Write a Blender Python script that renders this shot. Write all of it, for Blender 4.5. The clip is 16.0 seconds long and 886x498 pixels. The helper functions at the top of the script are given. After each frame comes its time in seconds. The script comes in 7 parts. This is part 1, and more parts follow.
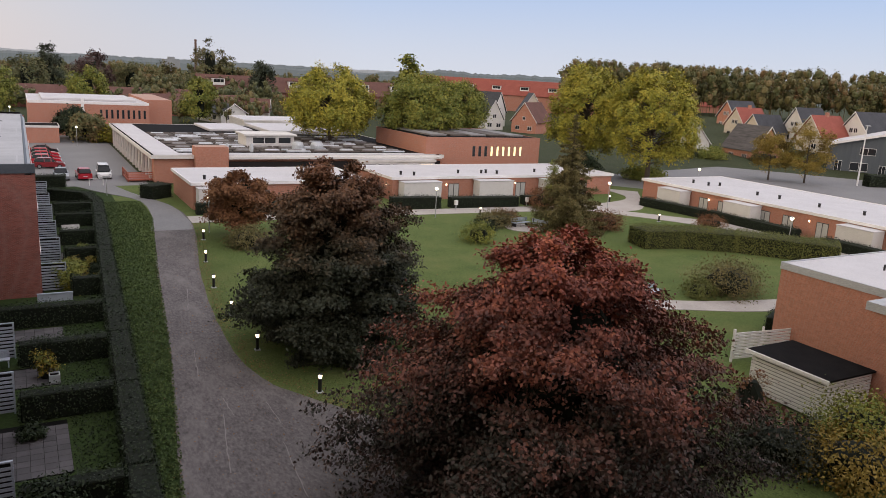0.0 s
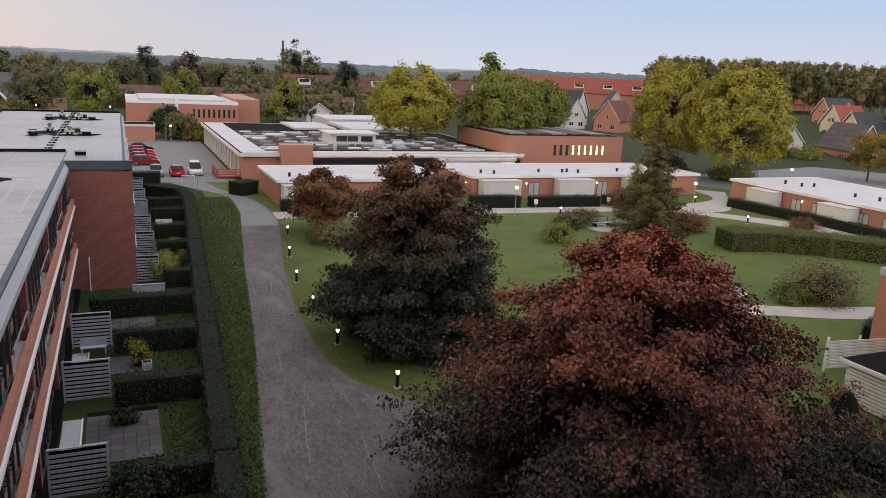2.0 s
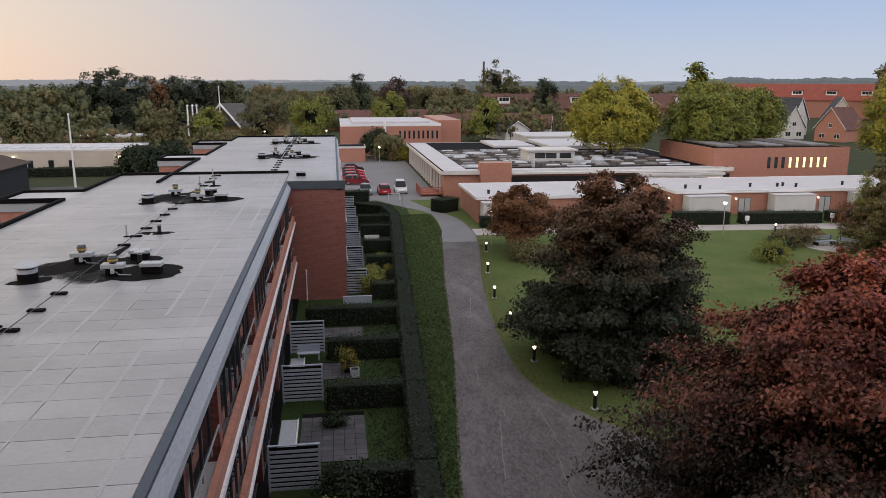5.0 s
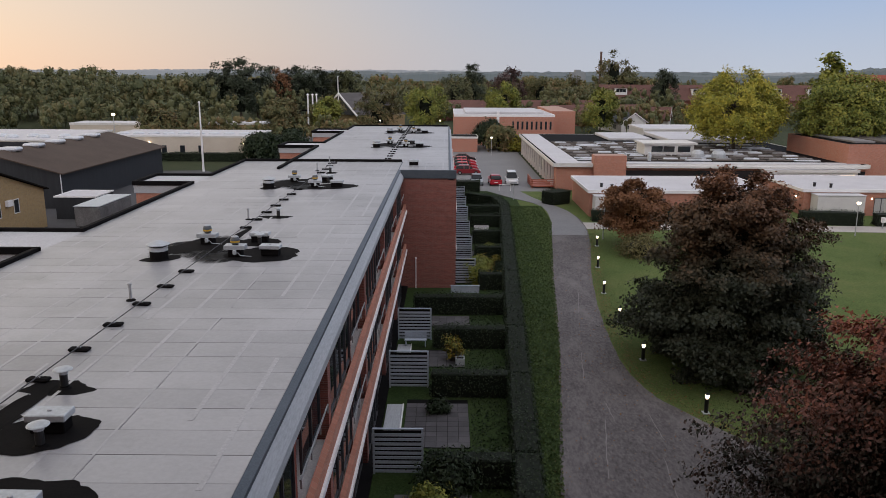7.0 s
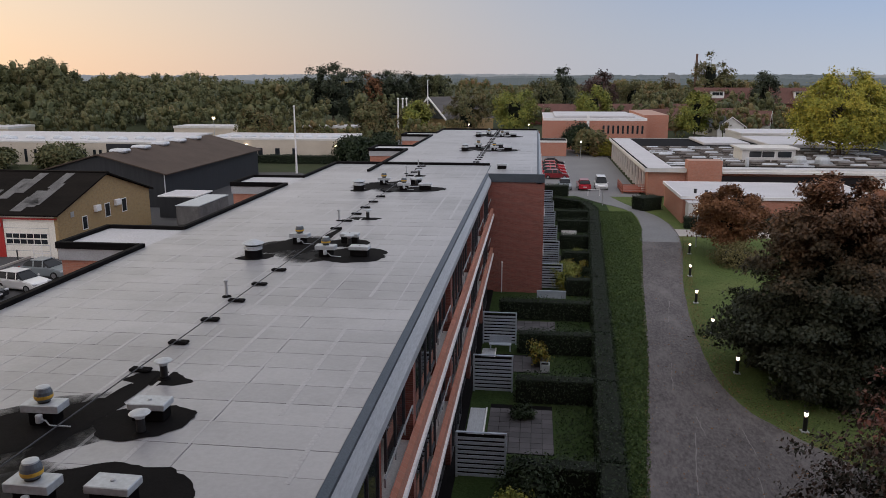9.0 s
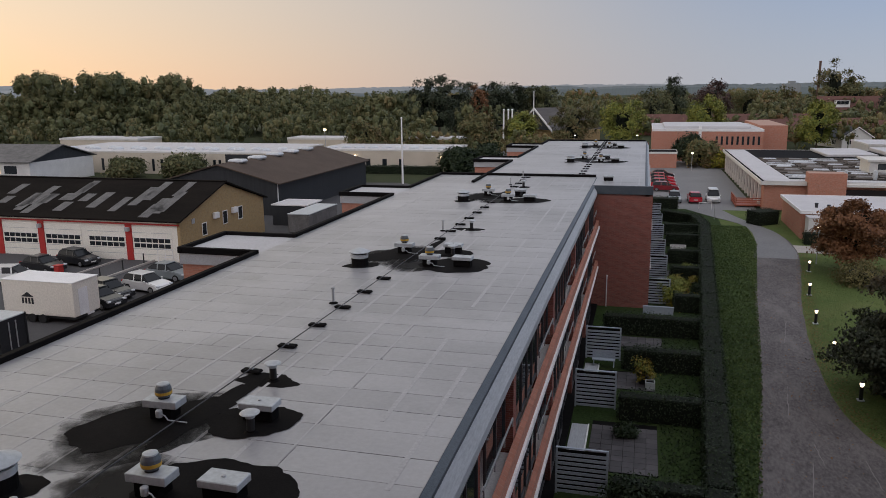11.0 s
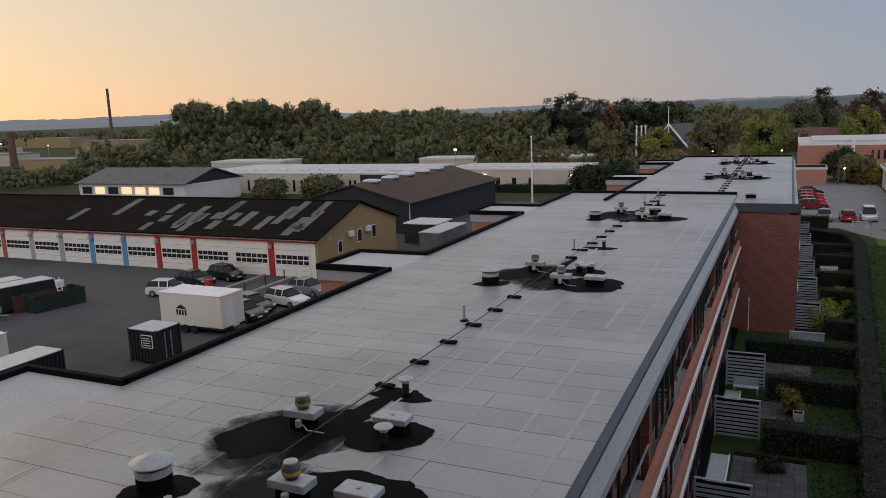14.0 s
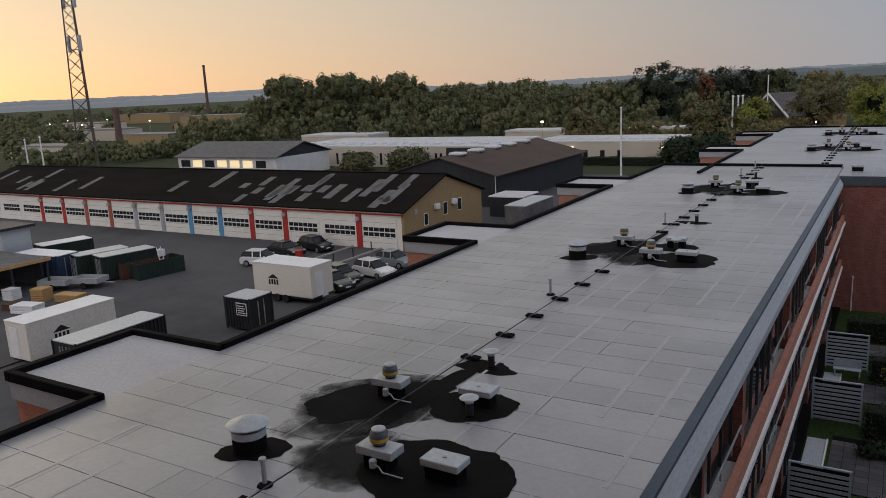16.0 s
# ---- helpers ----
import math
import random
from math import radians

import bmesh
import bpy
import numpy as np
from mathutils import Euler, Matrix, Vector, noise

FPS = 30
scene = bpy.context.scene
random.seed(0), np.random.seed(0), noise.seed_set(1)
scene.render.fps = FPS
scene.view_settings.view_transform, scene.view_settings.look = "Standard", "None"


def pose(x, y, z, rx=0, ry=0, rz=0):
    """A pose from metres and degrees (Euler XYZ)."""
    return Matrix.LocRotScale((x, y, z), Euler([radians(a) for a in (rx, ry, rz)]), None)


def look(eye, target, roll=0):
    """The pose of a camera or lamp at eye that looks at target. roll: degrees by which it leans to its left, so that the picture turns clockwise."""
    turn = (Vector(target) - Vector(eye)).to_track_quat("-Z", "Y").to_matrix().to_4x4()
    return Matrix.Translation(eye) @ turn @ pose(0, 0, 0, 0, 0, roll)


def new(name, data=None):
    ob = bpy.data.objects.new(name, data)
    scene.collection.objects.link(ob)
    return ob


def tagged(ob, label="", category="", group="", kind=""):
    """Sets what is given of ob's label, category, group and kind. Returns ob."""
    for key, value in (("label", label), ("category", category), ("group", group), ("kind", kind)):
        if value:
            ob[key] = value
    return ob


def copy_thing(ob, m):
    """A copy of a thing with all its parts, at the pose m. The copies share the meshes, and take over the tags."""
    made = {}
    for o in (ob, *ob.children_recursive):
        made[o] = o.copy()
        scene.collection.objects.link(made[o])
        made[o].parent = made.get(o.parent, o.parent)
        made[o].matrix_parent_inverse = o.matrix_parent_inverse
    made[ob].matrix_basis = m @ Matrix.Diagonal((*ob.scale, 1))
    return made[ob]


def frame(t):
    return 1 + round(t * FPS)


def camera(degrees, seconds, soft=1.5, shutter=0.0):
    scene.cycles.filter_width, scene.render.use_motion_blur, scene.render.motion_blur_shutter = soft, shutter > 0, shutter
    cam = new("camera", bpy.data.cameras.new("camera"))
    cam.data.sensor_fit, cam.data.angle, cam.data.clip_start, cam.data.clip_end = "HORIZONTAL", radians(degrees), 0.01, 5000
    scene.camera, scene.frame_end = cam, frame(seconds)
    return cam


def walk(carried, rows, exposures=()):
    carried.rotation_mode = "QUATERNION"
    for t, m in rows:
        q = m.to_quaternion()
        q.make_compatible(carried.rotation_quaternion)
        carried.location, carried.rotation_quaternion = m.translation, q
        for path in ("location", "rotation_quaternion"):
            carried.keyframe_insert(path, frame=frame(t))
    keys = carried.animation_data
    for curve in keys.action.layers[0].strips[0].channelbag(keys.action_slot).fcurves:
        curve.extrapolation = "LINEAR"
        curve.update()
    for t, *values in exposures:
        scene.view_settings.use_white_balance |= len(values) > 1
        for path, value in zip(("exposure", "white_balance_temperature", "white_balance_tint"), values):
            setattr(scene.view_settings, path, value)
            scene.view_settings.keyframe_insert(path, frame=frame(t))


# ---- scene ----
cam = camera(60.68, 16.0, soft=0.85)

PATH = [
    (0.0, pose(0.002, -0.003, 16.001, 77.115, -3.164, -28.721)),
    (0.5, pose(-0.005, -0.003, 15.989, 76.992, -3.019, -27.333)),
    (1.0, pose(-0.008, 0.021, 15.996, 76.868, -2.899, -25.709)),
    (1.5, pose(0.005, 0.046, 15.986, 76.778, -2.796, -24.216)),
    (2.0, pose(0.012, 0.056, 15.962, 76.720, -2.730, -22.715)),
    (2.5, pose(0.001, 0.070, 15.955, 76.754, -2.695, -21.232)),
    (3.0, pose(0.004, 0.085, 15.957, 76.791, -2.647, -19.961)),
    (3.5, pose(-0.010, 0.093, 15.955, 76.909, -2.476, -18.202)),
    (4.0, pose(-0.030, 0.068, 15.949, 77.305, -1.750, -15.315)),
    (4.5, pose(-0.015, 0.100, 15.952, 77.542, -0.928, -12.254)),
    (5.0, pose(-0.022, 0.151, 15.950, 77.614, -0.105, -8.109)),
    (7.5, pose(-0.056, 0.198, 15.944, 76.829, -0.391, 1.816)),
    (8.0, pose(-0.090, 0.211, 15.939, 76.906, -0.293, 3.582)),
    (8.5, pose(-0.101, 0.219, 15.939, 77.121, -0.193, 5.074)),
    (9.0, pose(-0.092, 0.245, 15.923, 77.167, 0.048, 6.919)),
    (11.5, pose(-0.110, 0.254, 15.932, 78.493, 0.841, 16.522)),
    (12.0, pose(-0.134, 0.270, 15.928, 79.116, 1.172, 18.136)),
    (12.5, pose(-0.149, 0.262, 15.925, 79.841, 1.538, 19.647)),
    (13.0, pose(-0.167, 0.282, 15.923, 80.399, 1.864, 21.179)),
    (13.5, pose(-0.183, 0.269, 15.908, 80.330, 2.027, 22.732)),
    (14.0, pose(-0.205, 0.270, 15.907, 79.681, 2.037, 24.359)),
    (14.5, pose(-0.221, 0.290, 15.887, 78.846, 2.168, 25.944)),
    (15.0, pose(-0.231, 0.305, 15.875, 78.220, 2.521, 27.556)),
    (15.5, pose(-0.250, 0.291, 15.874, 77.877, 2.789, 29.015)),
    (16.0, pose(-0.273, 0.295, 15.881, 77.924, 2.743, 30.762)),
]
EXPOSURES = [(0.0, 0.49, 7050, 17), (3.0, 0.46, 6900, 16), (5.0, 0.28, 6750, 15), (9.0, 0.06, 6600, 14), (12.5, -0.21, 6550, 13), (16.0, -0.39, 6500, 12)]
walk(cam, PATH, EXPOSURES)

# ---- daylight: clear dawn sky, warm glow low in the west wood's direction ----
GLOW = radians(70)          # bearing of the glow, counted from +y towards -x
world = bpy.data.worlds.new("world")
scene.world = world
world.use_nodes = True
wn, wl = world.node_tree.nodes, world.node_tree.links


def wmath(op, a, b=None, clamp=False):
    k = wn.new("ShaderNodeMath")
    k.operation, k.use_clamp = op, clamp
    for i, v in enumerate((a, b)):
        if isinstance(v, (int, float)):
            k.inputs[i].default_value = v
        elif v is not None:
            wl.new(v, k.inputs[i])
    return k.outputs[0]


def wmix(fac, a, b, mode="MIX"):
    k = wn.new("ShaderNodeMix")
    k.data_type, k.blend_type = "RGBA", mode
    for i, v in ((0, fac), (6, a), (7, b)):
        if isinstance(v, tuple):
            k.inputs[i].default_value = (*v, 1)
        elif isinstance(v, (int, float)):
            k.inputs[i].default_value = v
        else:
            wl.new(v, k.inputs[i])
    return k.outputs[2]


sky = wn.new("ShaderNodeTexSky")
sky.sky_type = "NISHITA"
sky.sun_disc = False
sky.sun_elevation = radians(4.0)
sky.sun_rotation = -GLOW
sky.dust_density, sky.ozone_density = 1.0, 2.0
wt = wn.new("ShaderNodeTexCoord")
ws = wn.new("ShaderNodeSeparateXYZ")
wl.new(wt.outputs["Generated"], ws.inputs[0])
up = wmath("MAXIMUM", ws.outputs[2], 0.0)
toward = wmath("ADD", wmath("MULTIPLY", ws.outputs[0], -math.sin(GLOW)), wmath("MULTIPLY", ws.outputs[1], math.cos(GLOW)))
glow = wmath("POWER", wmath("MULTIPLY", wmath("SUBTRACT", toward, 0.15, True), 1.18, True), 2.0)
rise = wmath("MULTIPLY", up, 8.0, True)
cool = wmix(rise, (0.43, 0.50, 0.59), (0.26, 0.38, 0.60))
cool = wmix(wmath("MULTIPLY", wmath("SUBTRACT", up, 0.12, True), 1.8, True), cool, (0.82, 0.88, 1.0))
low = wmath("POWER", wmath("SUBTRACT", 1.0, wmath("MULTIPLY", up, 3.2, True), True), 1.6)
warm = wmix(low, (0.88, 0.84, 0.66), (1.16, 0.74, 0.40))
back = wmath("MULTIPLY", wmath("ADD", wmath("MULTIPLY", ws.outputs[1], -0.7), 0.1), 1.0, True)
haze = wmath("MULTIPLY", wmath("ADD", toward, 0.05, True), 1.7, True)
cool = wmix(wmath("MULTIPLY", haze, 0.9), cool, (0.38, 0.395, 0.43))
cool = wmix(back, cool, (1.40, 1.32, 1.34))
dawn = wmix(glow, cool, warm)
dawn = wmix(1.0, dawn, wmix(1.0, sky.outputs[0], (0.02, 0.02, 0.02), "MULTIPLY"), "ADD")
wn["Background"].inputs["Strength"].default_value = 1.0
wl.new(dawn, wn["Background"].inputs["Color"])
sun = new("sun", bpy.data.lights.new("sun", "SUN"))
sun.data.energy, sun.data.angle, sun.data.color = 0.4, radians(30), (1.0, 0.80, 0.60)
sun.matrix_world = look((-94, 34, 14), (0, 0, 0))

# ---- small builders ----
rnd = random.Random(7)
rng = np.random.default_rng(11)


def node_mat(name, rough=0.8, metal=0.0, spec=0.3):
    m = bpy.data.materials.new(name)
    m.use_nodes = True
    b = m.node_tree.nodes["Principled BSDF"]
    b.inputs["Roughness"].default_value = rough
    b.inputs["Metallic"].default_value = metal
    b.inputs["Specular IOR Level"].default_value = spec
    return m, m.node_tree.nodes, m.node_tree.links, b


def coords(n, l, scale=(1, 1, 1)):
    tc, mp = n.new("ShaderNodeTexCoord"), n.new("ShaderNodeMapping")
    mp.inputs["Scale"].default_value = scale
    l.new(tc.outputs["Object"], mp.inputs["Vector"])
    return mp.outputs["Vector"]


def noise_fac(n, l, vec, scale, detail=4.0, rough=0.6):
    t = n.new("ShaderNodeTexNoise")
    t.inputs["Scale"].default_value = scale
    t.inputs["Detail"].default_value = detail
    t.inputs["Roughness"].default_value = rough
    if vec is not None:
        l.new(vec, t.inputs["Vector"])
    return t.outputs["Fac"]


def ramp(n, l, fac, stops):
    r = n.new("ShaderNodeValToRGB")
    e = r.color_ramp.elements
    while len(e) < len(stops):
        e.new(0.5)
    for k, (p, c) in zip(e, stops):
        k.position = p
        k.color = (*c, 1)
    l.new(fac, r.inputs["Fac"])
    return r.outputs["Color"]


def mixc(n, l, fac, a, b, mode="MIX"):
    m = n.new("ShaderNodeMix")
    m.data_type, m.blend_type = "RGBA", mode
    for k, v in ((0, fac), (6, a), (7, b)):
        if isinstance(v, (int, float)):
            m.inputs[k].default_value = v
        elif isinstance(v, tuple):
            m.inputs[k].default_value = (*v, 1)
        else:
            l.new(v, m.inputs[k])
    return m.outputs[2]


def bump(n, l, b, fac, strength, dist=0.01):
    u = n.new("ShaderNodeBump")
    u.inputs["Strength"].default_value = strength
    u.inputs["Distance"].default_value = dist
    l.new(fac, u.inputs["Height"])
    l.new(u.outputs["Normal"], b.inputs["Normal"])


def worn(name, c1, c2, scale=1.5, fine=30.0, rough=0.8, metal=0.0, stain=None, strength=0.3, stretch=(1, 1, 1), spec=0.3, grain=0.35):
    """Two colours mixed by a broad noise, speckled by a fine one, with relief."""
    m, n, l, b = node_mat(name, rough, metal, spec)
    v = coords(n, l, stretch)
    a = noise_fac(n, l, v, scale)
    f = noise_fac(n, l, v, fine, 3.0)
    col = ramp(n, l, a, [(0.3, c1), (0.7, c2)])
    col = mixc(n, l, grain, col, ramp(n, l, f, [(0.3, tuple(0.7 * x for x in c1)), (0.7, tuple(min(1, 1.25 * x) for x in c2))]))
    if stain:
        s = noise_fac(n, l, v, scale * 0.35, 5.0, 0.7)
        w = ramp(n, l, s, [(0.52, (0, 0, 0)), (0.7, (1, 1, 1))])
        col = mixc(n, l, w, col, stain)
    l.new(col, b.inputs["Base Color"])
    bump(n, l, b, f, strength)
    return m


def per_piece(name, c1, c2, rough=0.8, fine=25.0, metal=0.0, island=False):
    """Each piece takes its own tone between two colours."""
    m, n, l, b = node_mat(name, rough, metal)
    if island:
        g = n.new("ShaderNodeNewGeometry")
        r = g.outputs["Random Per Island"]
    else:
        r = n.new("ShaderNodeObjectInfo").outputs["Random"]
    v = n.new("ShaderNodeNewGeometry").outputs["Position"]
    f = noise_fac(n, l, v, fine, 4.0)
    big = noise_fac(n, l, v, 0.35, 6.0, 0.7)
    col = ramp(n, l, r, [(0.0, c1), (1.0, c2)])
    col = mixc(n, l, 0.5, col, ramp(n, l, big, [(0.3, c1), (0.7, c2)]))
    col = mixc(n, l, 0.2, col, ramp(n, l, f, [(0.3, tuple(0.6 * x for x in c1)), (0.7, c2)]))
    smudge = ramp(n, l, noise_fac(n, l, v, 0.13, 7.0, 0.68), [(0.36, tuple(0.62 * x for x in (1, 1, 1))), (0.55, (1, 1, 1))])
    col = mixc(n, l, 0.8, col, smudge, "MULTIPLY")
    l.new(col, b.inputs["Base Color"])
    bump(n, l, b, f, 0.25)
    return m


def brick_mat(name, c1, c2, mortar):
    m, n, l, b = node_mat(name, 0.85)
    tc = n.new("ShaderNodeTexCoord")
    s = n.new("ShaderNodeSeparateXYZ")
    l.new(tc.outputs["Object"], s.inputs[0])
    a = n.new("ShaderNodeMath")
    l.new(s.outputs[0], a.inputs[0])
    l.new(s.outputs[1], a.inputs[1])
    c = n.new("ShaderNodeCombineXYZ")
    l.new(a.outputs[0], c.inputs[0])
    l.new(s.outputs[2], c.inputs[1])
    t = n.new("ShaderNodeTexBrick")
    t.inputs["Scale"].default_value = 1.0
    t.inputs["Brick Width"].default_value = 0.24
    t.inputs["Row Height"].default_value = 0.0667
    t.inputs["Mortar Size"].default_value = 0.006
    t.inputs["Color1"].default_value = (*c1, 1)
    t.inputs["Color2"].default_value = (*c2, 1)
    t.inputs["Mortar"].default_value = (*mortar, 1)
    l.new(c.outputs[0], t.inputs["Vector"])
    big = noise_fac(n, l, tc.outputs["Object"], 0.6, 5.0)
    col = mixc(n, l, 0.55, t.outputs["Color"], ramp(n, l, big, [(0.25, tuple(0.55 * x for x in c1)), (0.5, c1), (0.75, tuple(1.25 * x for x in c2))]), "MULTIPLY")
    col = mixc(n, l, 0.45, t.outputs["Color"], col)
    patch = noise_fac(n, l, c.outputs[0], 3.5, 2.0)
    col = mixc(n, l, 0.25, col, ramp(n, l, patch, [(0.35, tuple(0.5 * x for x in c1)), (0.65, tuple(1.2 * x for x in c2))]))
    l.new(col, b.inputs["Base Color"])
    bump(n, l, b, t.outputs["Fac"], -0.4)
    return m


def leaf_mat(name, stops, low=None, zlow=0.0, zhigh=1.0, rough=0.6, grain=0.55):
    """Leaves of many tones; low: greener, darker tones for the lower crown, with its shade put into them."""
    m, n, l, b = node_mat(name, rough, 0.0, 0.25)
    g = n.new("ShaderNodeNewGeometry")
    step = 1.0 / (len(stops) - 1)
    v = coords(n, l)
    big = noise_fac(n, l, v, grain, 3.0)
    ad = n.new("ShaderNodeMath")
    ad.operation = "MULTIPLY_ADD"
    l.new(big, ad.inputs[0])
    ad.inputs[1].default_value = 1.1
    hf = n.new("ShaderNodeMath")
    hf.operation = "MULTIPLY_ADD"
    l.new(g.outputs["Random Per Island"], hf.inputs[0])
    hf.inputs[1].default_value, hf.inputs[2].default_value = 0.6, -0.35
    l.new(hf.outputs[0], ad.inputs[2])
    col = ramp(n, l, ad.outputs[0], [(i * step, c) for i, c in enumerate(stops)])
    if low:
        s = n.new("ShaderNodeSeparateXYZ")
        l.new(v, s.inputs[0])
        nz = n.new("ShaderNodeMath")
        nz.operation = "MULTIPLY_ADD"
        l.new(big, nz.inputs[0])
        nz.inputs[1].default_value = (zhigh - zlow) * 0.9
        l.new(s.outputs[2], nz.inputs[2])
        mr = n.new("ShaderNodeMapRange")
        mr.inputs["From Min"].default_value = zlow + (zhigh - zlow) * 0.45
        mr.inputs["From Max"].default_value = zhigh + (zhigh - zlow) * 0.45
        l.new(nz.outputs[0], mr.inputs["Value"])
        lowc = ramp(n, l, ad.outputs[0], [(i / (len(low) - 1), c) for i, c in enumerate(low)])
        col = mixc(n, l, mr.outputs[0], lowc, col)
    l.new(col, b.inputs["Base Color"])
    b.inputs["Subsurface Weight"].default_value = 0.0
    return m


def flat_mat(name, c, rough=0.6, metal=0.0, spec=0.4):
    m, n, l, b = node_mat(name, rough, metal, spec)
    v = coords(n, l)
    f = noise_fac(n, l, v, 6.0, 5.0)
    l.new(ramp(n, l, f, [(0.3, tuple(0.82 * x for x in c)), (0.7, tuple(min(1, 1.1 * x) for x in c))]), b.inputs["Base Color"])
    return m


def glow_mat(name, c, power):
    m, n, l, b = node_mat(name, 0.4)
    b.inputs["Base Color"].default_value = (*c, 1)
    b.inputs["Emission Color"].default_value = (*c, 1)
    b.inputs["Emission Strength"].default_value = power
    return m


def part(name, bm, material, parent=None, label=""):
    me = bpy.data.meshes.new(name)
    bm.to_mesh(me)
    bm.free()
    me.materials.append(material)
    ob = new(name, me)
    ob.parent = parent
    return tagged(ob, label)


def thing(name, m, label, category, group="", kind=""):
    ob = new(name)
    ob.matrix_world = m
    return tagged(ob, label, category, group, kind)


def solo(name, bm, material, label, category="", group="", kind="", m=None):
    ob = part(name, bm, material)
    if m is not None:
        ob.matrix_world = m
    return tagged(ob, label, category, group, kind)


def bx(bm, x0, y0, z0, x1, y1, z1, bevel=0.0):
    """Adds a box between two corners."""
    v = [bm.verts.new(p) for p in ((x0, y0, z0), (x1, y0, z0), (x1, y1, z0), (x0, y1, z0), (x0, y0, z1), (x1, y0, z1), (x1, y1, z1), (x0, y1, z1))]
    f = [bm.faces.new([v[i] for i in q]) for q in ((3, 2, 1, 0), (4, 5, 6, 7), (0, 1, 5, 4), (1, 2, 6, 5), (2, 3, 7, 6), (3, 0, 4, 7))]
    if bevel:
        bmesh.ops.bevel(bm, geom=list({e for q in f for e in q.edges}), offset=bevel, segments=1, affect="EDGES")
    return bm


def box(x0, y0, z0, x1, y1, z1, bevel=0.0):
    return bx(bmesh.new(), x0, y0, z0, x1, y1, z1, bevel)


def prism(bm, outline, z0, z1):
    """Adds an upright prism over a counter-clockwise outline."""
    a = [bm.verts.new((x, y, z0)) for x, y in outline]
    b = [bm.verts.new((x, y, z1)) for x, y in outline]
    bm.faces.new(b)
    bm.faces.new(a[::-1])
    for i in range(len(a)):
        j = (i + 1) % len(a)
        bm.faces.new((a[i], a[j], b[j], b[i]))
    return bm


def section(bm, pts, axis, a, c):
    """Adds a bar of the given cross-section between two places of an axis. axis 'x': pts are (y, z); axis 'y': pts are (x, z)."""
    put = (lambda p, s: (s, p[0], p[1])) if axis == "x" else (lambda p, s: (p[0], s, p[1]))
    u = [bm.verts.new(put(p, a)) for p in pts]
    w = [bm.verts.new(put(p, c)) for p in pts]
    bm.faces.new(u)
    bm.faces.new(w[::-1])
    for i in range(len(u)):
        j = (i + 1) % len(u)
        bm.faces.new((u[j], u[i], w[i], w[j]))
    bmesh.ops.recalc_face_normals(bm, faces=bm.faces)
    return bm


def tube(bm, path, radii, sides=8, cap=True):
    """Adds a round bar along a path of points."""
    rings = []
    for i, p in enumerate(path):
        p = Vector(p)
        d = (Vector(path[min(i + 1, len(path) - 1)]) - Vector(path[max(i - 1, 0)])).normalized()
        u = d.orthogonal().normalized() if abs(d.z) < 0.99 else Vector((1, 0, 0))
        w = d.cross(u)
        r = radii[i] if isinstance(radii, (list, tuple)) else radii
        rings.append([bm.verts.new(p + r * (math.cos(k * math.tau / sides) * u + math.sin(k * math.tau / sides) * w)) for k in range(sides)])
    for a, b in zip(rings, rings[1:]):
        for k in range(sides):
            j = (k + 1) % sides
            bm.faces.new((a[k], a[j], b[j], b[k]))
    if cap:
        bm.faces.new(rings[0][::-1])
        bm.faces.new(rings[-1])
    return bm


def lathe(bm, profile, sides=16, cx=0.0, cy=0.0):
    """Adds a turned body from (radius, height) pairs, bottom to top."""
    rings = [[bm.verts.new((cx + r * math.cos(k * math.tau / sides), cy + r * math.sin(k * math.tau / sides), z)) for k in range(sides)] for r, z in profile]
    for a, b in zip(rings, rings[1:]):
        for k in range(sides):
            j = (k + 1) % sides
            bm.faces.new((a[k], a[j], b[j], b[k]))
    bm.faces.new(rings[0][::-1])
    bm.faces.new(rings[-1])
    return bm


def cards_mesh(name, c, nrm, size, aspect=0.6):
    """One mesh of many small folded leaves: centres, normals, lengths."""
    k = len(c)
    nrm = nrm / (np.linalg.norm(nrm, axis=1, keepdims=True) + 1e-9)
    a = rng.normal(size=(k, 3))
    u = np.cross(nrm, a)
    u /= np.linalg.norm(u, axis=1, keepdims=True) + 1e-9
    w = np.cross(nrm, u)
    s = size[:, None]
    tip, tail = c + u * s * 0.5, c - u * s * 0.5
    l, r = c + w * s * aspect * 0.5 + nrm * s * 0.12, c - w * s * aspect * 0.5 + nrm * s * 0.12
    co = np.stack([tail, r, tip, l], 1).reshape(-1, 3)
    me = bpy.data.meshes.new(name)
    me.vertices.add(4 * k)
    me.vertices.foreach_set("co", co.astype(np.float32).ravel())
    me.loops.add(4 * k)
    me.loops.foreach_set("vertex_index", np.arange(4 * k, dtype=np.int32))
    me.polygons.add(k)
    me.polygons.foreach_set("loop_start", np.arange(0, 4 * k, 4, dtype=np.int32))
    me.update(calc_edges=True)
    me.validate()
    return me


# ---- materials ----
brick_dark = brick_mat("brick_dark", (0.35, 0.125, 0.095), (0.21, 0.075, 0.06), (0.36, 0.27, 0.235))
brick_warm = brick_mat("brick_warm", (0.53, 0.25, 0.175), (0.43, 0.19, 0.13), (0.46, 0.35, 0.29))
brick_yellow = brick_mat("brick_yellow", (0.42, 0.30, 0.15), (0.36, 0.25, 0.12), (0.36, 0.30, 0.2))
felt = per_piece("roof_felt", (0.275, 0.272, 0.283), (0.405, 0.402, 0.413), 0.34, 8.0)
felt.node_tree.nodes["Principled BSDF"].inputs["Specular IOR Level"].default_value = 1.0
felt_bed = worn("roof_felt_joint", (0.12, 0.118, 0.12), (0.20, 0.195, 0.20), 0.6, 12.0, 0.7)


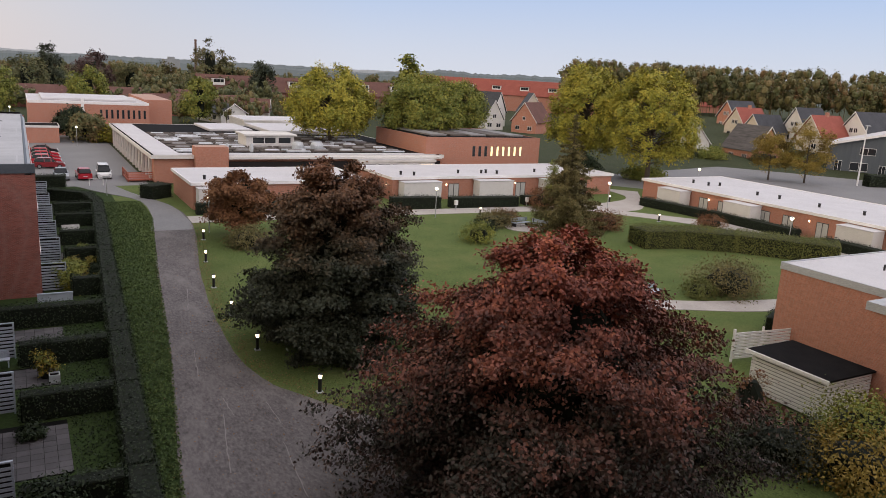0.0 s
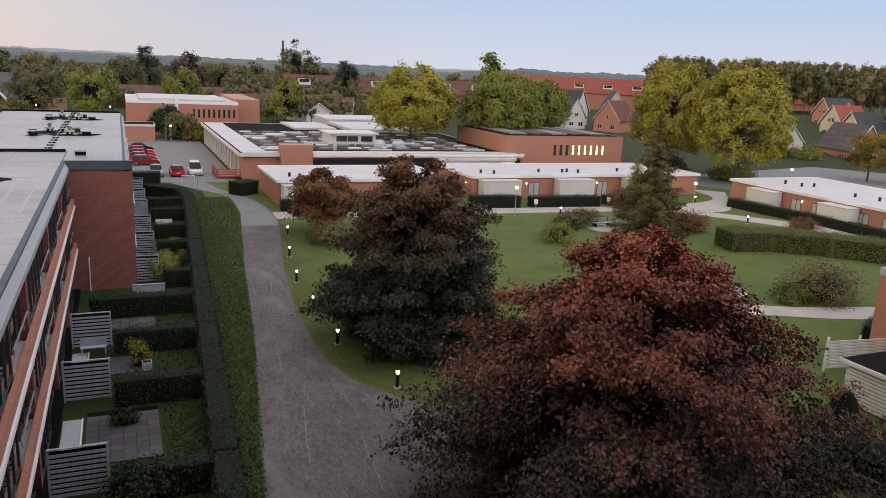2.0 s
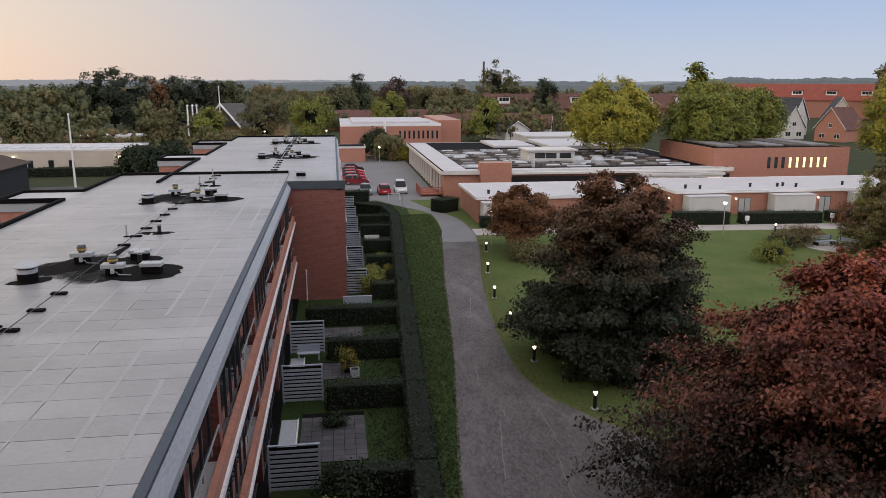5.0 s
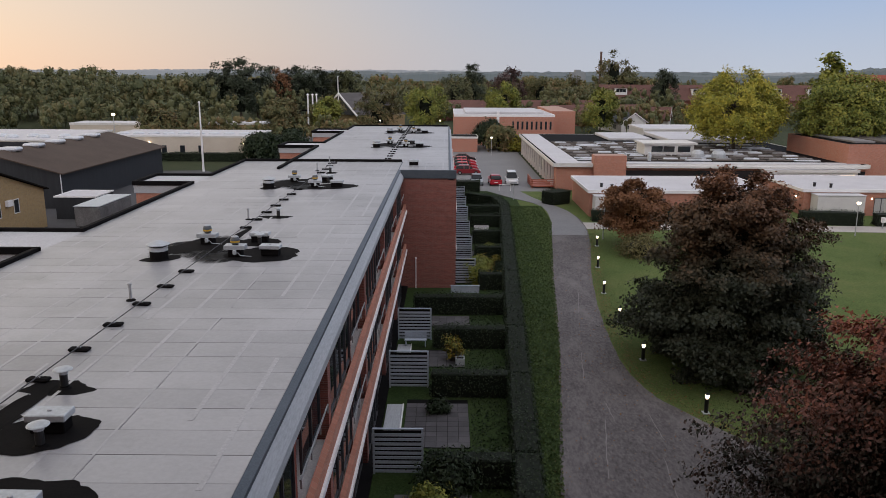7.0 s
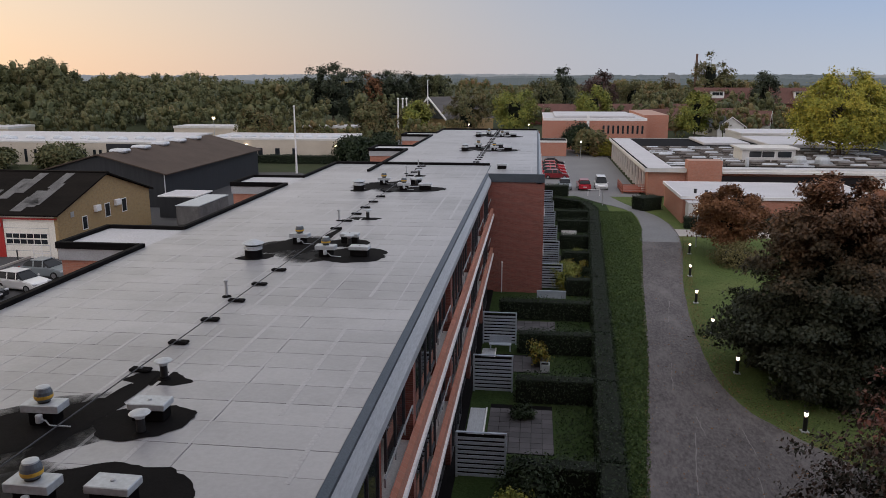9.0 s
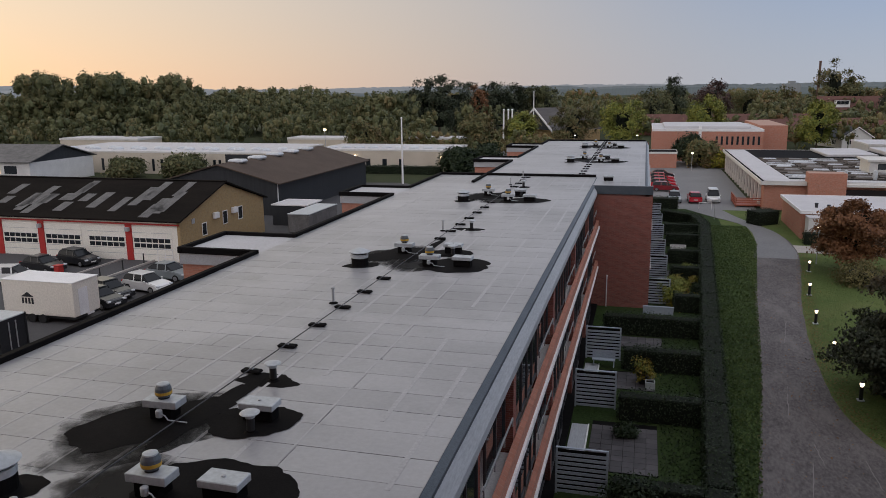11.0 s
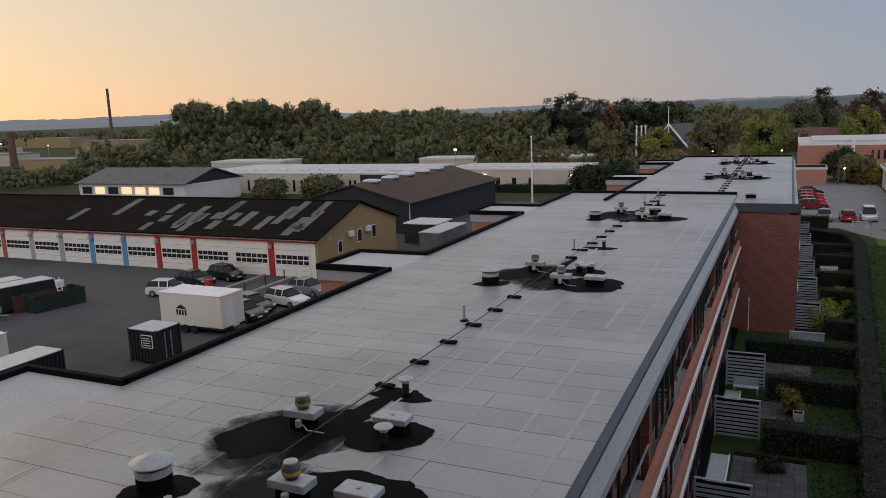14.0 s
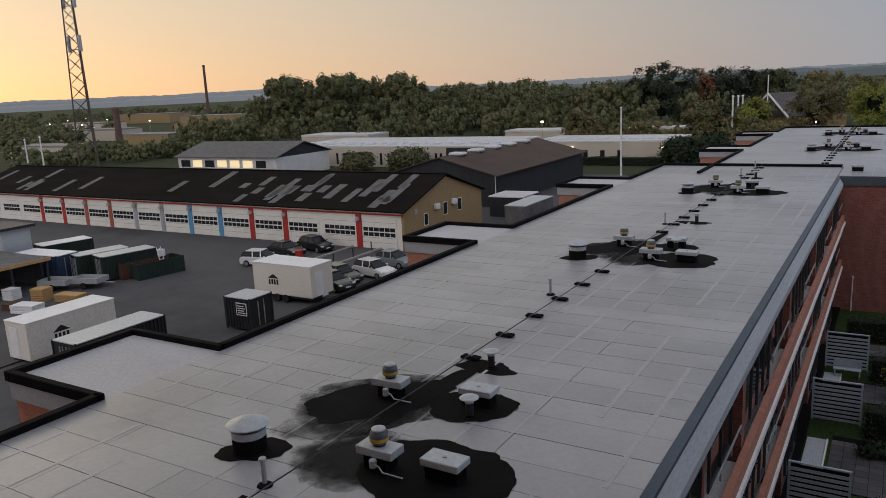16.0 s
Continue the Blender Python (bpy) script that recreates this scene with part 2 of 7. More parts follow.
def stain_mat(name, c):
    """A dried puddle mark that thins out towards its edge, in patches."""
    m, n, l, b = node_mat(name, 0.6, 0.0, 0.1)
    b.inputs["Base Color"].default_value = (*c, 1)
    tc, vm = n.new("ShaderNodeTexCoord"), n.new("ShaderNodeVectorMath")
    vm.operation = "DISTANCE"
    vm.inputs[1].default_value = (0.5, 0.5, 0.5)
    sq = n.new("ShaderNodeMapping")
    sq.inputs["Scale"].default_value = (1, 1, 0)
    sq.inputs["Location"].default_value = (0, 0, 0.5)
    l.new(tc.outputs["Generated"], sq.inputs["Vector"])
    l.new(sq.outputs["Vector"], vm.inputs[0])
    nz = noise_fac(n, l, tc.outputs["Object"], 1.4, 6.0, 0.65)
    ad = n.new("ShaderNodeMath")
    ad.operation = "MULTIPLY_ADD"
    l.new(nz, ad.inputs[0])
    ad.inputs[1].default_value = -0.5
    l.new(vm.outputs["Value"], ad.inputs[2])
    mr = n.new("ShaderNodeMapRange")
    mr.inputs["From Min"].default_value, mr.inputs["From Max"].default_value = -0.08, 0.22
    mr.inputs["To Min"].default_value, mr.inputs["To Max"].default_value = 0.92, 0.0
    l.new(ad.outputs[0], mr.inputs["Value"])
    l.new(mr.outputs[0], b.inputs["Alpha"])
    return m


felt_stain = stain_mat("stained_felt", (0.012, 0.012, 0.0125))
felt_plain = worn("roof_felt_plain", (0.46, 0.45, 0.46), (0.56, 0.55, 0.56), 0.4, 12.0, 0.6)
felt_bay = worn("bay_roof_felt", (0.39, 0.385, 0.395), (0.49, 0.485, 0.495), 0.5, 10.0, 0.55)
felt_black = worn("black_felt", (0.004, 0.004, 0.0045), (0.012, 0.011, 0.011), 1.2, 25.0, 0.75, spec=0.04)
fascia_grey = worn("fascia_grey", (0.33, 0.35, 0.365), (0.43, 0.45, 0.465), 0.8, 20.0, 0.6, stretch=(1, 0.2, 1))
fascia_dark = worn("fascia_dark", (0.05, 0.065, 0.08), (0.09, 0.105, 0.12), 0.8, 20.0, 0.5)
white_paint = worn("white_paint", (0.68, 0.67, 0.66), (0.80, 0.79, 0.78), 1.0, 18.0, 0.6)
white_render = worn("white_render", (0.55, 0.54, 0.52), (0.66, 0.65, 0.62), 0.8, 14.0, 0.85)
cream_render = worn("cream_render", (0.48, 0.42, 0.34), (0.58, 0.52, 0.43), 0.4, 10.0, 0.85)
asphalt = worn("asphalt_lot", (0.058, 0.057, 0.06), (0.085, 0.083, 0.085), 0.15, 9.0, 0.9, stain=(0.035, 0.035, 0.038))
asphalt_far = worn("asphalt_street", (0.16, 0.16, 0.165), (0.21, 0.21, 0.21), 0.12, 6.0, 0.9)
gravel_path = worn("worn_asphalt_path", (0.062, 0.056, 0.056), (0.15, 0.135, 0.133), 0.8, 9.0, 0.95, stain=(0.175, 0.158, 0.155), stretch=(1.0, 0.45, 1.0), strength=0.7, grain=0.6)
paving = per_piece("paving_slab", (0.045, 0.043, 0.046), (0.14, 0.132, 0.136), 0.9)
path_pale = worn("pale_path", (0.33, 0.30, 0.28), (0.43, 0.40, 0.37), 0.5, 10.0, 0.95)
pane_dark = node_mat("window_glass", 0.06, 0.0, 0.6)[0]
pane_dark.node_tree.nodes["Principled BSDF"].inputs["Base Color"].default_value = (0.02, 0.024, 0.028, 1)
pane_lit = glow_mat("lit_window", (1.0, 0.80, 0.45), 0.75)
lamp_glow = glow_mat("lamp_glow", (1.0, 0.80, 0.55), 4.5)
frame_dark = flat_mat("dark_frame", (0.05, 0.05, 0.055), 0.5)
frame_red = flat_mat("red_brown_boards", (0.22, 0.055, 0.035), 0.7)
steel = flat_mat("galvanised_steel", (0.42, 0.43, 0.44), 0.42, 0.35)
steel_pale = flat_mat("zinc_sheet", (0.46, 0.49, 0.51), 0.45, 0.2)
black_iron = flat_mat("black_iron", (0.015, 0.015, 0.016), 0.5)
yellow_band = flat_mat("yellow_band", (0.55, 0.33, 0.04), 0.5)
fan_hood = flat_mat("blue_grey_hood", (0.09, 0.105, 0.12), 0.35)
slat_blue = worn("pale_boards", (0.31, 0.36, 0.42), (0.42, 0.47, 0.53), 1.2, 20.0, 0.7)
bark = worn("bark", (0.05, 0.04, 0.032), (0.10, 0.082, 0.065), 4.0, 30.0, 0.95, stretch=(1, 1, 0.25), strength=0.8)

# ---- ground ----
def grass_mat(name, stops):
    m, n, l, b = node_mat(name, 0.95, 0.0, 0.1)
    v = coords(n, l)
    big = noise_fac(n, l, v, 0.22, 8.0, 0.72)
    fine = noise_fac(n, l, v, 7.0, 5.0, 0.7)
    col = ramp(n, l, big, [(0.3, stops[0]), (0.5, stops[1]), (0.68, stops[2])])
    col = mixc(n, l, 0.55, col, ramp(n, l, fine, [(0.3, tuple(0.45 * x for x in stops[0])), (0.7, tuple(1.35 * x for x in stops[1]))]))
    l.new(col, b.inputs["Base Color"])
    bump(n, l, b, fine, 0.8, 0.05)
    return m


lawn_mat = grass_mat("lawn_grass", [(0.055, 0.092, 0.026), (0.105, 0.140, 0.045), (0.175, 0.175, 0.07)])
field_mat = grass_mat("rough_ground", [(0.03, 0.042, 0.022), (0.05, 0.06, 0.03), (0.068, 0.066, 0.038)])

bm = bmesh.new()
bmesh.ops.create_grid(bm, x_segments=60, y_segments=60, size=4500)
solo("ground", bm, field_mat, "wide flat ground of grass and scrub reaching the horizon", "ground", "", "structure")


def sheet(name, outline, z, material, label, thick=0.1, category="ground"):
    return solo(name, prism(bmesh.new(), outline, z - thick, z), material, label, category, "", "structure")


strip_mat = grass_mat("garden_grass", [(0.018, 0.034, 0.010), (0.032, 0.054, 0.016), (0.05, 0.062, 0.022)])
sheet("lawn", [(9.0, -20), (120, -20), (120, 104), (9.0, 104)], 0.02, lawn_mat, "mown green lawn between the housing blocks")
sheet("garden_lawn", [(-4, -20), (9.0, -20), (9.0, 104), (-4, 104)], 0.02, strip_mat, "dark green garden grass beside the block")


def smooth_line(pts, per=8):
    """Points along a smooth line through the given ones."""
    p = [Vector(q) for q in pts]
    p = [2 * p[0] - p[1], *p, 2 * p[-1] - p[-2]]
    out = []
    for i in range(1, len(p) - 2):
        for k in range(per):
            t = k / per
            out.append(0.5 * ((2 * p[i]) + (p[i + 1] - p[i - 1]) * t + (2 * p[i - 1] - 5 * p[i] + 4 * p[i + 1] - p[i + 2]) * t * t + (3 * p[i] - p[i - 1] - 3 * p[i + 1] + p[i + 2]) * t ** 3))
    return out + [p[-2]]


def ribbon(name, left, right, z, material, label, rough_edge=0.05):
    """A strip of paving between two edges, with a little irregular outline."""
    a, b = smooth_line(left), smooth_line(right)
    k = min(len(a), len(b))
    bm = bmesh.new()
    rows = []
    for i in range(k):
        p, q = a[round(i * (len(a) - 1) / (k - 1))], b[round(i * (len(b) - 1) / (k - 1))]
        e = [rnd.uniform(-rough_edge, rough_edge) for _ in range(2)]
        rows.append([bm.verts.new((p.x + e[0], p.y, z)), bm.verts.new((q.x + e[1], q.y, z)), bm.verts.new((q.x + e[1], q.y, z - 0.08)), bm.verts.new((p.x + e[0], p.y, z - 0.08))])
    for r, s in zip(rows, rows[1:]):
        for k in range(4):
            j = (k + 1) % 4
            bm.faces.new((r[k], r[j], s[j], s[k]))
    bmesh.ops.recalc_face_normals(bm, faces=bm.faces)
    return solo(name, bm, material, label, "path", "", "structure")


ribbon("path", [(1.2, -4), (3.0, 12), (4.4, 26), (5.6, 35), (6.75, 43.4), (8.6, 60), (11.4, 82), (11.5, 92), (8.0, 99), (5.5, 104)],
       [(30, 6), (26, 14), (18.5, 24), (12.0, 33.2), (10.1, 38), (10.1, 45.4), (11.6, 58.7), (14.6, 77), (14.4, 88), (11.7, 97), (10, 104)], 0.05, gravel_path,
       "worn grey asphalt footpath between hedge and lawn")
ribbon("path", [(13.5, 81.8), (26, 81.2), (45, 80.4), (62, 79.6), (72, 80.5), (78, 84), (80, 92)],
       [(14, 78.2), (26, 78.0), (45, 77.2), (60, 76.0), (68, 74.0), (74, 76), (84, 88)], 0.045, path_pale, "pale footpath in front of the low houses")
ribbon("path", [(66, 77), (72, 70), (77.5, 62), (77, 50), (75, 40)], [(63.5, 75.5), (69, 68), (73.0, 60), (73.5, 50), (72, 40)], 0.055, path_pale, "pale footpath curving along the low houses")
ribbon("path", [(24, 39), (32, 41), (40, 41.5), (47, 39), (56, 37)], [(24, 36.8), (32, 38.8), (40, 39), (47, 36.2), (56, 34)], 0.055, path_pale, "pale footpath crossing the lawn")

seam_grey = worn("seam_filler", (0.15, 0.135, 0.133), (0.24, 0.22, 0.215), 2.0, 20.0, 0.9)
for k, (x, y, ln, a) in enumerate(((9.0, 27.2, 4.6, 84), (9.7, 32.5, 2.6, 90), (7.9, 34.0, 2.0, 90), (11.9, 29.2, 2.6, 90), (7.0, 30.5, 5.5, 80), (7.6, 40.0, 4.0, 82), (9.4, 52.0, 5.0, 80))):
    bm = bmesh.new()
    prev = None
    for i in range(13):
        u, w = (i / 12 - 0.5) * ln, 0.012 + 0.016 * rnd.random()
        o = rnd.uniform(-0.03, 0.03)
        row = [bm.verts.new((u, o - w, 0)), bm.verts.new((u, o + w, 0))]
        if prev:
            bm.faces.new((prev[0], row[0], row[1], prev[1]))
        prev = row
    solo("path_seam", bm, seam_grey, "pale filled crack across the worn footpath", "path", "", "structure", pose(x, y, 0.056, 0, 0, a))

ribbon("path", [(10.3, 75), (11.4, 82), (11.5, 92), (8.0, 99), (5.5, 104)], [(14.2, 75), (14.6, 79), (14.4, 88), (11.7, 97), (10, 104)], 0.058, asphalt_far, "paler grey asphalt where the footpaths meet")
sheet("parking_lot", [(-2, 104), (14.5, 104), (14.5, 157), (26, 160), (26, 204), (-40, 204), (-30, 150), (-2, 150)], 0.03, asphalt_far, "grey asphalt car park by the brick hall")
sheet("road", [(78, 102), (112, 60), (112, 30), (300, 30), (220, 100), (160, 122), (118, 112), (84, 104)], 0.03, asphalt_far, "grey asphalt street and parking area behind the low houses")
sheet("yard", [(-150, -10), (-19.9, -10), (-19.9, 100), (-40, 125), (-150, 110)], 0.03, asphalt, "dark asphalt yard in front of the workshop")


# ---- long housing blocks ----
ROOF = 9.0
mirror_rail = flat_mat("grey_balcony_slab", (0.30, 0.29, 0.28), 0.8)
curtain = flat_mat("pale_curtain", (0.45, 0.45, 0.43), 0.9)


def window_unit(parent, y0, y1, z0, z1, x, panes, material=None):
    """A dark-framed window in a facade that faces +x."""
    w = part("window", box(x - 0.02, y0, z0, x + 0.05, y1, z0 + 0.07), frame_dark, parent)
    bm = bmesh.new()
    bx(bm, x - 0.02, y0, z1 - 0.07, x + 0.05, y1, z1)
    step = (y1 - y0) / panes
    for i in range(panes + 1):
        y = y0 + i * step
        bx(bm, x - 0.02, y - 0.035, z0 + 0.07, x + 0.05, y + 0.035, z1 - 0.07)
    part("frame", bm, frame_dark, w)
    for i in range(panes):
        part("pane", box(x - 0.02, y0 + i * step + 0.035, z0 + 0.07, x + 0.01, y0 + (i + 1) * step - 0.035, z1 - 0.07), material or pane_dark, w)
    return w


def long_block(x_edge, y0, y1, west, bays, label, gable_south=False):
    """A three-storey brick block with a flat felt roof; east facade at x_edge, bays at the back."""
    b = thing("apartment_block", pose(x_edge, y0, 0), label, "apartment block", "long blocks")
    L, W = y1 - y0, west - x_edge
    top = ROOF - 0.12
    # body: back part and floors
    part("wall", box(W, 0, 0, -0.95, L, top - 0.02), brick_dark, b)
    part("end_wall", box(-0.95, -0.0, 0, 0.55 if gable_south else 0.35, 0.36, top - 0.05), brick_dark, b, "red brick gable wall")
    part("end_wall", box(-0.95, L - 0.36, 0, 0.35, L, top - 0.05), brick_dark, b)
    part("roof", box(W, 0, top, 0.0, L, ROOF - 0.012), felt_bed, b)
    # eaves: dark gutter strip and pale sloping board
    part("gutter", section(bmesh.new(), [(0.0, ROOF + 0.03), (0.16, ROOF - 0.06), (0.16, ROOF - 0.16), (0.0, ROOF - 0.14)], "y", 0, L), fascia_dark, b)
    part("eaves_board", section(bmesh.new(), [(0.14, ROOF - 0.16), (0.36, ROOF - 0.5), (0.36, ROOF - 0.74), (-0.05, ROOF - 0.74), (-0.05, ROOF - 0.18)], "y", 0, L), fascia_grey, b, "pale grey eaves board")
    # upstands at the back and the ends
    up = lambda *a: part("upstand", box(*a, bevel=0.02), felt_black, b)
    ys = [0.0]
    for a, c in bays:
        ys += [a - y0, c - y0]
    ys.append(L)
    for i in range(0, len(ys) - 1, 2):
        if ys[i + 1] - ys[i] > 0.3:
            up(W - 0.15, ys[i], ROOF - 0.2, W + 0.08, ys[i + 1], ROOF + 0.16)
    up(W, L - 0.3, ROOF - 0.2, -0.05, L + 0.06, ROOF + 0.18)
    if gable_south:
        part("vent_pipe", lathe(bmesh.new(), [(0.04, 0), (0.04, 2.3), (0.06, 2.32), (0.06, 2.4)], 8, -2.45, -0.12), white_paint, b)
        part("gable_coping", box(W, -0.08, ROOF - 0.62, 0.56, 0.3, ROOF - 0.02), fascia_dark, b, "dark grey metal edge")
    for a, c in bays:
        a, c = a - y0, c - y0
        bay = part("stair_bay", box(W - 3.7, a, 0, W, c, top - 0.02), brick_warm, b, "projecting brick stair bay")
        part("roof", box(W - 3.7, a, top, W + 0.065, c, ROOF - 0.004), felt_bay, bay)
        part("fascia", box(W - 3.78, a - 0.07, ROOF - 0.62, W - 0.15, a, ROOF - 0.05), fascia_grey, bay, "grey fibre panel")
        part("fascia", box(W - 3.78, a, ROOF - 0.62, W - 3.7, c, ROOF - 0.05), fascia_grey, bay)
        for q in ((W - 3.85, a - 0.13, ROOF - 0.12, W - 3.62, c + 0.1, ROOF + 0.16), (W - 3.62, a - 0.13, ROOF - 0.12, W + 0.08, a + 0.08, ROOF + 0.16), (W - 3.62, c - 0.08, ROOF - 0.12, W + 0.08, c + 0.12, ROOF + 0.16)):
            part("upstand", box(*q, bevel=0.02), felt_black, bay)
    # east facade: slabs, brick breast bands, windows, piers
    for z in (2.85, 5.85):
        part("floor_slab", box(-0.95, 0.36, z - 0.02, 0.62, L - 0.36, z + 0.16), white_paint, b, "white slab edge")
        part("breast_band", box(0.36, 0.36, z + 0.16, 0.54, L - 0.36, z + 0.58), brick_warm, b, "brick balcony breast")
    part("floor_slab", box(-0.95, 0.36, 0.0, 0.62, L - 0.36, 0.14), felt_black, b)
    unit = 9.35
    k = 0
    y = 0.9
    while y + unit < L:
        for z, zt in ((0.14, 2.83), (3.01, 5.83), (6.01, 8.24)):
            low = z if z < 1 else z + 0.46
            window_unit(b, y + 0.3, y + 4.6, low + 0.05, zt, 0.29, 4)
            window_unit(b, y + 6.4, y + unit - 0.35, low + 0.05, zt, 0.1, 2)
            part("pier", box(-0.95, y - 0.15, z, 0.34, y + 0.28, zt), brick_dark, b)
            part("pier", box(-0.95, y + 4.62, z, 0.30, y + 5.0, zt), frame_red, b, "red-brown boarded panel")
            part("recess_wall", box(-0.95, y + 5.0, z, -0.5, y + 6.35, zt), brick_dark, b)
            if z > 1:
                r = part("railing", box(0.34, y + 5.05, z + 1.12, 0.38, y + 9.0, z + 1.16), steel, b)
                for q in (5.1, 6.4, 7.7, 8.95):
                    part("rail_post", box(0.34, y + q, z + 0.9, 0.38, y + q + 0.04, z + 1.12), steel, r)
        y += unit
        k += 1
    return b


block_a = long_block(-3.6, 0.0, 60.8, -16.2, [(10.45, 14.2), (29.25, 33.0), (47.95, 51.7)], "long red brick apartment block with grey felt roof")
block_b = long_block(0.1, 55.6, 102.0, -12.4, [(72.9, 76.6), (91.2, 94.9)], "second long brick apartment block with grey felt roof", True)


def felt_strips(block, x_edge, y0, y1, west):
    """Felt sheets laid across the roof, lapped joints, each a piece of its own."""
    cache = {}
    y = y0
    row = 0
    while y < y1 - 0.3:
        w = min(1.0, y1 - y - 0.02)
        xs = [west - x_edge + 0.06]
        x = xs[0] + (2.2 if row % 2 else 4.6)
        while x < -1.2:
            xs.append(x)
            x += 5.0
        xs.append(-0.02)
        for a, c in zip(xs, xs[1:]):
            key = (round(c - a, 2), round(w, 2))
            if key not in cache:
                bm = bmesh.new()
                bx(bm, 0.006, 0.008, 0, c - a - 0.006, w - 0.008, 0.012)
                me = bpy.data.meshes.new("felt_sheet")
                bm.to_mesh(me)
                bm.free()
                me.materials.append(felt)
                cache[key] = me
            ob = new("felt_sheet", cache[key])
            ob.parent = block
            ob.location = (a, y - y0, ROOF - 0.012 + rnd.uniform(0, 0.004))
        y += 1.0
        row += 1


felt_strips(block_a, -3.6, 0.0, 60.5, -16.2)
felt_strips(block_b, 0.1, 55.6, 101.7, -12.4)
felt_lap = worn("lap_strip_felt", (0.295, 0.292, 0.302), (0.405, 0.402, 0.412), 0.9, 14.0, 0.36, spec=0.9)
for block, y0, y1, west in ((block_a, 0.0, 60.4, -12.6), (block_b, 0.0, 46.0, -12.5)):
    total = (y1 - y0) if block is block_a else 46.0
    for i in range(11):
        x = west + 0.9 + i * 1.1 + rnd.uniform(-0.12, 0.12)
        if x > -0.4:
            break
        a = rnd.uniform(0.2, 2.0)
        while a < total - 2:
            ln = min(rnd.uniform(5, 16), total - 0.4 - a)
            part("lap_strip", box(x, a, ROOF + 0.004, x + rnd.choice((0.05, 0.08, 0.11)), a + ln, ROOF + 0.0075), felt_lap, block)
            a += ln + rnd.uniform(0.4, 3.5)


# ---- roof gear ----
def patch(name, cx, cy, rx, ry, z, seed, lobes=0.25, turn=0.0, material=None, label="black bitumen felt patch on the grey roof"):
    """A flat irregular patch of felt; turn: degrees."""
    r = random.Random(seed)
    ph = [r.uniform(0, 6.28) for _ in range(4)]
    bm = bmesh.new()
    ring = []
    ct, sn = math.cos(radians(turn)), math.sin(radians(turn))
    for k in range(56):
        a = k * math.tau / 56
        f = 1 + lobes * (0.6 * math.sin(2 * a + ph[0]) + 0.5 * math.sin(3 * a + ph[1]) + 0.3 * math.sin(5 * a + ph[3]) + 0.25 * math.sin(9 * a + ph[2])) + r.uniform(-0.035, 0.035)
        u, v = rx * f * math.cos(a), ry * f * math.sin(a)
        ring.append((cx + ct * u - sn * v, cy + sn * u + ct * v))
    prism(bm, ring, z - 0.003, z)
    return solo(name, bm, material or felt_black, label, "roof patch", "roof patches")


def fan_box():
    b = thing("roof_fan", pose(0, 0, 0), "grey roof fan box with blue-grey domed hood and yellow band", "roof fan", "roof fans")
    part("curb", box(-0.42, -0.33, 0, 0.42, 0.33, 0.45, 0.03), felt_black, b)
    part("casing", box(-0.66, -0.36, 0.45, 0.66, 0.36, 0.72, 0.02), steel_pale, b)
    part("collar", lathe(bmesh.new(), [(0.2, 0.72), (0.2, 0.77)], 20), black_iron, b)
    part("barrel", lathe(bmesh.new(), [(0.2, 0.77), (0.27, 0.84), (0.29, 0.88)], 20), fan_hood, b)
    part("band", lathe(bmesh.new(), [(0.293, 0.88), (0.30, 0.92), (0.298, 0.99)], 20), yellow_band, b, "yellow band")
    part("hood", lathe(bmesh.new(), [(0.29, 0.99), (0.28, 1.1), (0.22, 1.22)], 20), fan_hood, b)
    part("hood_top", lathe(bmesh.new(), [(0.225, 1.22), (0.215, 1.26), (0.1, 1.29), (0.03, 1.295)], 20), steel_pale, b, "pale metal top")
    part("motor", lathe(bmesh.new(), [(0.1, 0.18), (0.12, 0.2), (0.12, 0.42), (0.1, 0.45)], 12, 0.05, -0.45), steel_pale, b)
    part("cable_pipe", tube(bmesh.new(), [(0.05, -0.45, 0.3), (0.3, -0.5, 0.28), (0.42, -0.5, 0.12), (1.1, -0.42, 0.06)], 0.025, 6), steel_pale, b)
    return b


def flat_hatch():
    b = thing("roof_box", pose(0, 0, 0), "low roof box with a grey metal lid", "roof box", "roof boxes")
    part("curb", box(-0.52, -0.28, 0, 0.52, 0.28, 0.40, 0.03), felt_black, b)
    part("lid", box(-0.6, -0.36, 0.40, 0.6, 0.36, 0.62, 0.025), steel_pale, b, "grey metal lid")
    part("knob", lathe(bmesh.new(), [(0.06, 0.62), (0.07, 0.65), (0.03, 0.67)], 10), steel, b)
    return b


def drum_vent():
    b = thing("drum_vent", pose(0, 0, 0), "round drum vent with pale conical cap", "roof vent", "drum vents")
    part("base", lathe(bmesh.new(), [(0.46, 0), (0.42, 0.04), (0.42, 0.42)], 22), felt_black, b)
    part("drum", lathe(bmesh.new(), [(0.43, 0.42), (0.43, 0.6)], 22), steel_pale, b)
    part("gap", lathe(bmesh.new(), [(0.36, 0.6), (0.36, 0.68)], 22), black_iron, b)
    part("cap", lathe(bmesh.new(), [(0.5, 0.68), (0.54, 0.72), (0.52, 0.74), (0.12, 0.9), (0.03, 0.91)], 22), steel_pale, b)
    return b


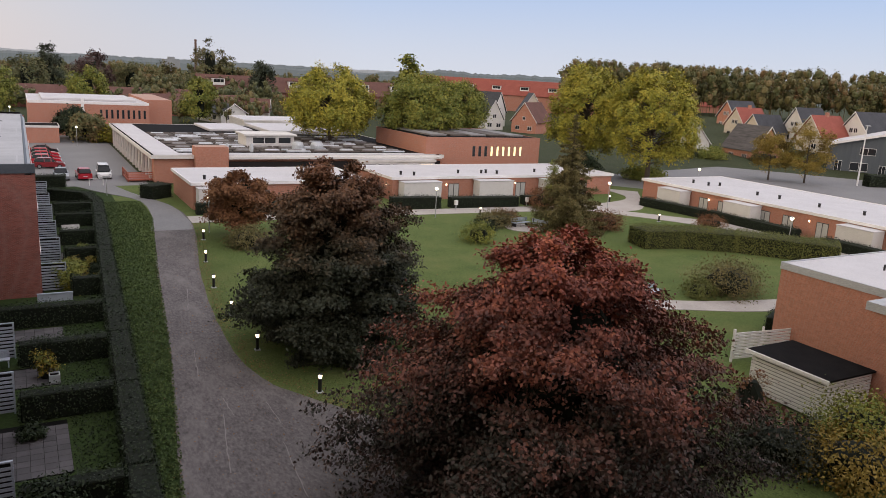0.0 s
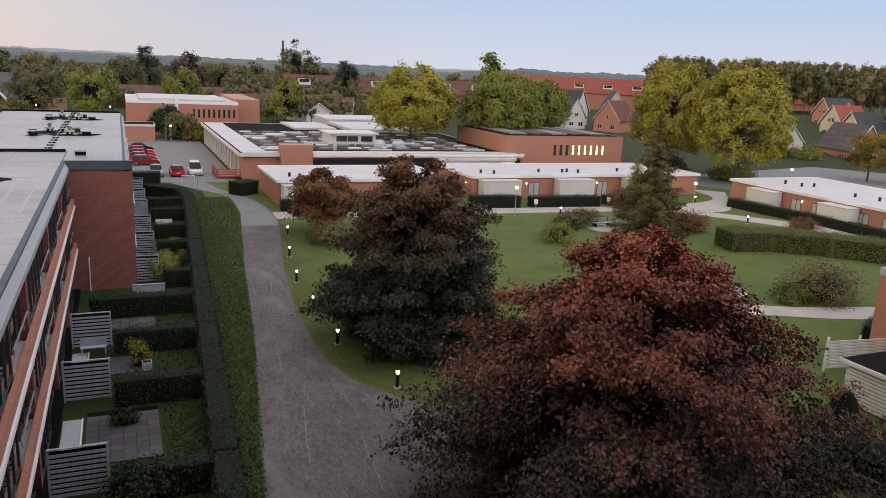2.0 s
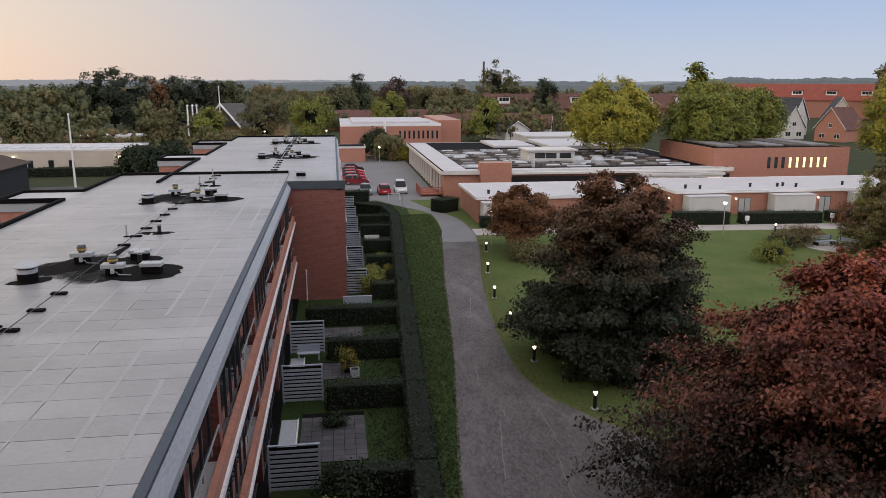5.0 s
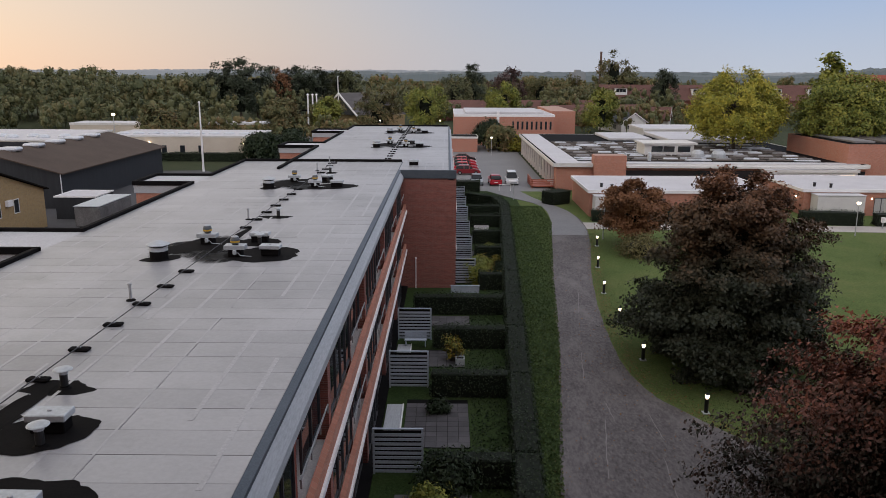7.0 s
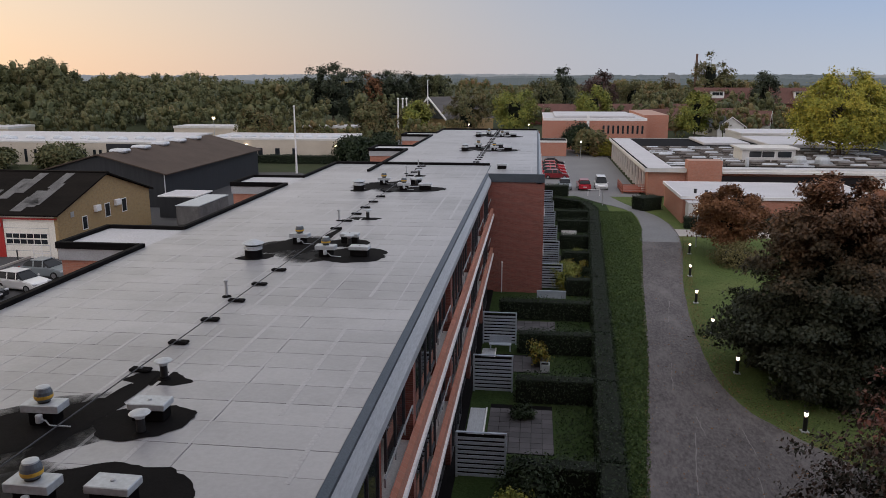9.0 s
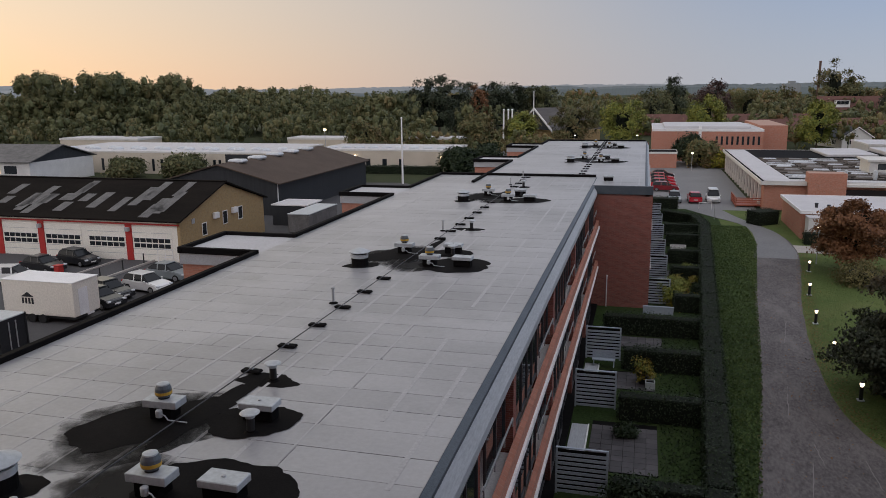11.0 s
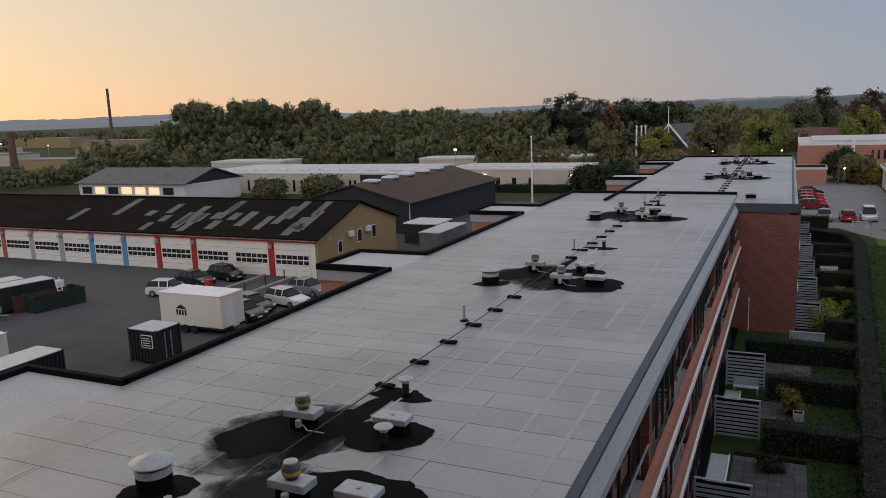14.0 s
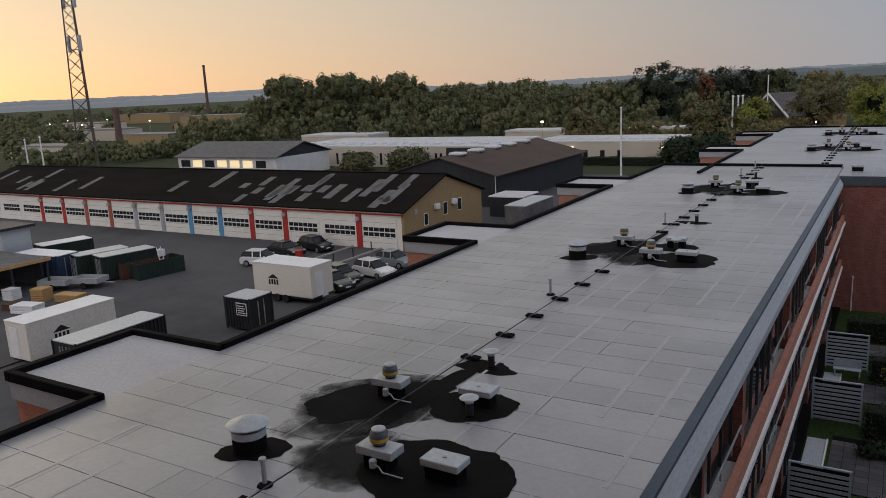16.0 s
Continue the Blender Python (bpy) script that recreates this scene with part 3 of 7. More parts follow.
def mushroom():
    b = thing("vent_pipe", pose(0, 0, 0), "small vent pipe with a disc cap", "vent pipe", "vent pipes")
    part("skirt", lathe(bmesh.new(), [(0.24, 0), (0.15, 0.06), (0.14, 0.1)], 14), felt_black, b)
    part("pipe", lathe(bmesh.new(), [(0.13, 0.1), (0.13, 0.52)], 14), black_iron, b)
    part("collar", lathe(bmesh.new(), [(0.15, 0.52), (0.15, 0.62)], 14), steel_pale, b)
    part("cap", lathe(bmesh.new(), [(0.3, 0.66), (0.32, 0.68), (0.29, 0.71), (0.06, 0.76)], 18), steel_pale, b)
    return b


def pipe_stub():
    b = thing("roof_pipe", pose(0, 0, 0), "thin upright roof pipe with a small cap", "roof pipe", "roof pipes")
    part("skirt", lathe(bmesh.new(), [(0.17, 0), (0.15, 0.03), (0.06, 0.06)], 12), felt_black, b)
    part("pipe", lathe(bmesh.new(), [(0.05, 0.05), (0.05, 0.55)], 10), steel, b)
    part("cap", lathe(bmesh.new(), [(0.08, 0.55), (0.08, 0.6), (0.03, 0.63)], 10), steel, b)
    return b


def block_foot():
    b = thing("cable_support", pose(0, 0, 0), "black rubber foot that carries the lightning cable", "cable support", "cable supports")
    part("foot", box(-0.3, -0.14, 0, 0.3, 0.14, 0.09, 0.04), felt_black, b)
    part("clip", box(-0.05, -0.05, 0.09, 0.05, 0.05, 0.13), steel, b)
    return b


FAN, HATCH, DRUM, MUSH, PIPE, FOOT = fan_box(), flat_hatch(), drum_vent(), mushroom(), pipe_stub(), block_foot()
used = set()


def place(proto, x, y, z=ROOF + 0.006, rz=0.0, size=0.74):
    m = pose(x, y, z, 0, 0, rz)
    if proto.name in used:
        return copy_thing(proto, m)
    used.add(proto.name)
    proto.scale = (size, size, size)
    proto.matrix_basis = m @ Matrix.Diagonal((size, size, size, 1))
    return proto


def gear(y, dx=0.0, rear=0.0):
    """One group of roof gear over a stair; y is the drum vent's place, rear a shift of the far half."""
    z = ROOF + 0.008
    patch("roof_stain", -10.1 + dx, y + 3.2 + rear, 2.7, 1.5, z, int(y * 3) + 5, 0.1, 58, felt_stain, "faded water stain on the grey roof felt")
    patch("roof_stain", -8.8 + dx, y + 1.0, 1.6, 1.2, z + 0.001, int(y * 3) + 6, 0.1, 40, felt_stain, "faded water stain on the grey roof felt")
    patch("roof_patch", -7.2 + dx, y + 1.2, 1.5, 1.2, z + 0.004, int(y * 3) + 1, 0.1, 20)
    patch("roof_patch", -10.1 + dx, y + 3.5 + rear, 1.75, 0.95, z + 0.006, int(y * 3), 0.14, 58)
    patch("roof_patch", -9.15 + dx, y + 4.4 + rear, 2.3, 0.26, z + 0.008, int(y * 3) + 4, 0.16, 86)
    patch("roof_patch", -7.95 + dx, y + 4.05 + rear, 0.95, 0.85, z + 0.010, int(y * 3) + 2, 0.1)
    place(FAN, -9.92 + dx, y + 3.8 + rear, z + 0.006, rnd.uniform(-4, 4), 0.61)
    place(FAN, -8.2 + dx, y + 0.95, z + 0.004, rnd.uniform(-4, 4), 0.61)
    place(HATCH, -7.85 + dx, y + 4.2 + rear, z + 0.010, rnd.uniform(-4, 4), 0.66)
    place(HATCH, -6.88 + dx, y + 1.1, z + 0.004, rnd.uniform(-4, 4), 0.66)
    patch("roof_patch", -10.88 + dx, y + 0.4, 0.7, 0.5, z + 0.002, int(y) + 9, 0.12, 35)
    place(DRUM, -10.95 + dx, y + 0.35, z + 0.002, 0.0, 0.8)
    place(MUSH, -7.7 + dx, y + 3.5 + rear, z + 0.01, 0.0, 0.66)


for gy, back_off in ((9.75, 0.0), (27.7, -0.75), (45.8, -0.6)):
    gear(gy, 0.0, back_off)
for gy in (72.2, 89.3):
    gear(gy, 4.2)
for px, py in ((-8.6, 16.0), (-8.3, 36.7), (-8.3, 53.6)):
    place(MUSH, px, py)
    patch("roof_patch", px - 0.15, py, 0.72, 0.45, ROOF + 0.007, int(py), 0.2)
for i in range(30):
    py = 8.6 + i * 1.95
    if py < 60 and not any(-0.6 < py - g < 5.2 for g in (9.75, 28.1, 46.5)):
        place(FOOT, -9.3 + 0.012 * (py - 25), py, ROOF + 0.004, rnd.uniform(-10, 10), 0.9)
for i in range(22):
    py = 60.8 + i * 1.9
    if py < 101 and not any(-0.6 < py - g < 5.2 for g in (72.2, 89.3)):
        place(FOOT, -4.9, py, ROOF + 0.004, rnd.uniform(-10, 10), 0.9)
for px, py in ((-9.85, 22.7), (-9.7, 9.2), (-9.6, 36.0), (-9.4, 54.6), (-9.2, 59.2)):
    place(PIPE, px, py, size=0.9)
place(HATCH, -2.6, 58.5)
bm = tube(bmesh.new(), [(-9.5, 8, ROOF + 0.12), (-9.35, 20, ROOF + 0.12), (-9.25, 30, ROOF + 0.12), (-9.05, 45, ROOF + 0.12), (-8.9, 60, ROOF + 0.12)], 0.016, 6)
solo("lightning_cable", bm, frame_dark, "thin metal lightning cable along the roof feet", "cable")
bm = tube(bmesh.new(), [(-4.9, 60.8, ROOF + 0.12), (-4.9, 100, ROOF + 0.12)], 0.022, 6)
solo("lightning_cable", bm, steel, "thin metal lightning cable along the roof feet", "cable")

# assumed tower in whose wall the camera stands, unseen, added to shade nearby ground
tower = thing("tower_block", pose(0, 0, 0), "unseen tall brick tower block assumed behind the viewpoint to shade the near ground", "apartment block")
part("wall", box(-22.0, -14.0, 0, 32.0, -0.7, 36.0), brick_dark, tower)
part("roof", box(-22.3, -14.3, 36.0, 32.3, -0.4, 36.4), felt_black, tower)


# ---- simple flat-roofed buildings ----
def wall_window(parent, axis, u0, u1, z0, z1, face, out, panes=1, glass=None, frame=None):
    """A window set proud of a wall: axis 'x' runs along x at y = face, axis 'y' along y at x = face; out is the way outwards (+1, -1)."""
    def b(bm, a, c, d0, d1, e, f):
        lo, hi = sorted((face + out * d0, face + out * d1))
        return bx(bm, a, lo, e, c, hi, f) if axis == "x" else bx(bm, lo, a, e, hi, c, f)
    fr = frame or white_paint
    bm = bmesh.new()
    t = 0.07
    b(bm, u0, u1, -0.02, 0.06, z0, z0 + t)
    b(bm, u0, u1, -0.02, 0.06, z1 - t, z1)
    step = (u1 - u0) / panes
    for i in range(panes + 1):
        c = u0 + i * step
        b(bm, max(u0, c - t / 2), min(u1, c + t / 2), -0.02, 0.06, z0 + t, z1 - t)
    w = part("window", bm, fr, parent)
    for i in range(panes):
        part("pane", b(bmesh.new(), u0 + i * step + t / 2, u0 + (i + 1) * step - t / 2, -0.02, 0.02, z0 + t, z1 - t), glass or pane_dark, w)
    return w


def flat_building(name, x0, y0, x1, y1, h, wall, label, roof=None, edge=None, over=0.25, rim=0.35):
    """Walls, an overhanging flat roof with a rim board."""
    b = thing(name, pose(0, 0, 0), label, "building")
    part("wall", box(x0, y0, 0, x1, y1, h - rim), wall, b)
    e = edge or white_paint
    bm = bmesh.new()
    X0, Y0, X1, Y1 = x0 - over, y0 - over, x1 + over, y1 + over
    bx(bm, X0, Y0, h - rim, X1, Y0 + 0.12, h)
    bx(bm, X0, Y1 - 0.12, h - rim, X1, Y1, h)
    bx(bm, X0, Y0 + 0.12, h - rim, X0 + 0.12, Y1 - 0.12, h)
    bx(bm, X1 - 0.12, Y0 + 0.12, h - rim, X1, Y1 - 0.12, h)
    part("roof_edge", bm, e, b)
    part("roof", box(X0 + 0.12, Y0 + 0.12, h - rim, X1 - 0.12, Y1 - 0.12, h - 0.06), roof or felt_plain, b)
    return b


def roof_stubs(parent, pts, z):
    for x, y in pts:
        part("roof_stub", lathe(bmesh.new(), [(0.16, z), (0.16, z + 0.38), (0.2, z + 0.4), (0.2, z + 0.48)], 10, x, y), black_iron, parent)


def door_pair(parent, axis, u, face, out, w=1.6, h=2.1):
    d = wall_window(parent, axis, u - w / 2, u + w / 2, 0.05, h, face, out, 2, curtain, frame_dark)
    d.name = "door"
    return d


def porch_screen(parent, x0, y0, x1, y1, h=2.55):
    part("porch_wall", box(x0, y0, 0, x1, y1, h, 0.02), white_render, parent, "white boarded porch box")
    part("porch_roof", box(x0 - 0.06, y0 - 0.06, h, x1 + 0.06, y1 + 0.06, h + 0.09), felt_plain, parent)


# row of low houses across the lawn
low_a = flat_building("low_house", 16.2, 85.4, 37.0, 97.5, 3.1, brick_warm, "long low brick house with a pale flat roof")
porch_screen(low_a, 16.5, 83.6, 21.5, 85.3)
roof_stubs(low_a, [(18, 88), (19, 87), (30, 88), (31.5, 88.5), (32.4, 87)], 3.04)
for u in (24.0, 33.0):
    door_pair(low_a, "x", u, 85.4, -1)
low_b = flat_building("low_house", 41.2, 87.0, 77.5, 99.0, 3.1, brick_warm, "long low brick house with white porch boxes")
for u in (42.0, 53.2, 64.0):
    porch_screen(low_b, u, 85.2, u + 5.4, 86.9)
for u in (50.2, 61.0, 72.0):
    door_pair(low_b, "x", u, 87.0, -1)
roof_stubs(low_b, [(43.5, 89.5), (45, 88.6), (52.5, 90), (56, 89.6), (57, 90), (58.2, 89), (65.5, 90.2), (69, 90), (75.5, 91)], 3.04)
low_c = flat_building("low_house", 79.3, 30.0, 95.5, 82.0, 3.1, brick_warm, "long low brick house along the street with pale roof")
for v in (77.0, 65.5, 50.0, 38.0):
    porch_screen(low_c, 77.2, v - 4.2, 79.2, v)
for v in (70.5, 67.3, 60.8, 57.5, 53.0):
    door_pair(low_c, "y", v, 79.3, -1, 1.5)
roof_stubs(low_c, [(84, 77), (84.3, 74.5), (86, 74.0), (84, 66), (84.5, 63), (84, 57), (84.5, 51.6)], 3.04)

# school with a grey roofscape
sch = flat_building("school", 15.2, 105.5, 58.0, 157.0, 3.8, brick_warm, "low brick school with a wide grey roof full of skylights", felt_black, white_render, 0.5, 0.5)
part("roof_sheet", box(15.2, 105.6, 3.74, 18.6, 156.5, 3.80), felt_plain, sch)
part("roof_sheet", box(18.6, 105.6, 3.74, 57.5, 107.8, 3.80), felt_plain, sch)
part("roof_sheet", box(40, 138, 3.8, 57, 156, 4.5, 0.1), felt_plain, sch)
part("roof_sheet", box(30, 142, 3.8, 38, 156, 4.3, 0.1), felt_plain, sch)
skylight_mat = worn("skylight_dome", (0.42, 0.45, 0.48), (0.6, 0.62, 0.64), 0.7, 5.0, 0.3)
duct_grey = worn("grey_duct", (0.16, 0.155, 0.15), (0.26, 0.25, 0.245), 0.8, 6.0, 0.7)
duct_brown = worn("brown_grey_roof_rib", (0.07, 0.06, 0.052), (0.14, 0.12, 0.105), 0.8, 6.0, 0.8)
for i in range(9):
    for j in range(7):
        x, y = 20.5 + i * 3.9 + rnd.uniform(-0.3, 0.3), 110.5 + j * 4.3
        if x > 40 and j > 5:
            continue
        s = part("skylight", box(x - 1.0, y - 0.5, 3.74, x + 1.0, y + 0.5, 4.02 + rnd.uniform(0, 0.1), 0.12), skylight_mat if (i + j) % 3 == 0 else duct_grey, sch)
        for q in (-1.25, 1.25):
            part("roof_rib", box(20.5 + i * 3.9 - 1.9, y + q - 0.25, 3.74, 20.5 + i * 3.9 + 1.85, y + q + 0.25, 3.98, 0.08), duct_brown if (i * 7 + j) % 4 else skylight_mat, sch)
part("skylight_room", box(30, 116, 3.74, 37.5, 121, 5.5), white_render, sch, "glazed roof lantern")
part("skylight_roof", box(29.6, 115.6, 5.5, 37.9, 121.4, 5.75), white_render, sch)
wall_window(sch, "x", 31.0, 34.6, 4.3, 5.3, 116.0, -1, 2)
wall_window(sch, "x", 35.0, 37.0, 4.3, 5.3, 116.0, -1, 1)
part("chimney_block", box(20.2, 104.2, 0, 24.6, 106.5, 5.0, 0.03), brick_warm, sch)
part("window_band", box(24.7, 104.9, 1.6, 57.8, 105.45, 2.9), pane_dark, sch, "dark glazed band")
part("awning", box(24.7, 104.3, 3.3, 57.8, 105.0, 3.6), white_render, sch)
for i in range(14):
    y = 108 + i * 3.4
    part("pilaster", box(14.85, y, 0, 15.2, y + 0.5, 3.3), white_render, sch)
    part("window", box(15.05, y + 0.8, 1.0, 15.19, y + 2.9, 2.8), pane_dark, sch)
for x, y, r in ((37.0, 112.5, 0.9), (40.0, 112.3, 1.0), (25.5, 109, 0.25), (29, 109.2, 0.3)):
    part("roof_duct", lathe(bmesh.new(), [(r, 3.7), (r, 4.5), (r * 0.8, 4.9), (r * 0.2, 5.0)], 14, x, y), steel_pale, sch)

hall = flat_building("school_hall", 56.0, 106.5, 78.0, 126.0, 6.5, brick_warm, "tall brick school hall with a row of slit windows", felt_black, brick_warm, 0.02, 0.25)
for i in range(9):
    u = 64.6 + i * 1.15
    wall_window(hall, "x", u, u + 0.5, 3.4, 5.1, 106.5, -1, 1, pane_lit if i > 2 else None, frame_dark)
for i in range(5):
    part("roof_panel", box(58 + i * 3.8, 109, 6.46, 61 + i * 3.8, 122, 6.75, 0.05), duct_brown if i % 2 else duct_grey, hall)
link = flat_building("school_link", 43.5, 103.4, 56.0, 106.4, 3.3, white_render, "low glazed school corridor with lit windows", felt_plain, white_render, 0.2, 0.4)
for i in range(5):
    u = 44.0 + i * 2.4
    wall_window(link, "x", u, u + 2.1, 0.9, 2.7, 103.4, -1, 1, pane_lit if i == 4 else None, white_paint)

# brick hall beyond the car park
rh = flat_building("brick_hall", 1.5, 172.0, 24.0, 200.0, 6.9, brick_warm, "brick hall with a flat white roof and slit windows", felt_plain, white_paint, 0.05, 0.5)
part("high_wing", box(24.03, 178.0, 0, 29.6, 206.0, 7.4), brick_warm, rh)
part("roof_upstand", box(4.0, 176.0, 6.84, 22.0, 196, 7.35, 0.1), felt_plain, rh)
part("drain_pipe", box(11.0, 171.75, 0, 11.6, 172.0, 7.6), white_paint, rh)
for i in range(9):
    u = 14.5 + i * 1.05
    wall_window(rh, "x", u, u + 0.45, 3.6, 5.4, 172.0, -1, 1, None, frame_dark)
annex = flat_building("brick_annex", -6.0, 157.0, 6.2, 163.5, 3.2, brick_warm, "low brick annex with pale roof edge", felt_black, white_render, 0.1, 0.4)

# brick houses at the lawn's near corner
eh = flat_building("brick_house", 41.5, 8.0, 62.0, 30.0, 5.8, brick_warm, "two-storey brick house with grey metal roof edge", felt_plain, fascia_grey, 0.06, 0.45)
part("side_wing", box(38.2, 8.0, 0, 41.48, 22.2, 5.35), brick_warm, eh)
bm = bmesh.new()
bx(bm, 38.1, 8.0, 5.35, 41.48, 22.3, 5.8)
part("roof_edge", bm, fascia_grey, eh)
part("roof_stub", lathe(bmesh.new(), [(0.07, 5.7), (0.07, 6.1)], 8, 46.5, 26.5), black_iron, eh)


def board_wall(parent, p, q, z0, z1, board=0.14, gap=0.05, thick=0.05, material=None):
    """Horizontal boards between two plan points, each a piece."""
    p, q = Vector((*p, 0)), Vector((*q, 0))
    d = (q - p).normalized()
    nrm = Vector((-d.y, d.x, 0)) * thick / 2
    z = z0
    while z + board <= z1 + 1e-6:
        bm = bmesh.new()
        o = [p - nrm, q - nrm, q + nrm, p + nrm]
        prism(bm, [(v.x, v.y) for v in o], z, z + board)
        part("board", bm, material or white_paint, parent)
        z += board + gap


shed = thing("garden_shed", pose(0, 0, 0), "white boarded garden shed with black felt roof against the brick house", "shed")
part("lining", box(34.5, 21.5, 0.05, 37.9, 25.6, 2.1), frame_dark, shed)
board_wall(shed, (34.4, 21.3), (34.4, 25.8), 0.12, 2.2)
board_wall(shed, (34.45, 21.35), (38.15, 21.35), 0.12, 2.2)
board_wall(shed, (34.45, 25.75), (38.1, 25.75), 0.12, 2.2)
part("roof", box(34.15, 21.1, 2.25, 38.1, 26.1, 2.36, 0.02), felt_black, shed)
part("roof_edge", box(34.08, 21.05, 2.2, 34.15, 26.1, 2.4), white_paint, shed)
part("corner_post", box(34.32, 21.25, 0, 34.46, 21.39, 2.2), white_paint, shed)
scr = thing("board_screen", pose(0, 0, 0), "white horizontal board garden screen", "fence")
board_wall(scr, (37.0, 29.2), (41.4, 28.6), 0.2, 2.0)
part("post", box(36.95, 29.15, 0, 37.07, 29.27, 2.1), white_paint, scr)
part("post", box(39.2, 28.9, 0, 39.3, 29.0, 2.1), white_paint, scr)


# ---- workshop yard ----
roof_dark = worn("dark_fibre_cement", (0.006, 0.0055, 0.005), (0.018, 0.015, 0.013), 0.5, 12.0, 0.95, stretch=(0.3, 1, 1), spec=0.04)
roof_brown = worn("brown_fibre_cement", (0.055, 0.038, 0.03), (0.09, 0.065, 0.05), 0.3, 10.0, 0.9)
sheet_pale = worn("pale_roof_sheet", (0.07, 0.068, 0.067), (0.17, 0.165, 0.16), 1.0, 9.0, 0.8)
clad_dark = worn("dark_cladding", (0.018, 0.02, 0.024), (0.035, 0.037, 0.04), 0.8, 20.0, 0.6, stretch=(4, 4, 0.2))
door_white = worn("white_door", (0.74, 0.70, 0.62), (0.84, 0.80, 0.72), 0.6, 12.0, 0.6)
red_paint = flat_mat("red_paint", (0.42, 0.03, 0.025), 0.5)
blue_paint = flat_mat("blue_paint", (0.10, 0.30, 0.50), 0.5)
orange_paint = flat_mat("faded_red_paint", (0.35, 0.10, 0.06), 0.6)

GX0, GX1, GY0, GY1 = -122.0, -42.0, 61.6, 78.0
RIDGE = (69.8, 6.7)
EAVE = 4.1
ws = thing("workshop", pose(0, 0, 0), "long workshop with dark roof and a row of white roller doors", "workshop")
part("wall", box(GX0, GY0, 0, GX1 - 0.3, GY1, EAVE - 0.1), door_white, ws)
part("gable", section(bmesh.new(), [(GY0, 0), (GY1, 0), (GY1, EAVE - 0.05), (RIDGE[0], RIDGE[1] - 0.1), (GY0, EAVE - 0.05)], "x", GX1 - 0.3, GX1), brick_yellow, ws, "yellow brick gable")
for a, c in ((GY0 - 0.45, EAVE - 0.2), (GY1 + 0.45, EAVE - 0.2)):
    o = 0.14
    part("roof", section(bmesh.new(), [(a, c), (RIDGE[0], RIDGE[1]), (RIDGE[0], RIDGE[1] + o), (a, c + o)], "x", GX0 - 0.3, GX1 + 0.35), roof_dark, ws, "dark fibre-cement roof")
part("ridge_cap", box(GX0 - 0.3, RIDGE[0] - 0.25, RIDGE[1] + 0.09, GX1 + 0.35, RIDGE[0] + 0.25, RIDGE[1] + 0.2, 0.05), roof_dark, ws)
r2 = random.Random(5)
slope = (RIDGE[1] - EAVE + 0.2) / (RIDGE[0] - GY0 + 0.45)
for i in range(34):
    x = r2.uniform(GX0 + 2, GX1 - 3) if i > 16 else r2.uniform(GX1 - 26, GX1 - 3)
    w, a = r2.choice((0.9, 1.0, 1.1)), r2.uniform(0.05, 0.6)
    c = min(0.95, a + r2.uniform(0.12, 0.5))
    y0, y1 = GY0 - 0.45 + a * (RIDGE[0] - GY0 + 0.45), GY0 - 0.45 + c * (RIDGE[0] - GY0 + 0.45)
    z0, z1 = EAVE - 0.2 + slope * (y0 - GY0 + 0.45) + 0.145, EAVE - 0.2 + slope * (y1 - GY0 + 0.45) + 0.145
    part("roof_sheet", section(bmesh.new(), [(y0, z0), (y1, z1), (y1, z1 + 0.025), (y0, z0 + 0.025)], "x", x, x + w), sheet_pale, ws)
door_w = 5.05
cols = [None, red_paint, None, red_paint, red_paint, blue_paint, blue_paint, steel, steel, orange_paint, orange_paint, red_paint, red_paint, None, None]
for i in range(15):
    x1 = GX1 - 0.9 - i * door_w
    d = part("roller_door", box(x1 - 4.3, GY0 - 0.06, 0.05, x1, GY0, 3.3), door_white, ws, "white roller door with two rows of lights")
    for z in (0.7, 1.22, 1.74, 2.26, 2.78):
        part("door_joint", box(x1 - 4.28, GY0 - 0.068, z - 0.02, x1 - 0.02, GY0 - 0.06, z + 0.015), steel, d)
    for z in (1.35, 1.87):
        for k in range(6):
            part("pane", box(x1 - 4.12 + k * 0.67, GY0 - 0.085, z, x1 - 3.54 + k * 0.67, GY0 - 0.06, z + 0.38), pane_dark, d)
    if i and cols[i]:
        part("door_post", box(x1 + 0.03, GY0 - 0.12, 0, x1 + 0.72, GY0, 3.6), cols[i], ws, "painted door post")
        q = part("wall_lamp", box(x1 + 0.2, GY0 - 0.5, 2.9, x1 + 0.6, GY0 - 0.12, 3.3, 0.05), steel, ws)
part("fascia", box(GX0, GY0 - 0.25, 3.58, GX1, GY0 - 0.02, 3.70), red_paint, ws, "red fascia line")
for y, w in ((65.3, 0.8), (69.2, 0.9), (72.3, 0.9)):
    wall_window(ws, "y", y, y + w, 1.9 if y < 66 else 2.4, 3.2 if y < 66 else 3.8, GX1, 1, 1)
for y in (67.3, 70.9):
    part("air_unit", box(GX1, y, 3.3, GX1 + 0.35, y + 0.85, 3.9, 0.04), white_paint, ws)
part("vent_grille", box(GX1, 63.6, 3.4, GX1 + 0.05, 64.1, 3.9), steel, ws)

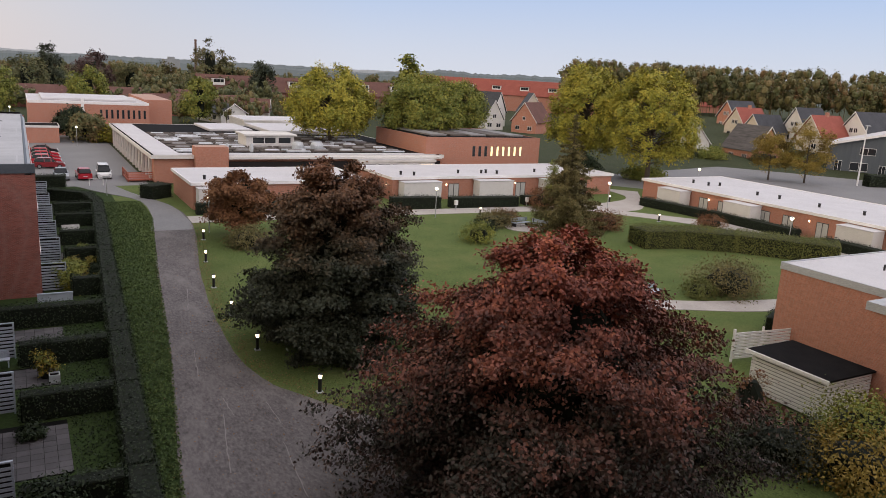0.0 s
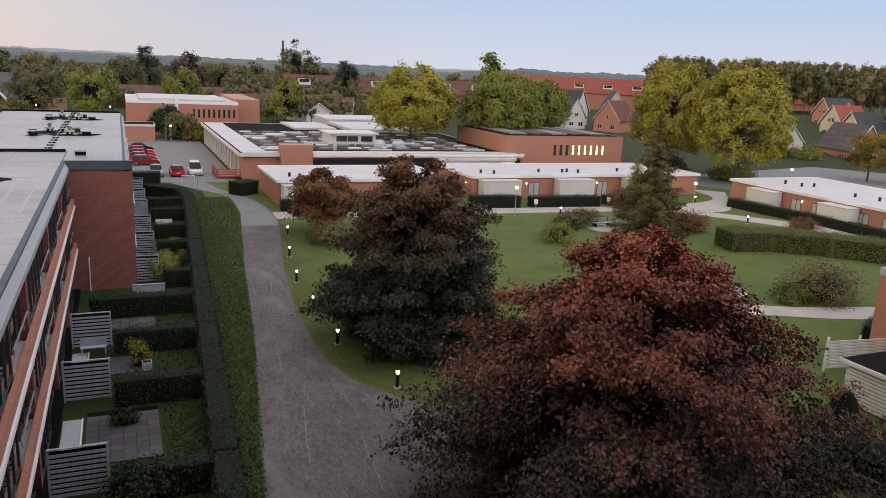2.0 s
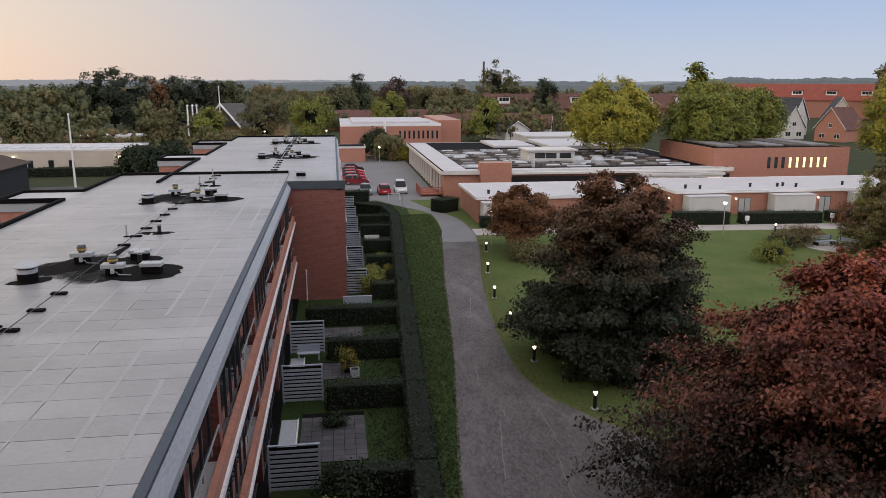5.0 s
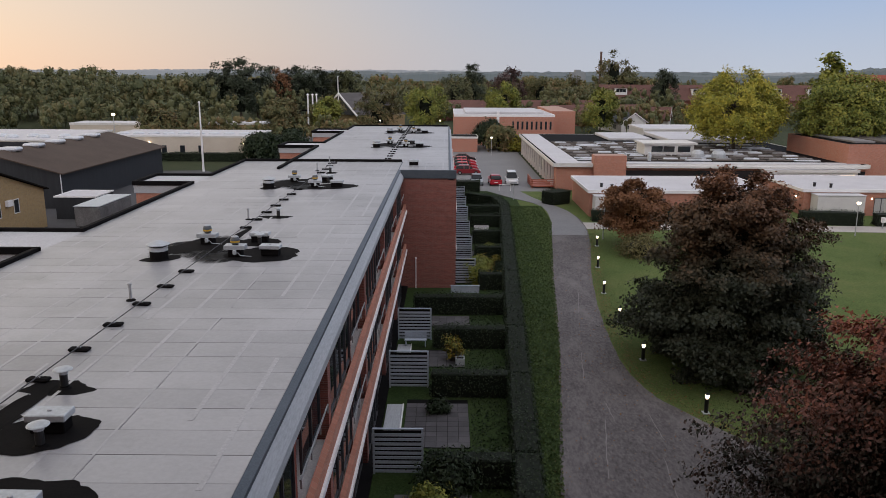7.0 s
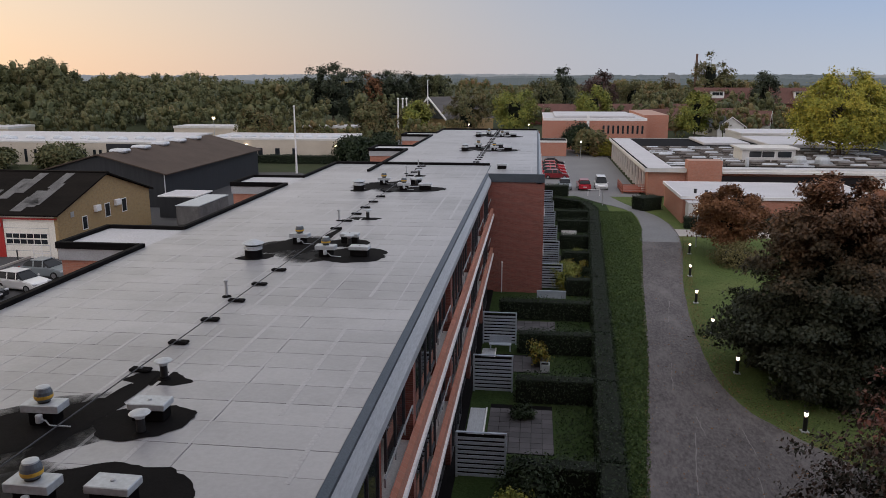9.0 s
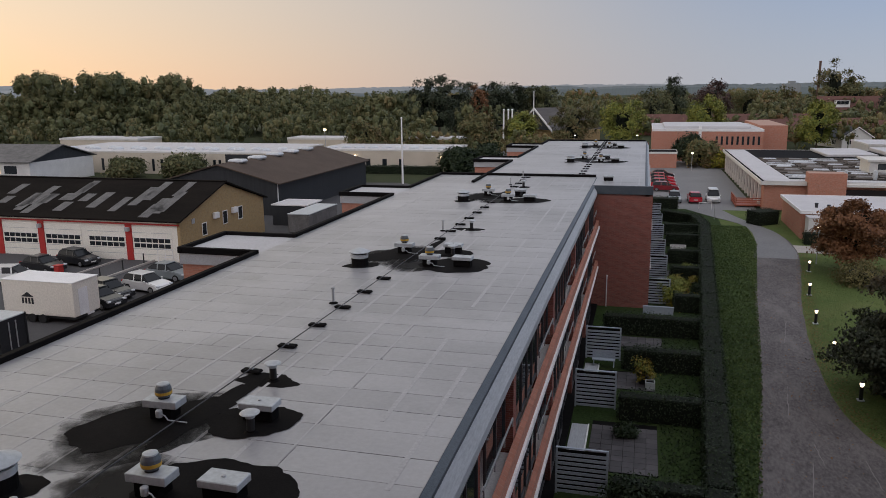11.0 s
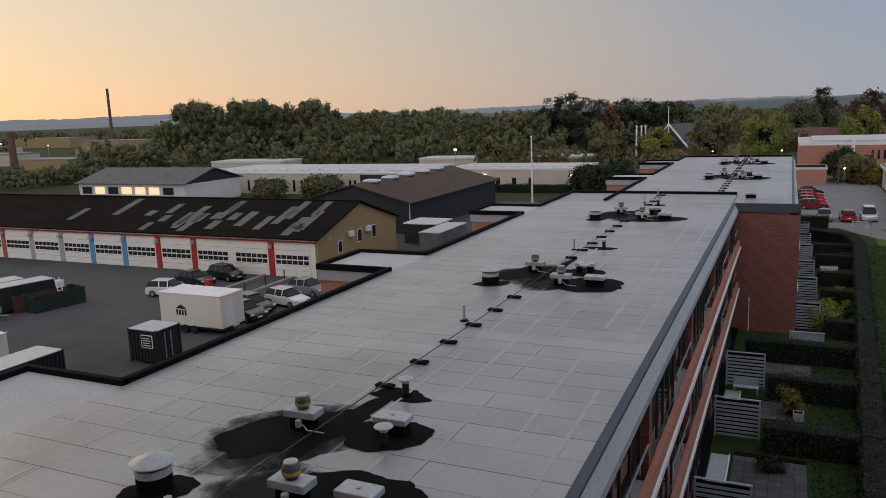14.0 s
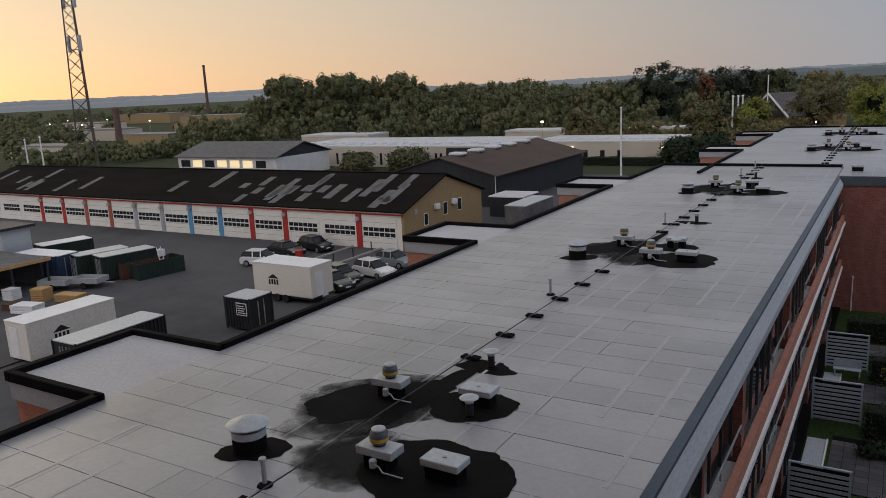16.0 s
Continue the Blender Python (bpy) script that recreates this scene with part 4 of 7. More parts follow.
dh = thing("dark_hall", pose(0, 0, 0), "dark clad hall with a brown pitched roof and white skylights", "hall")
part("wall", box(-62.2, 88.5, 0, -45.6, 121.0, 4.2), clad_dark, dh)
part("gable", section(bmesh.new(), [(-62.2, 4.2), (-45.6, 4.2), (-53.9, 6.4)], "y", 88.5, 121.0), clad_dark, dh)
for a in (-62.8, -45.0):
    part("roof", section(bmesh.new(), [(a, 4.1), (-53.9, 6.45), (-53.9, 6.6), (a, 4.25)], "y", 88.1, 121.4), roof_brown, dh, "brown fibre-cement roof")
for i in range(5):
    y = 92 + i * 5.4
    part("skylight", box(-54.6, y, 6.35, -52.4, y + 1.9, 6.85, 0.2), skylight_mat, dh)
part("down_pipe", box(-45.6, 88.6, 0, -45.5, 88.7, 4.2), white_paint, dh)

wb = flat_building("office_building", -122.0, 131.0, -68.0, 155.0, 4.4, cream_render, "long pale office building with slit windows and roof domes", felt_plain, white_render, 0.05, 0.3)
for i in range(22):
    u = -120.5 + i * 1.95 + (0.8 if i % 3 else 0)
    wall_window(wb, "x", u, u + 0.55, 0.5, 2.9, 131.0, -1, 1, None, frame_dark)
part("dark_front", box(-78.0, 130.9, 0.3, -68.0, 131.0, 4.0), clad_dark, wb)
for i in range(18):
    part("roof_dome", lathe(bmesh.new(), [(1.1, 4.3), (1.1, 4.55), (0.8, 4.85), (0.2, 4.95)], 12, -117 + i * 2.8, 136 + (i % 2) * 2.0), skylight_mat, wb)
wb2 = flat_building("office_building", -64.0, 141.0, -36.0, 156.0, 4.4, cream_render, "pale office building with slit windows and lit wall lamps", felt_plain, white_render, 0.05, 0.3)
for u in (-53.0, -49.6, -46.2):
    wall_window(wb2, "x", u, u + 0.9, 0.3, 2.6, 141.0, -1, 1, None, frame_dark)
for u in (-55.2, -37.6):
    part("wall_lamp", lathe(bmesh.new(), [(0.1, 2.9), (0.22, 3.0), (0.22, 3.2), (0.1, 3.3)], 10, u, 140.75), lamp_glow, wb2)
for i in range(9):
    part("roof_dome", lathe(bmesh.new(), [(1.1, 4.3), (1.1, 4.5), (0.7, 4.7)], 12, -62 + i * 2.9, 146), skylight_mat, wb2)

ow = thing("open_shed", pose(0, 0, 0), "white walled shed with grey pitched roof and lit openings", "shed")
part("wall", box(-132.0, 110.0, 0, -104.0, 126.0, 4.0), white_render, ow)
for a in (109.4, 126.6):
    part("roof", section(bmesh.new(), [(a, 4.0), (118, 6.5), (118, 6.65), (a, 4.15)], "x", -132.6, -103.4), sheet_pale, ow, "grey sheet roof")
part("gable", section(bmesh.new(), [(110, 4.0), (126, 4.0), (118, 6.45)], "x", -104.4, -104.0), clad_dark, ow)
for i in range(7):
    part("opening", box(-131 + i * 3.6, 109.9, 2.0, -128.4 + i * 3.6, 110.0, 3.4), pane_lit if i in (1, 3, 4, 5) else pane_dark, ow)


# ---- plants ----
def leafy(name, clusters, per, spread, size, material, parent=None, flat=0.45, up=0.6, centre=None, label="", aspect=0.6, droop=0.25):
    """Foliage: many small leaves in flattened sprays round the given cluster points."""
    c = np.asarray(clusters, dtype=float)
    k = len(c)
    cc = np.repeat(c, per, axis=0)
    mid = np.asarray(centre if centre is not None else c.mean(axis=0))
    out = cc - mid
    out[:, 2] *= 0.3
    out /= np.linalg.norm(out, axis=1, keepdims=True) + 1e-6
    sp = np.repeat(spread * rng.uniform(0.6, 1.35, k), per)[:, None]
    d = rng.normal(size=(k * per, 3)) * 0.5 * sp
    d[:, 2] *= flat
    along = (d * out).sum(axis=1)
    d[:, 2] -= droop * np.maximum(along, 0)
    nrm = out * 0.8 + np.array([0, 0, up]) + rng.normal(size=(k * per, 3)) * 0.6
    s = size * rng.uniform(0.6, 1.4, k * per)
    me = cards_mesh(name, cc + d, nrm, s, aspect)
    me.materials.append(material)
    ob = new(name, me)
    ob.parent = parent
    return tagged(ob, label)


def crown_points(k, profile, z0, z1, seed, inner=0.35, lump=0.18, squash=(1, 1)):
    """Points in the outer part of a crown; profile(h) gives the radius at relative height h."""
    r = np.random.default_rng(seed)
    ph = r.uniform(0, 6.28, 8)
    h = r.uniform(0, 1, k)
    rad = np.array([profile(v) for v in h])
    h = h[r.uniform(0, 1, k) < np.clip(rad / rad.max() + 0.08, 0, 1)]
    k = len(h)
    rad = np.array([profile(v) for v in h])
    a = r.uniform(0, math.tau, k)
    wob = 1 + lump * (np.sin(3 * a + ph[0] + 5 * h) + 0.7 * np.sin(5 * a + ph[1] - 9 * h) + 0.6 * np.sin(2 * a + ph[2] + 14 * h))
    f = 1 - (1 - inner) * r.uniform(0, 1, k) ** 2.2
    q = rad * wob * f
    return np.stack([q * np.cos(a) * squash[0], q * np.sin(a) * squash[1], z0 + h * (z1 - z0)], 1)


def spray_points(boughs, profile, z0, z1, seed, twigs=10, per=4, squash=(1, 1)):
    """Points on the twigs of many boughs: flat sprays in layers, steeper towards the top, of uneven reach."""
    r = np.random.default_rng(seed)
    top = max(profile(i / 20) for i in range(21))
    out = []
    n = 0
    while n < boughs:
        h = r.uniform(0, 1)
        R = profile(h)
        if r.uniform(0, 1) > R / top + 0.12:
            continue
        n += 1
        a = r.uniform(0, math.tau)
        L = R * (r.uniform(0.6, 1.0) if r.uniform(0, 1) < 0.7 else r.uniform(1.0, 1.3)) + 0.3
        zt = z0 + h * (z1 - z0)
        zs = max(0.5, zt - L * (0.1 + 1.1 * h ** 1.3))
        bend = r.normal() * 0.12
        for j in range(twigs):
            s = 0.38 + 0.62 * (j + r.uniform(0, 0.8)) / twigs
            side = 1 if j % 2 else -1
            tl = L * 0.34 * (1.12 - s) + 0.3
            ang = side * r.uniform(0.55, 1.05) if j < twigs - 1 else 0.0
            az = a + bend * s
            bx0, by0 = L * s * math.cos(az), L * s * math.sin(az)
            bz = zs + (zt - zs) * math.sin(s * 1.5708) - 0.07 * L * s ** 4
            for k in range(per):
                q = tl * (k + r.uniform(0.3, 1.0)) / per
                x, y = bx0 + q * math.cos(az + ang), by0 + q * math.sin(az + ang)
                out.append((x * squash[0], y * squash[1], max(0.12, bz - 0.16 * q * q / max(0.4, tl) + r.normal() * 0.12)))
    return np.array(out)


def clump_points(clumps, per, profile, z0, z1, seed, size, squash=(1, 1)):
    """Points over many rounded clumps that fill a crown unevenly, with gaps between them."""
    r = np.random.default_rng(seed)
    top = max(profile(i / 20) for i in range(21))
    out = []
    n = 0
    while n < clumps:
        h = r.uniform(0.02, 0.97)
        R = profile(h)
        if r.uniform(0, 1) > R / top + 0.1:
            continue
        n += 1
        a = r.uniform(0, math.tau)
        q = R * (0.92 if n % 4 else r.uniform(0.35, 0.8)) * r.uniform(0.84, 1.1)
        c = np.array([q * math.cos(a) * squash[0], q * math.sin(a) * squash[1], z0 + h * (z1 - z0)])
        rad = size * r.uniform(0.6, 1.25)
        d = r.normal(size=(per, 3))
        d /= np.linalg.norm(d, axis=1, keepdims=True)
        d[:, 2] = np.where(r.uniform(0, 1, per) < 0.55, np.abs(d[:, 2]), d[:, 2])
        out.append(c + d * rad * r.uniform(0.55, 1.0, (per, 1)) * (1, 1, 1.25))
    return np.concatenate(out)


def limbs(bm, tips, trunk_top, base_z, count, r0, seed):
    r = random.Random(seed)
    for t in r.sample(list(map(tuple, tips)), min(count, len(tips))):
        t = Vector(t) * 0.93
        z = base_z + (trunk_top - base_z) * min(1.0, max(0.05, (t.z - base_z) / max(0.1, trunk_top - base_z) * r.uniform(0.55, 0.85)))
        s = Vector((0, 0, z))
        mid = s.lerp(t, 0.5) + Vector((r.uniform(-0.2, 0.2), r.uniform(-0.2, 0.2), 0.06 * (t - s).length))
        rr = r0 * r.uniform(0.5, 1.0)
        tube(bm, [s, s.lerp(mid, 0.6), mid, t], [rr, rr * 0.7, rr * 0.5, rr * 0.15], 5, False)


def tree(name, x, y, height, profile, z0, material, label, clusters, per, spread, size, seed, trunk=0.25, group="", limb_count=40, flat=0.45, inner=0.35, lump=0.18, squash=(1, 1), droop=0.25, trunk_top=0.9, core=0.0, boughs=0, clump=0.0):
    t = thing(name, pose(x, y, 0), label, "tree", group)
    if boughs:
        pts = spray_points(boughs, profile, z0, height, seed, 10, 4, squash)
    elif clump:
        pts = clump_points(clusters // 14, 14, profile, z0, height, seed, clump, squash)
    else:
        pts = crown_points(clusters, profile, z0, height, seed, inner, lump, squash)
    bm = bmesh.new()
    th = height * trunk_top
    tube(bm, [(0, 0, -0.1), (0.03, 0.02, height * 0.15), (-0.05, 0.06, height * 0.45), (0.02, -0.04, th)], [trunk * 1.3, trunk, trunk * 0.65, 0.03], 10)
    limbs(bm, pts, th, max(0.4, z0 * 0.7), limb_count, trunk * 0.32, seed)
    part("trunk", bm, bark, t)
    # near-black filler shell; the shade between the boughs is put into its colour
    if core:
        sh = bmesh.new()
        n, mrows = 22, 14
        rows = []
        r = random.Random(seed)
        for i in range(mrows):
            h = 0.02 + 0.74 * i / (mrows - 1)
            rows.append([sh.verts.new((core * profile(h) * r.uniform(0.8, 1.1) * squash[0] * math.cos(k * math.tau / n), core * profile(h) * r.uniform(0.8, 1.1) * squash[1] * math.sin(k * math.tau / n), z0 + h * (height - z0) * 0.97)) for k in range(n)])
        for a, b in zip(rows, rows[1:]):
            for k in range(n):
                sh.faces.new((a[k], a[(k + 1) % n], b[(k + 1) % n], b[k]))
        part("inner_foliage", sh, core_shade, t)
    leafy("crown", pts, per, spread, size, material, t, flat, centre=(0, 0, z0 + 0.35 * (height - z0)), droop=droop)
    return t


round_profile = lambda R: (lambda h: R * (max(0.0, 1 - (2 * h - 0.85) ** 2 / 1.35)) ** 0.5)
egg_profile = lambda R: (lambda h: R * min(1.0, 0.55 + 2.2 * h) * max(0.0, 1 - max(0.0, (h - 0.3) / 0.72) ** 2.2) ** 0.62)
# second lists: greener lower leaves, also darkened for the shade low in the crown
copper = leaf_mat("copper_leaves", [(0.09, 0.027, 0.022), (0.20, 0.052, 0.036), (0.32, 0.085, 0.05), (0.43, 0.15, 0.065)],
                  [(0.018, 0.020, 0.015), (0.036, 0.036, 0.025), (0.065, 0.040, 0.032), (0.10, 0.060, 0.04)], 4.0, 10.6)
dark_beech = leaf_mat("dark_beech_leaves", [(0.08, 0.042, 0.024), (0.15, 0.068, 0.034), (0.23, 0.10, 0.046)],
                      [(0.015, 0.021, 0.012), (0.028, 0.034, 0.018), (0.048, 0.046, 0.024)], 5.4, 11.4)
maple = leaf_mat("yellow_green_leaves", [(0.11, 0.135, 0.022), (0.21, 0.22, 0.032), (0.34, 0.30, 0.04), (0.46, 0.36, 0.05)], grain=0.35)
maple_dark = leaf_mat("green_leaves", [(0.07, 0.10, 0.02), (0.135, 0.165, 0.034), (0.22, 0.225, 0.04), (0.31, 0.27, 0.05)], grain=0.35)
spruce = leaf_mat("spruce_needles", [(0.07, 0.068, 0.026), (0.14, 0.122, 0.046), (0.23, 0.18, 0.075)])
hedge_leaf = leaf_mat("hedge_leaves", [(0.008, 0.017, 0.007), (0.016, 0.029, 0.010), (0.03, 0.043, 0.015)], grain=1.6)
# near-black, painted for the shade deep inside crowns, shrubs and hedges
core_shade = flat_mat("inner_shade", (0.008, 0.012, 0.006), 1.0)
hedge_bright = leaf_mat("box_hedge_leaves", [(0.075, 0.09, 0.024), (0.12, 0.135, 0.034), (0.18, 0.175, 0.045)])
autumn = leaf_mat("autumn_leaves", [(0.14, 0.11, 0.02), (0.24, 0.17, 0.03), (0.3, 0.2, 0.035)])
rust = leaf_mat("rust_leaves", [(0.10, 0.04, 0.02), (0.17, 0.075, 0.03), (0.22, 0.11, 0.05)])
wood_leaf = leaf_mat("far_wood_leaves", [(0.045, 0.058, 0.03), (0.08, 0.092, 0.04), (0.12, 0.118, 0.05), (0.17, 0.13, 0.058)], grain=0.09)
wood_autumn = leaf_mat("far_autumn_leaves", [(0.062, 0.08, 0.036), (0.10, 0.108, 0.043), (0.15, 0.118, 0.048), (0.20, 0.105, 0.052)], grain=0.09)
pine_dark = leaf_mat("dark_pine_needles", [(0.022, 0.034, 0.02), (0.038, 0.05, 0.028), (0.06, 0.065, 0.036)], grain=0.3)
plum = leaf_mat("plum_leaves", [(0.045, 0.026, 0.026), (0.075, 0.04, 0.036), (0.11, 0.06, 0.045)], grain=0.3)


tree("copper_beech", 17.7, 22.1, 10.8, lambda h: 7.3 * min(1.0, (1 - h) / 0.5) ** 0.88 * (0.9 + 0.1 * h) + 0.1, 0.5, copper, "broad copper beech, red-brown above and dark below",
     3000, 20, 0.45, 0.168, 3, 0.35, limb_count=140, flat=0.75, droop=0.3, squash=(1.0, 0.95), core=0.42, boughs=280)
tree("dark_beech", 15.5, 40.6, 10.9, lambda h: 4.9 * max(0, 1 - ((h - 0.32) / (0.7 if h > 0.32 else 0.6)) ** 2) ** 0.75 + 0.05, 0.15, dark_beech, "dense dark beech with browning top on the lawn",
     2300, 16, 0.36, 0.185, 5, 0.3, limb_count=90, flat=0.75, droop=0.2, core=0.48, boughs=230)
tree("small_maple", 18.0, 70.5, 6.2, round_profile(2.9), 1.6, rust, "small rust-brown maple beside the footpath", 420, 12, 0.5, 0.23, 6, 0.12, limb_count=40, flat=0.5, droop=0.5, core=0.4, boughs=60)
for i, (x, y, h, R, mt) in enumerate(((47.2, 126.0, 16.0, 7.8, maple), (63.3, 123.0, 15.6, 7.8, maple_dark), (80.0, 140.0, 14.5, 7.5, maple_dark), (92.8, 95.4, 19.0, 8.2, maple), (90.2, 109.5, 18.9, 7.6, maple))):
    tree("maple", x, y, h, egg_profile(R * 0.9), h * (0.34 if i < 3 else 0.2), mt, "tall maple with yellow-green autumn leaves", 3080, 12, 0.75, 0.36, 20 + i, 0.38, "maples", 120, 0.9, clump=1.05, core=0.0)
for i, (x, y, h, R) in enumerate(((129.0, 91.5, 11.0, 4.4), (124.5, 96.0, 8.6, 3.2))):
    tree("street_tree", x, y, h, round_profile(R), 2.4, autumn, "small street tree with yellow-brown leaves", 560, 15, 0.8, 0.28, 40 + i, 0.16, "street trees", 40, 0.6, clump=0.9)


def conifer(name, x, y, h, R, material, label, seed, tiers=26, per=60):
    t = thing(name, pose(x, y, 0), label, "tree")
    part("trunk", tube(bmesh.new(), [(0, 0, -0.1), (0, 0, h * 0.5), (0, 0, h * 0.98)], [0.22, 0.13, 0.02], 8), bark, t)
    r = np.random.default_rng(seed)
    pts = []
    for i in range(tiers):
        f = i / (tiers - 1)
        z = h * (0.08 + 0.9 * f)
        rad = R * (1 - f) ** 0.95 + 0.1
        n = max(3, int(9 * (1 - f) + 3))
        for k in range(n):
            a = k * math.tau / n + r.uniform(-0.45, 0.45)
            L = rad * r.uniform(0.55, 1.2)
            z1 = z + r.uniform(-0.2, 0.2)
            for s in np.linspace(0.2, 1, max(2, int(L * 4))):
                bz = z1 - 0.5 * L * s + 0.28 * L * s * s
                for side in (-1, 0, 1):
                    w = side * 0.26 * L * (1.05 - s) * r.uniform(0.6, 1.3)
                    pts.append((L * s * math.cos(a) - w * math.sin(a), L * s * math.sin(a) + w * math.cos(a), bz - 0.35 * abs(w)))
    leafy("needles", pts, per, 0.27, 0.25, material, t, 0.9, 0.4, (0, 0, h * 0.4), aspect=0.32, droop=0.6)
    return t


conifer("spruce", 51.9, 64.7, 12.8, 4.0, spruce, "tall old spruce with brownish drooping branches", 51, 21, 13)
tree("cypress", 64.3, 84.0, 5.6, lambda h: 1.25 * (1 - h) ** 0.5 * min(1, 0.7 + h), 0.1, maple_dark, "dense green conical cypress by the low house", 260, 30, 0.5, 0.14, 61, 0.1, limb_count=10)
tree("cypress", 67.0, 84.3, 4.4, lambda h: 0.9 * (1 - h) ** 0.5 * min(1, 0.7 + h), 0.1, hedge_leaf, "dense dark conical cypress by the low house", 180, 30, 0.45, 0.13, 62, 0.1, limb_count=10)


def hedge(x0, y0, x1, y1, width, h, material=None, label="clipped dark green hedge", density=90, size=0.11, group="hedges", top=0.06):
    """A clipped hedge along a line: a near-black filler body, the inner shade put into its colour, under a coat of
    leaves.
    """
    m = material or hedge_leaf
    p, q = Vector((x0, y0, 0)), Vector((x1, y1, 0))
    L = (q - p).length
    a = math.degrees(math.atan2(q.y - p.y, q.x - p.x))
    t = thing("hedge", pose(x0, y0, 0, 0, 0, a), label, "hedge", group)
    part("inner_hedge", box(0.06, -width / 2 + 0.08, 0, L - 0.06, width / 2 - 0.08, h - 0.1, 0.05), core_shade, t)
    k = int(density * (L * (2 * h + width) + 2 * width * h))
    r = rng
    s = r.uniform(0, 2 * h + width, k)
    u = r.uniform(0, L, k)
    side = np.where(s < h, -1, np.where(s > h + width, 1, 0))
    yy = np.where(side == 0, s - h - width / 2, side * width / 2) + r.normal(size=k) * 0.05
    zz = np.where(side == -1, s, np.where(side == 1, 2 * h + width - s, h)) + r.normal(size=k) * top
    ends = r.uniform(0, 1, k) < (2 * width * h) / (L * (2 * h + width) + 2 * width * h)
    u = np.where(ends, np.where(r.uniform(0, 1, k) < 0.5, 0, L) + r.normal(size=k) * 0.04, u)
    yy = np.where(ends, r.uniform(-width / 2, width / 2, k), yy)
    zz = np.where(ends, r.uniform(0, h, k), zz)
    wav = 0.05 * np.sin(u * 1.7 + x0) + 0.04 * np.sin(u * 0.6)
    zz = np.clip(zz + wav * (zz > h * 0.7), 0.02, None)
    nrm = np.stack([r.normal(size=k) * 0.6, side + r.normal(size=k) * 0.6, (side == 0) + 0.5 + r.normal(size=k) * 0.5], 1)
    me = cards_mesh("leaves", np.stack([u, yy, zz], 1), nrm, size * r.uniform(0.6, 1.5, k))
    me.materials.append(m)
    ob = new("leaves", me)
    ob.parent = t
    return t


# ---- gardens beside the blocks ----
def hedge_x(y, x):
    return 3.75 + (y - 27.7) * 0.058 + x


ys = [8.0, 18.0, 27.7, 35.9, 43.2, 50.0, 56.0, 64.8, 71.7, 79.5, 86.0]
for a, c in zip(ys, ys[1:]):
    hedge(hedge_x(a, -0.55), a, hedge_x(c, -0.55), c, 1.1, 1.4, label="long clipped dark green garden hedge")
hedge(hedge_x(86, -0.55), 86.0, 5.9, 91.5, 1.1, 1.4, label="long clipped dark green garden hedge turning to the car park")
hedge(5.9, 91.5, 2.4, 94.5, 1.1, 1.4, label="long clipped dark green garden hedge turning to the car park")
for y, x0 in ((18.6, -0.8), (27.4, -0.8), (36.0, -0.8), (42.9, -0.8), (49.4, -2.2)):
    hedge(x0, y, hedge_x(y, -1.1), y, 0.95, 1.35, label="clipped dark green hedge between two gardens")
for y in (55.4, 64.4, 71.3, 79.2, 85.2):
    hedge(2.4, y, hedge_x(y, -1.1), y, 0.9, 1.35, label="clipped dark green hedge between two gardens")
hedge(-60.0, 138.6, -37.0, 138.6, 1.6, 1.5, label="dark hedge before the pale offices", density=25, size=0.25)
hedge(12.4, 93.4, 14.9, 95.2, 2.2, 1.7, label="squat clipped hedge at the end of the low house", density=70)
hedge(0.5, 104.2, 4.5, 104.2, 1.6, 1.5, label="clipped hedge before the car park", density=70)


def screen(x, y, w, h=1.95):
    """A privacy screen of pale boards between posts."""
    t = thing("privacy_screen", pose(x, y, 0), "pale blue-grey boarded privacy screen beside a terrace", "fence", "privacy screens")
    z = 0.1
    while z + 0.15 <= h:
        part("board", box(0.04, -0.05, z, w - 0.04, -0.02, z + 0.12), slat_blue, t)
        z += 0.2
    part("backing", box(0.05, 0.0, 0.1, w - 0.05, 0.03, h - 0.02), felt_black, t)
    for px in (0.0, w - 0.08):
        part("post", box(px, -0.04, 0, px + 0.08, 0.05, h + 0.04), slat_blue, t)
    part("top_rail", box(0.0, -0.05, h + 0.04, w, 0.06, h + 0.08), slat_blue, t)
    return t


for y in (18.4, 28.15, 36.85, 44.1, 20.2 - 10.5):
    screen(-2.98, y, 2.05)
for y in (56.8, 65.0, 72.0, 80.2, 87.0, 95.0):
    screen(0.3, y, 1.9)
low = thing("terrace_wall", pose(0.3, 54.2, 0), "low pale boarded terrace wall", "wall")
part("board_front", box(0, 0, 0, 2.1, 0.08, 0.55), slat_blue, low)
part("cap", box(-0.03, -0.04, 0.55, 2.13, 0.14, 0.6), slat_blue, low)

slab_mesh = {}


def terrace(x0, y0, x1, y1, label, s=0.5):
    """Paving slabs laid with open joints, each a piece."""
    t = thing("terrace", pose(x0, y0, 0), label, "terrace", "terraces", "structure")
    part("bed", box(0, 0, -0.05, x1 - x0, y1 - y0, 0.045), felt_black, t)
    if s not in slab_mesh:
        bm = box(0.008, 0.008, 0, s - 0.008, s - 0.008, 0.025, 0.006)
        me = bpy.data.meshes.new("slab")
        bm.to_mesh(me)
        bm.free()
        me.materials.append(paving)
        slab_mesh[s] = me
    for i in range(int((x1 - x0) / s)):
        for j in range(int((y1 - y0) / s)):
            ob = new("slab", slab_mesh[s])
            ob.parent = t
            ob.location = (i * s, j * s, 0.045 + rnd.uniform(0, 0.006))
    return t


